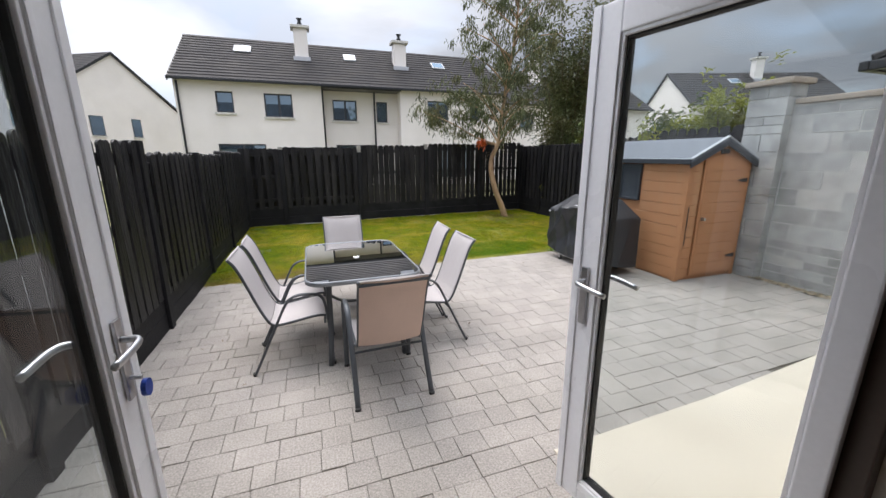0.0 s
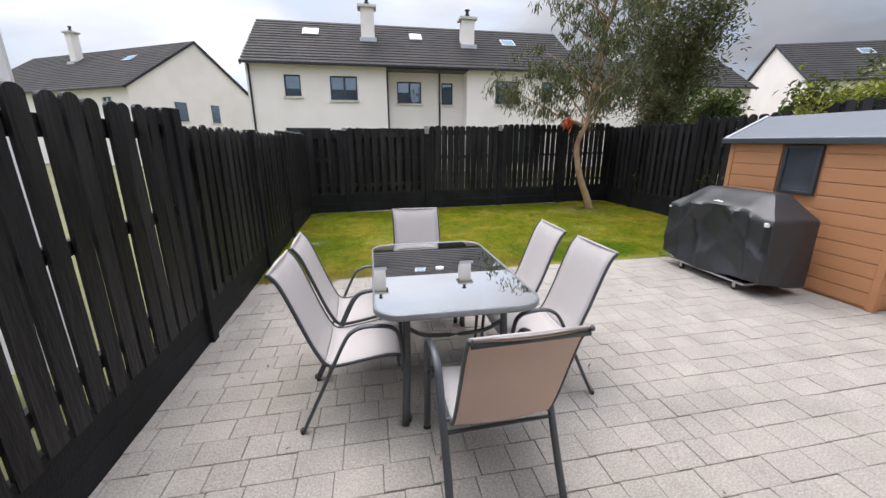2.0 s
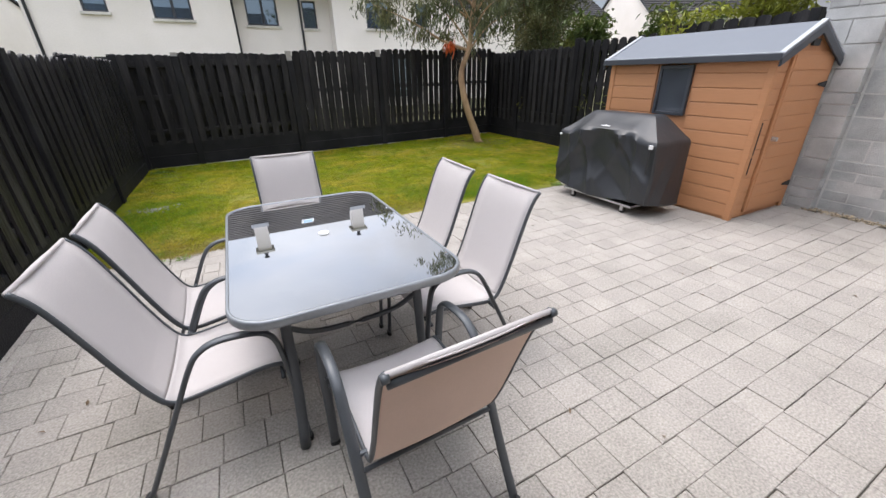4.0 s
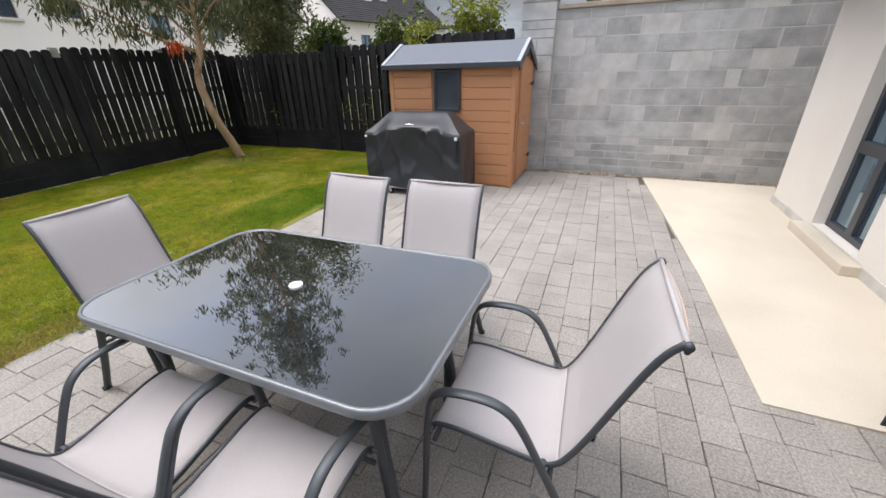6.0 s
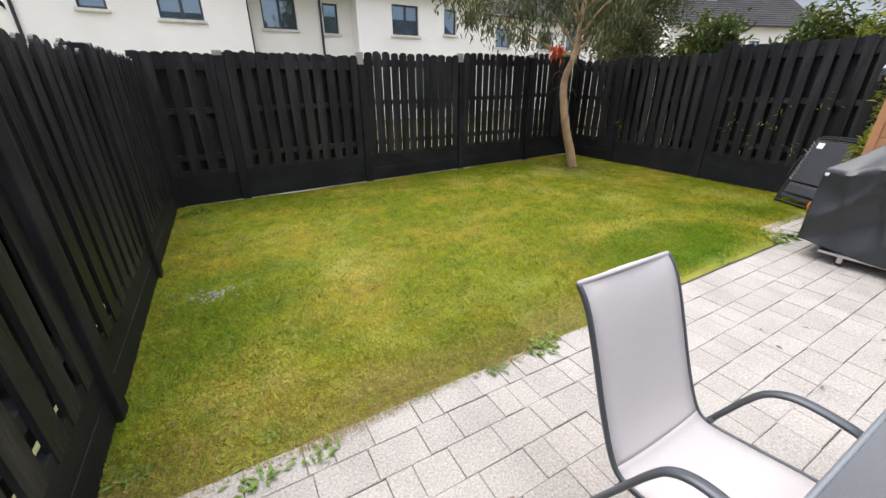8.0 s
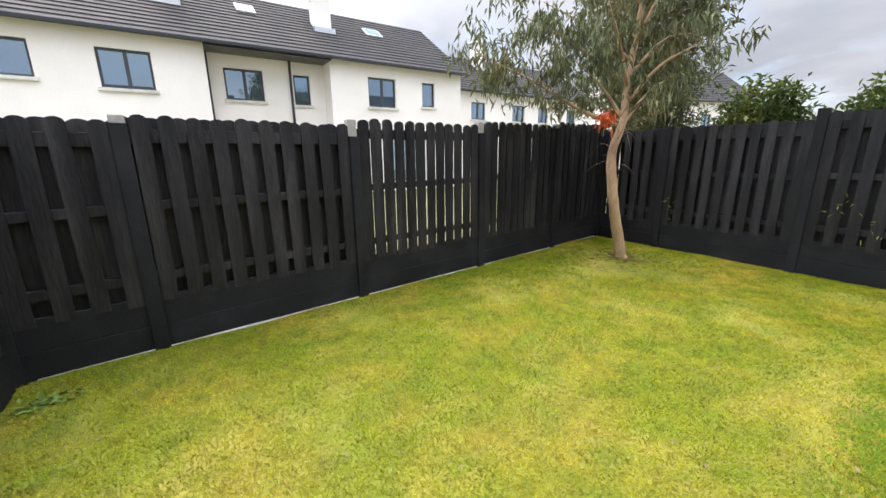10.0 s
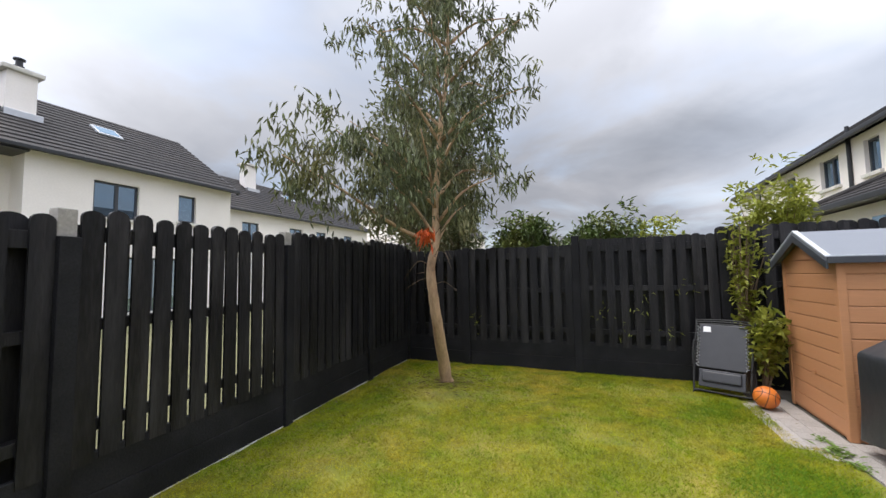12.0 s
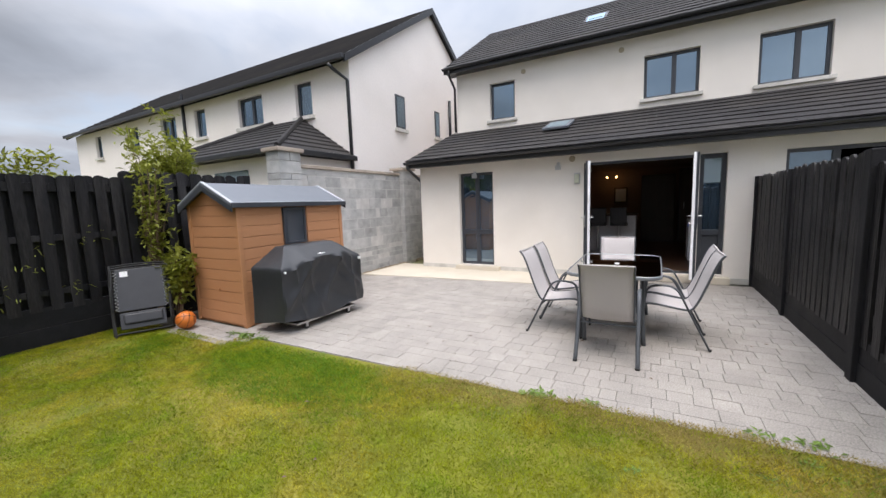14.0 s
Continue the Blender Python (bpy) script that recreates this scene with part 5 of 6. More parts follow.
ends = []
for i in range(30):
    z = 1.9 + 5.0 * (i / 29) ** 1.05
    p0 = min(tr, key=lambda q: abs(q.z - z))
    a = i * 2.399 + trng.uniform(-0.4, 0.4)
    rl = (1.18 if z < 5 else 1.18 - 0.36 * (z - 5)) * trng.uniform(0.75, 1.12)
    if z < 2.5:
        rl *= 0.75
    dirv = Vector((math.cos(a), math.sin(a), 0))
    p1 = p0 + dirv * rl * 0.45 + Vector((0, 0, 0.45))
    p2 = p0 + dirv * rl + Vector((0, 0, 0.62 + trng.uniform(-0.2, 0.3)))
    line = branch([p0, p1, p2], 0.028, 0.006, 6)
    ends.append(line)
# the long low limb towards the back fence, and one over the lawn
low = branch([(-0.28, 0.02, 1.95), (-0.75, 0.35, 2.15), (-1.35, 0.75, 2.55), (-2.05, 1.05, 2.85)], 0.035, 0.008, 7)
ends.append(low)
low2 = branch([(-0.2, 0.05, 2.5), (-0.8, 0.5, 3.0), (-1.35, 0.9, 3.35)], 0.03, 0.007, 7)
ends.append(low2)
for line in ends:
    m = len(line)
    for j, p in enumerate(line):
        f = j / (m - 1)
        if f < (0.62 if line in (low, low2) else 0.3):
            continue
        for _ in range(2):
            c = p + Vector((trng.gauss(0, 0.2), trng.gauss(0, 0.2), trng.gauss(-0.06, 0.2)))
            hang_cluster(c, 0.14, 27, leaves)
for line in (low, low2):
    for p in line[len(line) // 2:]:
        for _ in range(4):
            hang_cluster(p + Vector((trng.gauss(0, 0.14), trng.gauss(0, 0.14), trng.gauss(0, 0.14))), 0.2, 24, leaves)
for z in [2.3 + 0.12 * i for i in range(40)]:
    p = min(tr, key=lambda q: abs(q.z - z))
    for _ in range(2):
        hang_cluster(p + Vector((trng.gauss(0, 0.35), trng.gauss(0, 0.35), 0)), 0.2, 16, leaves)
leaf_mesh("crown", leaves, M["euca"], euca, "loose drooping crown of narrow grey-green leaves")
hang_cluster(Vector((4.75, 9.6, 2.06)) - TO, 0.10, 60, dry)
leaf_mesh("dry_leaves", dry, M["dry_leaf"], euca, "spray of orange dry leaves")
bm = bmesh.new()
for i in range(16):
    a = trng.uniform(0, 6.28)
    p = Vector((-0.42, 0, 1.35 + trng.uniform(0, 0.75)))
    limb(bm, [p, p + Vector((math.cos(a) * 0.2, math.sin(a) * 0.2, trng.uniform(-0.05, 0.15))), p + Vector((math.cos(a) * 0.4, math.sin(a) * 0.4, trng.uniform(-0.25, 0.1)))], 0.006, 0.002, 4)
part("twigs", bm, M["twig"], euca, "dead tangled twigs on the trunk")


def shrub(name, at, r, h, n, leaf, m, label, category="shrub", base_z=0.0, stems=7, droop=0.0, seed=3):
    """A shrub of several stems with clumps of leaves and gaps between them."""
    g = random.Random(seed)
    e = base(name, pose(at[0], at[1], base_z), label, category)
    bm = bmesh.new()
    items = []
    for s in range(stems):
        a = g.uniform(0, 6.28)
        tip = Vector((math.cos(a) * r * g.uniform(0.2, 1), math.sin(a) * r * g.uniform(0.2, 1), h * g.uniform(0.6, 1)))
        line = limb(bm, [(0, 0, -0.02), tip * 0.5 + Vector((0, 0, 0.15 * h)), tip], 0.022, 0.005, 5)
        for p in line[len(line) // 3:]:
            for _ in range(3):
                c = p + Vector((g.gauss(0, 0.13 * r), g.gauss(0, 0.13 * r), g.gauss(0, 0.09 * h)))
                for _ in range(n):
                    o = Vector((g.gauss(0, 1), g.gauss(0, 1), g.gauss(0, 1))) * 0.10 * r
                    d = Vector((g.gauss(0, 1), g.gauss(0, 1), g.gauss(0.25 - droop, 0.7)))
                    items.append((c + o, d, leaf[0] * g.uniform(0.7, 1.2), leaf[1] * g.uniform(0.7, 1.2)))
    part("woody_frame", bm, M["twig"], e, "thin brown stems")
    leaf_mesh("foliage", items, m, e)
    return e


shrub("ash_tree", (8.7, 11.5), 1.6, 6.1, 20, (0.16, 0.05), M["euca"], "dense olive green tree behind the corner fence", "tree", stems=38, seed=4)
shrub("ash_tree", (7.9, 10.4), 0.9, 3.0, 16, (0.13, 0.035), M["euca"], "young grey-green sapling behind the corner fence", "tree", stems=18, seed=14)
shrub("laurel_shrub", (9.3, 7.7), 0.9, 2.5, 18, (0.16, 0.065), M["laurel"], "leafy green laurel shrub behind the fence", stems=34, seed=5)
shrub("laurel_shrub", (7.9, 8.95), 0.65, 2.4, 18, (0.14, 0.055), M["laurel"], "leafy green laurel shrub over the fence top", stems=30, seed=6)
shrub("yellow_shrub", (7.5, 5.25), 0.62, 2.75, 14, (0.13, 0.045), M["yellow_leaf"], "yellow-green shrub rising over the fence by the shed", stems=20, seed=7)
shrub("yellow_shrub", (8.3, 6.6), 0.45, 2.45, 14, (0.13, 0.045), M["yellow_leaf"], "yellow-green shrub over the fence", stems=14, seed=17)
shrub("climbing_shrub", (6.52, 5.92), 0.27, 2.15, 3, (0.10, 0.05), M["yellow_leaf"], "straggly yellow-green climber beside the shed", "climber", stems=12, seed=8)
shrub("climbing_shrub", (6.22, 5.84), 0.36, 1.0, 5, (0.11, 0.065), M["yellow_leaf"], "bushy yellow-green climber at the shed corner", "climber", stems=9, seed=9)

# ---- houses around ----


def house(name, m, length, depth, eave, ridge, label, wins=(), chimneys=(), skylights=(), gable_wins=(), recess=(), pipes=(), far=True):
    """A terrace: local x along the front, the front looks along local -y, depth goes to +y."""
    e = base(name, m, label, "house")
    pieces = [(0.0, length, 0.0)]
    for ra_, rb_, d_ in recess:
        pieces = [(0.0, ra_, 0.0), (ra_, rb_, d_), (rb_, length, 0.0)]
    for xa, xb, yo in pieces:
        hs_ = [(w[0], w[1], w[2], w[3]) for w in wins if xa <= w[0] and w[1] <= xb]
        part("wall", wall_with_holes(bmesh.new(), xa, xb, -0.1, eave, hs_, yo, yo + 0.3), M["render_far"], e)
    for q in ((0, 0.3, 0.3, depth), (length - 0.3, length, 0.3, depth), (0.3, length - 0.3, depth - 0.3, depth)):
        part("wall", box(*q, -0.1, eave), M["render_far"], e)
    for ra_, rb_, d_ in recess:
        part("wall", box(ra_ - 0.2, ra_, 0.3, d_ + 0.3, -0.1, eave), M["render_far"], e)
        part("wall", box(rb_, rb_ + 0.2, 0.3, d_ + 0.3, -0.1, eave), M["render_far"], e)
    for gx in (0.0, length - 0.3):
        bm = bmesh.new()
        prism(bm, [(0.0, eave), (depth, eave), (depth / 2, ridge - 0.12)], "x", gx, gx + 0.3)
        part("gable", bm, M["render_far"], e)
    k = (ridge - eave) / (depth / 2 + 0.3)
    for s, y0 in ((1, -0.3), (-1, depth + 0.3)):
        n = round(math.hypot(depth / 2 + 0.3, ridge - eave) / 0.32)
        bm = bmesh.new()
        prof = []
        for r in range(n):
            a, b = r / n, (r + 1) / n
            pa, pb = y0 + s * a * (depth / 2 + 0.3), y0 + s * b * (depth / 2 + 0.3)
            za, zb = eave + a * (ridge - eave), eave + b * (ridge - eave)
            prof += [(pa, za + 0.045), (pb, zb + 0.004)]
        prism(bm, prof + [(depth / 2, ridge - 0.09), (y0, eave - 0.08)], "x", -0.15, length + 0.15)
        part("roof", bm, M["roof"], e, "dark grey tiled roof slope")
    part("gutter", box(-0.15, length + 0.15, -0.42, -0.3, eave - 0.10, eave + 0.02, 0.02), M["fascia"], e, "black gutter")
    for ra_, rb_, d_ in recess:
        part("soffit", box(ra_, rb_, -0.28, d_, eave - 0.14, eave - 0.085), M["fascia"], e)
    for gx in (-0.16, length + 0.10):
        for s in (0, 1):
            bm = bmesh.new()
            a, b = (-0.3, depth / 2) if s == 0 else (depth + 0.3, depth / 2)
            prism(bm, [(a, eave - 0.16), (a, eave + 0.02), (b, ridge + 0.02), (b, ridge - 0.18)], "x", gx, gx + 0.06)
            part("barge_board", bm, M["fascia"], e)
    for w in wins:
        xa, xb, za, zb = w[:4]
        yo = next((d_ for ra_, rb_, d_ in recess if ra_ <= xa and xb <= rb_), 0.0)
        bm = bmesh.new()
        t = 0.07
        cuboid(bm, xa, xa + t, yo + 0.1, yo + 0.17, za, zb); cuboid(bm, xb - t, xb, yo + 0.1, yo + 0.17, za, zb)
        cuboid(bm, xa + t, xb - t, yo + 0.1, yo + 0.17, za, za + t); cuboid(bm, xa + t, xb - t, yo + 0.1, yo + 0.17, zb - t, zb)
        if xb - xa > 0.9:
            c = xa + (xb - xa) * 0.52
            cuboid(bm, c - 0.05, c + 0.05, yo + 0.095, yo + 0.17, za + t, zb - t)
        wf_ = part("window", bm, M["anthracite"], e)
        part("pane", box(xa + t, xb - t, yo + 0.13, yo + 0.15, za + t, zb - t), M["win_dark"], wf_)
        part("sill", box(xa - 0.08, xb + 0.08, yo - 0.08, yo + 0.1, za - 0.10, za - 0.002, 0.01), M["sill"], wf_, "pale sill")
    for (gx, ya, yb, za, zb) in gable_wins:
        sx = -1 if gx < length / 2 else 1
        xo = 0.0 if sx < 0 else length
        w = part("window", box(min(xo, xo + sx * 0.02), max(xo, xo + sx * 0.02), ya, yb, za, zb, 0.004), M["anthracite"], e)
        part("pane", box(min(xo + sx * 0.02, xo + sx * 0.026), max(xo + sx * 0.02, xo + sx * 0.026), ya + 0.06, yb - 0.06, za + 0.06, zb - 0.06), M["win_dark"], w)
        part("sill", box(min(xo, xo + sx * 0.08), max(xo, xo + sx * 0.08), ya - 0.06, yb + 0.06, za - 0.1, za - 0.002, 0.01), M["sill"], w, "pale sill")
    for cx, cy, top in chimneys:
        bm = bmesh.new()
        cuboid(bm, cx - 0.36, cx + 0.36, cy - 0.3, cy + 0.3, eave + 0.9, top - 0.2, 0.01)
        ch = part("chimney", bm, M["render_far"], e, "cream rendered chimney stack")
        part("chimney_cap", box(cx - 0.5, cx + 0.5, cy - 0.42, cy + 0.42, top - 0.2, top - 0.05, 0.03), M["sill"], ch, "concrete chimney cap")
        bm = bmesh.new()
        tube(bm, [(cx, cy, top - 0.05), (cx, cy, top + 0.12)], 0.13, n=12)
        tube(bm, [(cx, cy, top + 0.12), (cx, cy, top + 0.2), (cx, cy, top + 0.32)], 0.09, n=12)
        tube(bm, [(cx, cy, top + 0.32), (cx, cy, top + 0.36)], 0.15, n=12)
        part("chimney_pot", bm, M["fascia"], ch, "dark chimney pot with a cowl")
        cz = eave + (cy + 0.3 + 0.3) * k
        part("flashing", box(cx - 0.45, cx + 0.45, cy - 0.55, cy - 0.3, eave + (cy - 0.3) * k - 0.02, eave + (cy + 0.0) * k + 0.07, 0.01), M["steel"], ch, "grey lead flashing")
    for cx, cy, w in skylights:
        cz = eave + (cy + 0.3) * k
        ob = part("skylight", box(-w / 2, w / 2, -0.4, 0.4, 0.0, 0.07, 0.01), M["shed_trim"], e, "pale framed skylight")
        ob.matrix_basis = pose(cx, cy, cz + 0.03, math.degrees(math.atan(k)), 0, 0)
        p = part("pane", box(-w / 2 + 0.08, w / 2 - 0.08, -0.3, 0.3, 0.071, 0.078), M["win_dark"], ob)
    for px, yo, za, zb in pipes:
        bm = bmesh.new()
        tube(bm, [(px, yo - 0.05, za), (px, yo - 0.05, zb)], 0.05, n=8)
        part("downpipe", bm, M["fascia"], e, "black downpipe")
    return e


# terrace beyond the back fence (its front looks at the garden)
X0 = -5.35
W_ = lambda a, b, c, d: (a - X0, b - X0, c, d)  # noqa: E731
house("terrace_house", pose(X0, 22.5, 0), 17.4, 8.0, 5.3, 8.2, "cream rendered terrace house with a dark tiled roof beyond the fence",
      wins=[W_(-3.65, -2.87, 3.80, 4.80), W_(-1.47, -0.13, 3.65, 4.79), W_(1.93, 3.25, 3.62, 4.72), W_(4.36, 5.0, 3.57, 4.70), W_(7.2, 8.5, 3.58, 4.77), W_(9.85, 10.53, 3.72, 4.77),
            W_(-3.8, -1.6, 0.4, 2.3), W_(2.0, 4.2, 0.4, 2.3), W_(8.0, 10.0, 0.4, 2.3)],
      chimneys=[(0.55 - X0, 2.5, 8.75), (6.1 - X0, 2.2, 8.35)], skylights=[(-2.5 - X0, 2.7, 0.85), (3.2 - X0, 2.6, 0.7), (8.6 - X0, 2.4, 0.8)],
      recess=[(1.35 - X0, 5.6 - X0, 0.8)], pipes=[(1.42 - X0, 0.75, 0, 5.2), (4.25 - X0, 0.8, 0, 5.75), (-5.2 - X0, 0.0, 0, 5.2)])
house("terrace_house", pose(13.9, 25.5, 0), 13.0, 8.0, 5.2, 8.0, "cream rendered terrace house further along the street",
      wins=[(1.2, 2.3, 3.6, 4.6), (4.6, 5.7, 3.6, 4.6), (7.0, 8.0, 3.6, 4.6), (10, 11, 3.6, 4.6)], chimneys=[(4.0, 3.0, 8.9)], skylights=[(7.0, 2.6, 0.8)])
house("detached_house", pose(-28.0 - 6 * 0.876, 39.5 + 6 * 0.487, 0, 0, 0, -29), 20.0, 11.3, 5.3, 9.3, "cream rendered gabled house with a dark tiled roof",
      wins=[(13.4, 14.8, 3.6, 4.7), (17.2, 18.2, 3.6, 4.7), (3.5, 4.8, 3.6, 4.7)], chimneys=[(8.4, 4.2, 10.6)], skylights=[(15.6, 3.6, 1.0)],
      gable_wins=[(20.0, 3.2, 4.2, 3.2, 4.6), (20.0, 6.4, 7.2, 3.2, 4.6)], pipes=[])
# row beside the plot: its garden front looks along +y
NX, NY = 7.2, 0.9
e_nb = house("terrace_row", pose(NX + 16.9, NY, 0, 0, 0, 180), 16.9, 8.16, 5.2, 8.0, "cream rendered terrace row beside the garden",
      wins=[(16.9 - 2.01, 16.9 - 1.37, 4.05, 4.96), (16.9 - 4.6, 16.9 - 3.43, 4.08, 4.95), (16.9 - 7.03, 16.9 - 6.39, 4.05, 4.98), (16.9 - 9.29, 16.9 - 8.23, 4.05, 4.98), (16.9 - 12.0, 16.9 - 11.0, 4.05, 4.98), (16.9 - 14.9, 16.9 - 14.3, 4.05, 4.98)],
      gable_wins=[(16.9, 1.92, 2.41, 3.83, 4.81), (16.9, 4.23, 4.56, 3.87, 4.75)], pipes=[(16.9 - 7.6, 0.0, 3.4, 5.6)])
pipe("trim_downpipe", [(NX + 0.3, NY + 0.42, 5.05), (NX + 0.25, NY + 0.3, 4.95), (NX + 0.02, NY + 0.06, 4.7), (NX + 0.02, NY + 0.06, 0.0)], 0.045)
pipe("trim_downpipe", [(NX - 0.05, NY - 5.3, 5.3), (NX - 0.05, NY - 5.3, 3.4)], 0.05)

# low hipped extension of that row
ext = base("hipped_extension", pose(NX, NY, 0), "single-storey rear extension with a dark hipped tile roof", "extension")
part("wall", box(0.15, 4.9, 0.0, 2.1, -0.1, 2.70), M["render_far"], ext)
bm = bmesh.new()
A, B, C, D_ = (-0.05, 0.0, 2.80), (-0.05, 2.35, 2.80), (5.2, 2.35, 2.80), (5.2, 0.0, 2.80)
T0, T1 = (1.8, 0.0, 4.0), (3.0, 0.0, 4.0)
nrow = 9


def lerp(p, q, t):
    return tuple(p[i] + (q[i] - p[i]) * t for i in range(3))


for (p, q, p2, q2) in ((A, B, T0, T0), (B, C, T0, T1), (C, D_, T1, T1)):
    for r in range(nrow):
        a, b = r / nrow, (r + 1) / nrow
        w = [lerp(p, p2, a), lerp(q, q2, a), lerp(q, q2, b), lerp(p, p2, b)]
        up = 0.03
        vs = [bm.verts.new((v[0], v[1], v[2] + (up if i < 2 else 0.0))) for i, v in enumerate(w)]
        if r == nrow - 1 and p2 == q2:
            bm.faces.new(vs[:3])
        else:
            bm.faces.new(vs)
        lo = [bm.verts.new((v[0], v[1], v[2])) for v in w[:2]]
        bm.faces.new((lo[0], lo[1], vs[1], vs[0]))
bmesh.ops.remove_doubles(bm, verts=bm.verts[:], dist=1e-4)
part("roof", bm, M["roof"], ext, "dark grey hipped tile roof")
bm = bmesh.new()
cuboid(bm, -0.12, 5.28, 2.35, 2.45, 2.70, 2.82, 0.02); cuboid(bm, -0.12, -0.04, 0.0, 2.35, 2.70, 2.82, 0.02)
part("gutter", bm, M["fascia"], ext, "black gutter")
part("soffit", box(-0.04, 5.15, 0.0, 2.35, 2.725, 2.78), M["fascia"], ext)
part("window", box(1.3, 2.6, 2.1, 2.12, 1.2, 2.45, 0.004), M["win_dark"], ext)
for p, q in ((B, T0), (C, T1)):
    bm = bmesh.new()
    tube(bm, [(p[0], p[1], p[2] + 0.03), (q[0], q[1], q[2] + 0.03)], 0.07, 0.05, side=(0, 0, 1), n=8)
    part("hip_tile", bm, M["roof"], ext)

# far houses past the side fence
house("far_house", pose(30.2, 24.4, 0, 0, 0, -20), 13.0, 8.4, 5.6, 8.8, "distant cream gabled house with a chimney", wins=[(2, 3, 3.6, 4.6), (7, 8, 3.6, 4.6)], chimneys=[(7.2, 3.4, 9.9)], skylights=[(5, 2.8, 0.9)])
house("far_house", pose(62, 13, 0, 0, 0, -80), 14.0, 9.0, 4.6, 7.4, "distant house with a dark roof and chimneys", wins=[(2, 3, 3.0, 4.0)], chimneys=[(4.0, 3.2, 8.4), (10.0, 3.2, 8.4)])
house("far_house", pose(58, -6, 0, 0, 0, -95), 16.0, 9.0, 3.4, 6.0, "distant low house with a dark roof", wins=[(2, 3, 2.0, 3.0)], chimneys=[(7.0, 3.2, 7.2)])
# white canvas side of a gazebo in the adjoining garden
gz = base("gazebo_screen", pose(-1.66, 3.97, -0.04), "tall white canvas garden screen hanging on a steel frame", "garden screen")
vs, fs = [], []
for i in range(91):
    x = -2.6 * i / 90
    for j in range(9):
        z = 0.12 + 2.86 * j / 8
        vs.append((x, 0.03 * math.sin(x * 11 + 0.6 * math.sin(x * 5)) * (1 - 0.6 * j / 8) + 0.015 * noise.noise((x * 2, z, 0)), z))
        if i and j:
            k = i * 9 + j
            fs.append((k - 10, k - 1, k, k - 9))
cv = quads("canvas", vs, fs, M["canvas"], gz, "white canvas in soft folds")
cv.data.polygons.foreach_set("use_smooth", [True] * len(fs))
for x in (-0.04, -1.3, -2.6):
    bm = bmesh.new()
    tube(bm, [(x, 0.05, 0.0), (x, 0.05, 3.0)], 0.02, n=8)
    part("pole", bm, M["whitebit"], gz)
bm = bmesh.new()
tube(bm, [(0.0, 0.05, 3.0), (-2.6, 0.05, 3.0)], 0.02, side=(0, 0, 1), n=8)
part("top_rail", bm, M["whitebit"], gz)


sofa = base("wicker_sofa", pose(-1.85, 1.35, -0.04), "tan wicker garden sofa behind the picket fence", "sofa")
part("seat_base", box(-0.36, 0.26, -0.82, 0.82, 0.05, 0.36, 0.02), M["rope"], sofa, "tan woven seat base")
part("cushion", box(-0.34, 0.2, -0.72, 0.72, 0.361, 0.47, 0.04), M["canvas"], sofa, "white seat cushion")
for k_ in range(9):
    bm = bmesh.new()
    tube(bm, [(0.31 + 0.012 * math.sin(i * 1.9 + k_ * 3), -0.85 + 1.7 * i / 60, 0.40 + 0.055 * k_ + 0.010 * math.sin(i * 1.9 + k_ * 3 + 1.5)) for i in range(61)], 0.03, 0.03, n=6)
    part("woven_strand", bm, M["rope"], sofa)
for yy in (-0.8, 0.0, 0.8):
    part("leg", box(0.27, 0.33, yy - 0.03, yy + 0.03, 0.0, 0.40, 0.006), M["whitebit"], sofa, "white leg")


# ---- kitchen seen through the doors ----
isl = base("kitchen_island", pose(1.75, -2.6, 0.14), "white kitchen island in the dim room", "kitchen island")
part("body", box(-0.95, 1.1, -0.35, 0.35, 0.0, 0.93, 0.01), M["upvc"], isl)
part("worktop", box(-1.0, 1.15, -0.42, 0.42, 0.931, 0.97, 0.008), M["kitchen"], isl, "dark worktop")
low_cab = base("low_cabinet", pose(-0.55, -1.3, 0.14), "low white cabinet beside the garden doors", "cabinet")
part("body", box(-0.4, 0.3, -0.28, 0.28, 0.0, 0.88, 0.008), M["upvc"], low_cab)
part("door", box(-0.38, -0.06, 0.281, 0.298, 0.06, 0.86, 0.004), M["upvc"], low_cab)
part("door", box(-0.04, 0.28, 0.281, 0.298, 0.06, 0.86, 0.004), M["upvc"], low_cab)
tall = base("fridge_cabinet", pose(0.32, -5.48, 0.14), "tall dark fridge cabinet on the kitchen wall", "cabinet")
part("body", box(-0.45, 0.45, 0.0, 0.62, 0.0, 2.05, 0.01), M["kitchen"], tall)
for xa, xb in ((-0.44, -0.005), (0.005, 0.44)):
    part("door", box(xa, xb, 0.621, 0.64, 0.1, 2.03, 0.004), M["kitchen"], tall)
stool = base("bar_stool", pose(1.17, -1.95, 0.14), "black bar stool at the kitchen island", "bar stool", "bar stools at the island")
bm = bmesh.new()
tube(bm, [(0, 0, 0.02), (0, 0, 0.70)], 0.03, n=10)
part("post", bm, M["steel"], stool)
bm = bmesh.new()
tube(bm, [(0, 0, 0.0), (0, 0, 0.02)], 0.2, n=20)
part("foot", bm, M["steel"], stool)
bm = bmesh.new()
prism(bm, rounded_rect(0.40, 0.38, 0.1), "z", 0.70, 0.76)
part("seat", bm, M["black_cloth"], stool, "black padded seat")
part("backrest", box(-0.19, 0.19, 0.14, 0.18, 0.76, 1.15, 0.02), M["black_cloth"], stool)
copy_thing(stool, pose(1.66, -1.95, 0.14, 0, 0, 8))
cab = base("wall_cabinet", pose(-1.75, -5.48, 0.14), "tall dark brown kitchen cabinet run", "cabinet")
part("body", box(-1.4, 1.5, 0.0, 0.6, 0.0, 2.2, 0.01), M["kitchen"], cab)
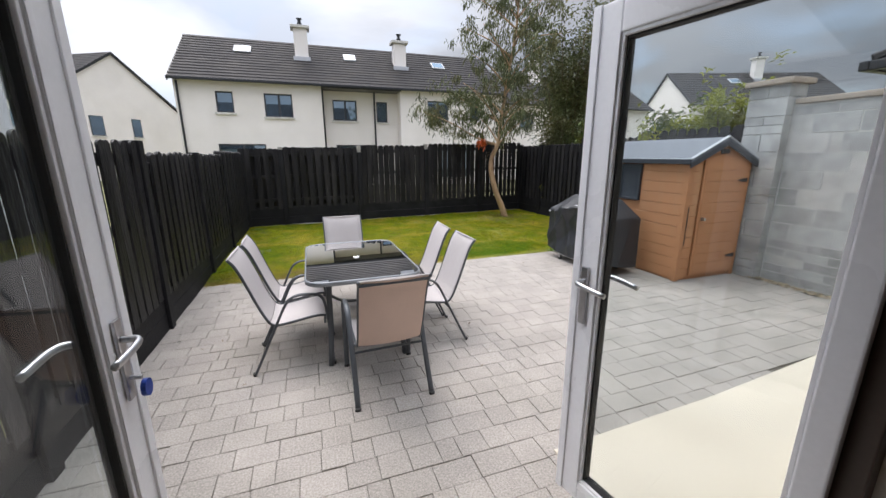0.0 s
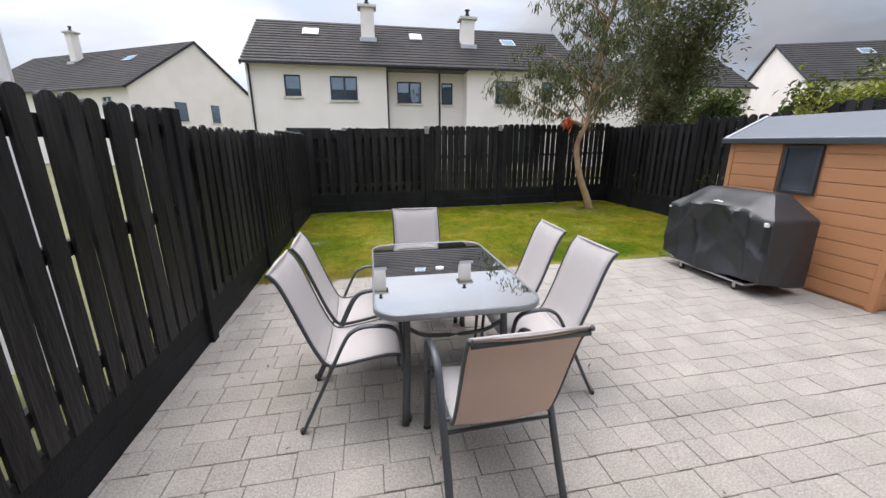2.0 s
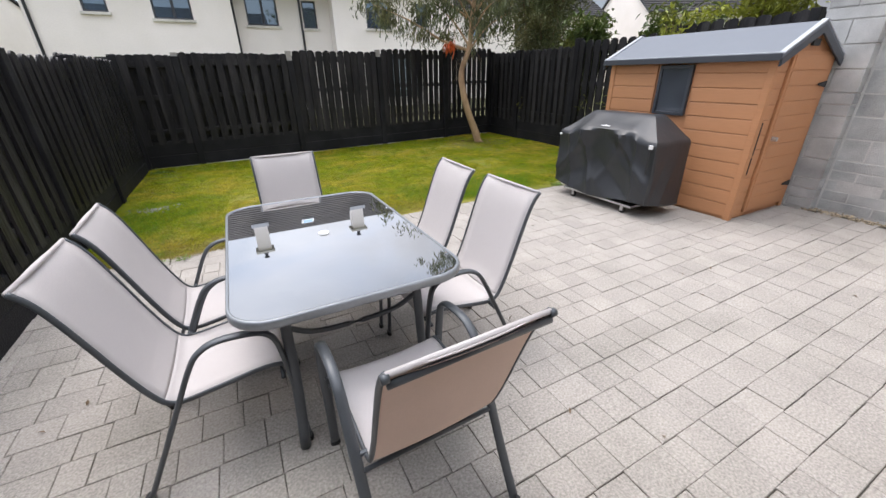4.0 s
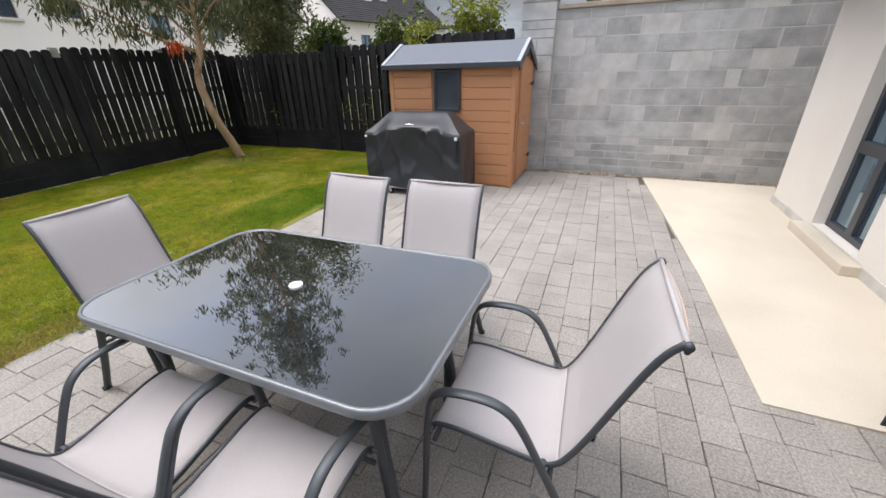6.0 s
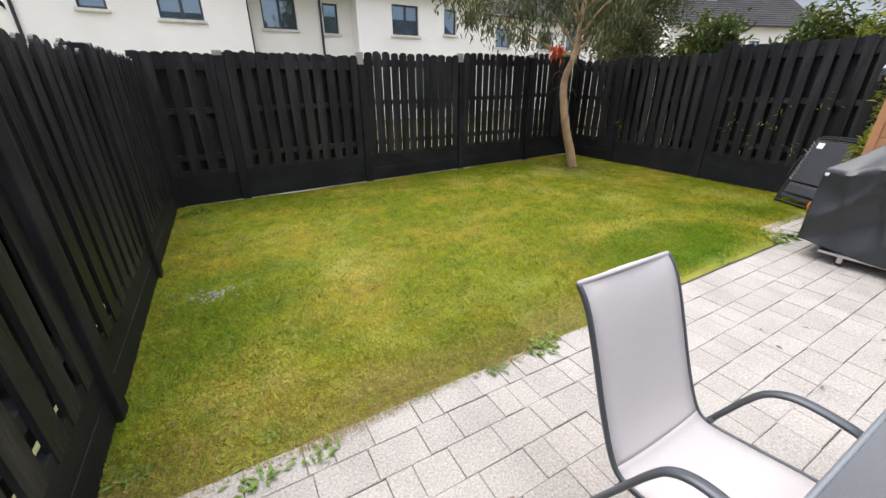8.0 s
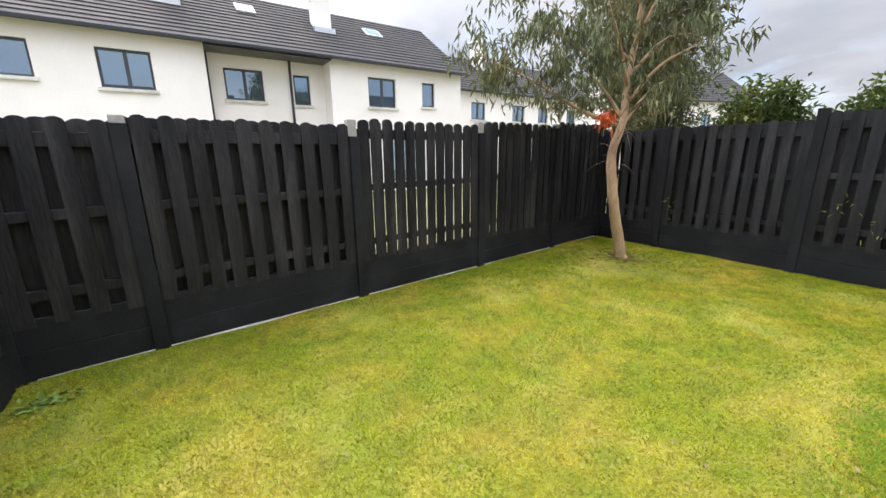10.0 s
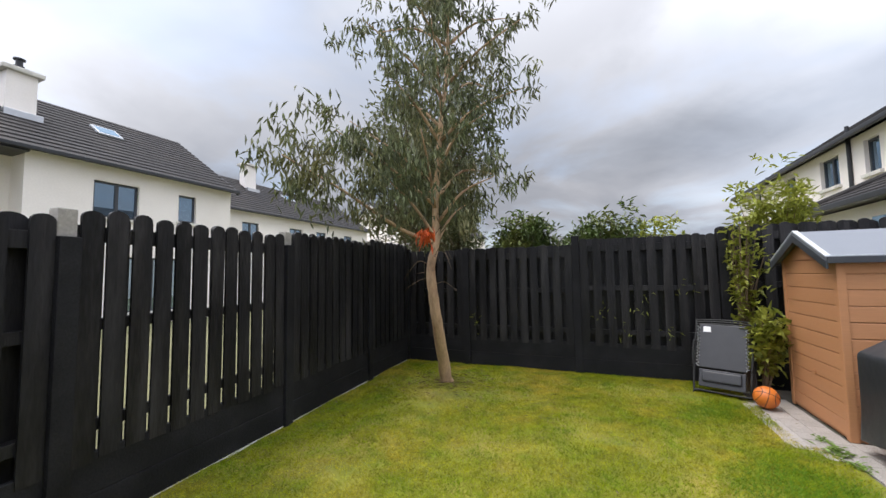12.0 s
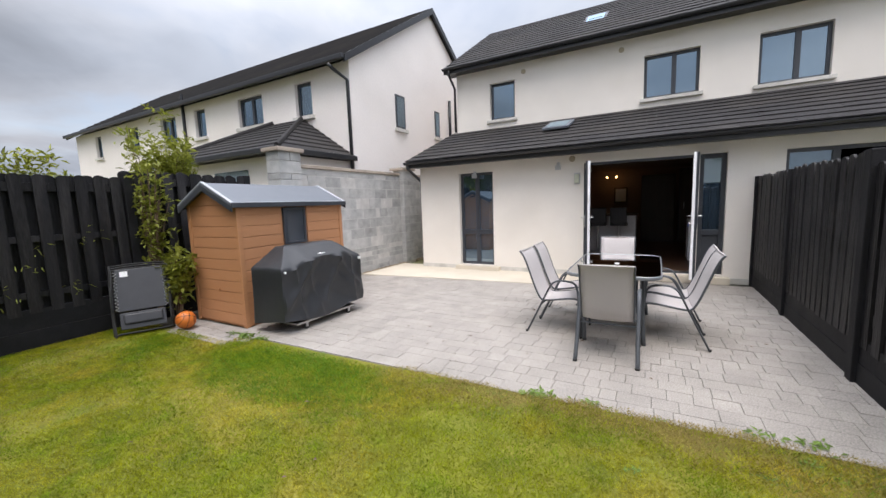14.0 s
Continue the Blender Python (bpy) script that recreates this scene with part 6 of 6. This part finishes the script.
for i in range(4):
    d = part("door", box(-1.38 + 0.72 * i, -0.68 + 0.72 * i, 0.601, 0.62, 0.1, 2.18, 0.004), M["kitchen"], cab)
    part("handle", box(-0.78 + 0.72 * i, -0.765 + 0.72 * i, 0.621, 0.645, 1.0, 1.2, 0.003), M["steel"], d)
pic = base("wall_picture", pose(1.39, -5.45, 1.61), "small pale framed picture on the kitchen wall", "picture")
part("frame", box(-0.2, 0.2, -0.04, 0.0, -0.25, 0.25, 0.005), M["kitchen"], pic)
part("sheet", box(-0.16, 0.16, 0.001, 0.006, -0.21, 0.21), M["upvc"], pic)
for i, x in enumerate((1.5, 1.78)):
    pl = base("pendant_lamp", pose(x, -5.1, 2.2), "small glass pendant lamp with a lit warm bulb", "lamp", "pendant lamps over the island")
    bm = bmesh.new()
    tube(bm, [(0, 0, 0.06), (0, 0, 0.22)], 0.004, n=5)
    part("cable", bm, M["rubber"], pl)
    bm = bmesh.new()
    bmesh.ops.create_uvsphere(bm, u_segments=12, v_segments=8, radius=0.03)
    part("bulb", bm, M["bulb"], pl, "glowing warm bulb", True)
    bm = bmesh.new()
    tube(bm, [(0, 0, 0.02), (0, 0, 0.07)], 0.03, n=10)
    part("socket", bm, M["brass"], pl)

# ---- fittings on the house wall ----
sec = base("security_light", pose(2.09, HY, 2.22), "small grey security floodlight with sensor", "outdoor light")
part("bracket", box(-0.03, 0.03, 0.0, 0.06, -0.03, 0.05, 0.008), M["steel"], sec)
bm = box(-0.055, 0.055, 0.05, 0.10, -0.10, -0.01, 0.012)
part("lamp_head", bm, M["steel"], sec, "tilted lamp head")
bm = bmesh.new()
tube(bm, smooth_path([(0.02, 0.02, 0.05), (0.03, 0.05, 0.10), (-0.05, 0.03, 0.12)], 4), 0.005, n=6)
part("cable", bm, M["whitebit"], sec)
sec2 = copy_thing(sec, pose(3.93, HY, 2.17, 0, 0, 10))
tagged(sec2, "small white camera light above the tall window")
for x, z, r in ((1.83, 2.32, 0.06),):
    v = base("wall_vent", pose(x, HY, z), "round beige wall vent", "vent")
    bm = bmesh.new()
    tube(bm, [(0, 0.0, 0), (0, 0.02, 0)], r, side=(1, 0, 0), n=20)
    part("cover", bm, M["brass"], v)
    for i in range(4):
        part("slat", box(-r * 0.7, r * 0.7, 0.0201, 0.026, -0.03 + 0.018 * i, -0.022 + 0.018 * i), M["brass"], v)
for x, z in ((3.45, 4.85), (1.15, 4.88), (-3.1, 4.9)):
    v = base("wall_vent", pose(x, UY, z), "round beige wall vent high on the house", "vent")
    bm = bmesh.new()
    tube(bm, [(0, 0.0, 0), (0, 0.02, 0)], 0.06, side=(1, 0, 0), n=20)
    part("cover", bm, M["brass"], v)
wl_ = base("wall_lantern", pose(1.735, HY, 1.93), "steel bulkhead wall light with frosted glass", "wall light")
part("back_plate", box(-0.055, 0.055, 0.0, 0.02, -0.11, 0.11, 0.006), M["steel"], wl_)
part("glass_body", box(-0.045, 0.045, 0.02, 0.075, -0.085, 0.085, 0.02), M["lamp_glass"], wl_, "frosted glass body")
part("rim", box(-0.052, 0.052, 0.02, 0.05, 0.086, 0.105, 0.004), M["steel"], wl_)
for x, y, z, sl in ((2.35, -0.55, 3.19, 19.0), (1.9, -2.95, 6.27, 33.0)):
    s_ = base("roof_window", pose(x, y, z + 0.03, -sl, 0, 0), "pale framed skylight in the tiled roof", "skylight")
    part("frame", box(-0.28, 0.28, -0.40, 0.40, -0.02, 0.03, 0.01), M["shed_roof"], s_)
    part("pane", box(-0.22, 0.22, -0.33, 0.33, 0.031, 0.036), M["win_dark"], s_)

# ---- weeds, lawn grass ----
wrng = random.Random(31)


def weed(x, y, r, n):
    e = base("weed", pose(x, y, 0.004), "low green weed at the paving edge", "weed", "weeds along the lawn edge")
    items = []
    for _ in range(n):
        a = wrng.uniform(0, 6.28)
        items.append((Vector((wrng.gauss(0, 0.6), wrng.gauss(0, 0.35), 0)) * r, Vector((math.cos(a), math.sin(a), wrng.uniform(0.05, 0.55))), r * wrng.uniform(0.35, 0.75), r * 0.22))
    leaf_mesh("leaves", items, M["weed"], e)
    return e


for x, y, r, n in ((0.75, 5.70, 0.08, 34), (1.15, 5.74, 0.10, 60), (1.05, 5.72, 0.06, 24), (-0.25, 5.64, 0.075, 26), (-0.5, 5.64, 0.08, 30), (0.3, 5.72, 0.04, 16), (-0.42, 5.85, 0.05, 14),
                   (4.70, 5.84, 0.12, 60), (4.45, 5.82, 0.09, 46), (-0.95, 5.9, 0.08, 26), (4.95, 5.82, 0.08, 36), (2.4, 5.80, 0.045, 18), (3.4, 5.84, 0.05, 18), (0.45, 6.35, 0.05, 14), (-0.2, 6.1, 0.05, 14), (-0.85, 9.85, 0.14, 60)):
    weed(x, y, r, n)

# bare stones showing in the lawn, fallen leaves, sprigs through the fence
vs, fs = [], []
for i in range(90):
    x, y = -0.62 + wrng.gauss(0, 0.14), 7.42 + wrng.gauss(0, 0.07)
    r = wrng.uniform(0.005, 0.014)
    k = len(vs)
    z = 0.012 + lawn_z(x, y)
    for dx, dy, dz in ((1, 0, 0), (0, 1, 0), (-1, 0, 0), (0, -1, 0), (0, 0, 0.7), (0, 0, -0.7)):
        vs.append((x + dx * r * wrng.uniform(0.7, 1.3), y + dy * r * wrng.uniform(0.7, 1.3), z + dz * r))
    fs += [(k + a, k + b, k + c) for a, b, c in ((0, 1, 4), (1, 2, 4), (2, 3, 4), (3, 0, 4), (1, 0, 5), (2, 1, 5), (3, 2, 5), (0, 3, 5))]
tagged(quads("stones", vs, fs, M["gravel_grey"]), "scatter of small grey stones in the lawn", "stones", kind="stuff")
items = []
for i in range(70):
    x, y = wrng.uniform(-1.0, 6.0), wrng.uniform(1.5, 10.0)
    on = y > edge_y(x) + 0.1
    items.append((Vector((x, y, (0.035 + lawn_z(x, y)) if on else 0.005)), Vector((wrng.gauss(0, 1), wrng.gauss(0, 1), 0.08)), wrng.uniform(0.025, 0.055), wrng.uniform(0.012, 0.022)))
for i in range(300):
    a, r = wrng.uniform(0, 6.28), abs(wrng.gauss(0, 0.55))
    x, y = 5.5 + math.cos(a) * r, 9.65 + math.sin(a) * r
    if y < bf_y(x) - 0.05 and x < RF_X - 0.05:
        items.append((Vector((x, y, 0.022 + lawn_z(x, y))), Vector((wrng.gauss(0, 1), wrng.gauss(0, 1), 0.05)), wrng.uniform(0.05, 0.10), wrng.uniform(0.012, 0.018)))
lf_ = leaf_mesh("fallen_leaves", items, M["twig"], None)
tagged(lf_, "dry brown leaves scattered over paving and lawn", "fallen leaves", kind="stuff")
for y, z, n in ((7.62, 0.95, 9), (7.3, 0.72, 8), (7.05, 1.05, 12), (6.75, 0.70, 8), (9.6, 0.75, 16), (6.55, 1.3, 9)):
    e = base("fence_sprig", pose(RF_X - 0.02, y, z), "pale sprig growing through the fence", "weed", "sprigs through the fence")
    items = [(Vector((0, wrng.gauss(0, 0.07), wrng.gauss(0, 0.08))), Vector((-1, wrng.gauss(0, 1.0), wrng.gauss(-0.2, 0.8))), wrng.uniform(0.05, 0.12), 0.013) for _ in range(n)]
    leaf_mesh("leaves", items, M["yellow_leaf"], e)
# pale cement line along the foot of the back fence
vs, fs = [], []
for i in range(80):
    x = LF_X + 0.1 + (RF_X - LF_X - 0.2) * i / 79
    w = -0.004 + 0.05 * noise.noise((x * 1.9, 4, 0))
    vs += [(x, bf_y(x) - 0.012, 0.020), (x, bf_y(x) - 0.013 - max(0.0, w), 0.016 + 0.012 * noise.noise((x * 5, 1, 0))), (x, bf_y(x) - 0.016 - max(0.0, w), -0.03)]
    if i:
        k = 3 * i
        fs += [(k - 3, k, k + 1, k - 2), (k - 2, k + 1, k + 2, k - 1)]
tagged(quads("trim_footing", vs, fs, M["mortar"]), "pale cement footing line along the back fence", "footing", kind="structure")


def blades(name, count, xr, yr, hgt, wid, m, keep, seed, label, bend=(0.5, 1.9)):
    g = np.random.default_rng(seed)
    x = g.uniform(*xr, count); y = g.uniform(*yr, count)
    ok = np.array([keep(a, b) for a, b in zip(x, y)])
    x, y = x[ok], y[ok]
    n = len(x)
    z = np.array([lawn_z(a, b) for a, b in zip(x, y)]) - 0.004
    a = g.uniform(0, 2 * np.pi, n); lean = g.uniform(*bend, n); az = g.uniform(0, 2 * np.pi, n)
    h = hgt * g.uniform(0.5, 1.3, n); w = wid * g.uniform(0.7, 1.3, n)
    v = np.empty((n, 3, 3))
    v[:, 0] = np.stack([x - np.cos(a) * w / 2, y - np.sin(a) * w / 2, z], 1)
    v[:, 1] = np.stack([x + np.cos(a) * w / 2, y + np.sin(a) * w / 2, z], 1)
    v[:, 2] = np.stack([x + np.cos(az) * lean * h, y + np.sin(az) * lean * h, z + h], 1)
    up = np.cross(v[:, 1] - v[:, 0], v[:, 2] - v[:, 0])[:, 2] < 0
    v[up] = v[up][:, (1, 0, 2)]
    me = bpy.data.meshes.new(name)
    me.vertices.add(3 * n); me.loops.add(3 * n); me.polygons.add(n)
    me.vertices.foreach_set("co", v.ravel())
    me.loops.foreach_set("vertex_index", np.arange(3 * n))
    me.polygons.foreach_set("loop_start", np.arange(0, 3 * n, 3)); me.polygons.foreach_set("loop_total", np.full(n, 3))
    me.update()
    me.materials.append(m)
    return tagged(new(name, me), label, "grass", kind="stuff")


def on_lawn(x, y):
    return edge_y(x) + 0.03 < y < bf_y(x) - 0.02 and not (x > 4.75 and y < 6.04)


def thin(x, y):
    if not on_lawn(x, y):
        return False
    bare = noise.noise((x * 1.1, y * 1.1, 7.0)) + 0.5 * noise.noise((x * 4.3, y * 4.3, 3.0))
    near_tree = math.hypot(x - 5.5, y - 9.7)
    edge = y - edge_y(x)
    p = 0.95 - max(0, bare) * 0.9 - max(0, 1 - near_tree / 1.1) * 0.6 - max(0, 1 - edge / 0.5) * 0.75
    return wrng.random() < p


def lush(x, y):
    if not on_lawn(x, y):
        return False
    s = 2.2 * max(0, 1 - math.hypot((x - 3.3) / 1.4, (y - 6.35) / 0.6)) + max(0, 1 - math.hypot(x + 0.7, (y - 7.0) / 1.6)) * 0.8 + max(0, 0.5 - math.hypot((x - 0.5) / 2, (y - 9.6) / 0.8))
    s += max(0, 1 - math.hypot((x - 5.4) / 0.7, (y - 6.5) / 0.5))
    return wrng.random() < 1.3 * s * s


blades("grass", 900000, (LF_X, RF_X), (5.6, 10.9), 0.021, 0.0050, M["blade"], thin, 1, "short yellow-green mown grass blades")
blades("grass_lush", 560000, (LF_X, RF_X), (5.6, 10.9), 0.028, 0.0052, M["blade_green"], lush, 2, "darker lush grass patches")


def fringe(x, y):
    """Ragged dry edge of the lawn along the paving, the fences and round the tree."""
    d = y - edge_y(x) - 0.05 * noise.noise((x * 4, 9, 0))
    s = max(0, 1 - abs(d - 0.03) / 0.09) if d > -0.06 else 0
    s = max(s, 0.75 * max(0, 1 - (d - 0.1) / 0.45) if d > 0.1 else 0)
    s *= min(1.0, max(0.0, (2.8 - x) / 0.9))
    s = max(s, 0.8 * max(0, 1 - math.hypot(x - 5.5, y - 9.7) / 0.9), 0.6 * max(0, 1 - (bf_y(x) - y) / 0.12))
    return s * (0.6 + 0.8 * noise.noise((x * 3, y * 3, 5))) > wrng.random() and not (x > 4.75 and y < 6.04) and y < bf_y(x) - 0.02


blades("grass_dry", 260000, (LF_X, RF_X), (5.5, 6.4), 0.016, 0.005, M["thatch"], fringe, 3, "dry straw-coloured grass along the lawn edge")
blades("grass_dry", 70000, (4.3, RF_X), (8.7, 10.9), 0.017, 0.006, M["thatch"], fringe, 4, "dry straw-coloured grass round the tree foot")

# ---- paving blocks ----
prng = random.Random(77)


def paver_mesh(l):
    """A block with worn, chamfered upper edges."""
    w, c = 0.1674, 0.003
    bm = bmesh.new()
    rings = []
    for dx, z in ((0, -0.05), (0, -0.003), (c, 0.0)):
        rings.append([bm.verts.new((sx * (l / 2 - dx), sy * (w / 2 - dx), z)) for sx, sy in ((-1, -1), (1, -1), (1, 1), (-1, 1))])
    for a, b in zip(rings, rings[1:]):
        for i in range(4):
            bm.faces.new((a[i], a[(i + 1) % 4], b[(i + 1) % 4], b[i]))
    bm.faces.new(rings[-1])
    me = bpy.data.meshes.new("paver")
    bm.to_mesh(me)
    bm.free()
    me.materials.append(M["paver"])
    return me


PAV = {l: paver_mesh(l - 0.0028) for l in (0.12, 0.175, 0.24)}
far_v, far_f = [], []
count = 0
PITCH = 0.1700
row = 0
y = 1.908 + 24 * PITCH
while y > 0.85:
    x = LF_X - 0.1 - prng.uniform(0, 0.2)
    while x < 6.1:
        l = prng.choice((0.12, 0.175, 0.175, 0.24, 0.24))
        xc = x + l / 2
        se = 1.70 + 0.05 * min(max(xc - 1.62, 0), 1.4) + 0.083 * max(0, min(xc, 6.14) - 3.0)
        in_slab = xc - l / 2 > 1.64 and y < se - 0.09
        if not in_slab and xc + l / 2 > LF_X and not (xc > 5.08 and 3.86 < y < 5.52) and (y < 5.68 or xc > 4.55):
            z = prng.uniform(-0.0025, 0.002)
            yy = y + prng.uniform(-0.002, 0.002) + 0.028 * xc * 0.5
            near = -1.0 < xc < 2.2 and 1.3 < y < 3.3 or -0.9 < xc < 1.0 and y > 4.9
            if near and count < 300:
                share("paver", PAV[l], patio, pose(xc, yy, z, prng.uniform(-0.5, 0.5), prng.uniform(-0.4, 0.4), prng.uniform(-0.5, 0.5)))
                count += 1
            else:
                k = len(far_v)
                hl, hw_, c = (l - 0.0028) / 2, 0.0837, 0.003
                for dx, zz in ((0, -0.05), (0, -0.003), (c, 0.0)):
                    far_v += [(xc + sx * (hl - dx), yy + sy * (hw_ - dx), zz + z) for sx, sy in ((-1, -1), (1, -1), (1, 1), (-1, 1))]
                for r in (0, 4):
                    far_f += [(k + r + i, k + r + (i + 1) % 4, k + r + 4 + (i + 1) % 4, k + r + 4 + i) for i in range(4)]
                far_f.append((k + 8, k + 9, k + 10, k + 11))
        x += l
    y -= PITCH
    row += 1
rest = quads("paving_rest", far_v, far_f, M["paver_far"], patio, "further paving blocks")
tagged(rest, kind="stuff")
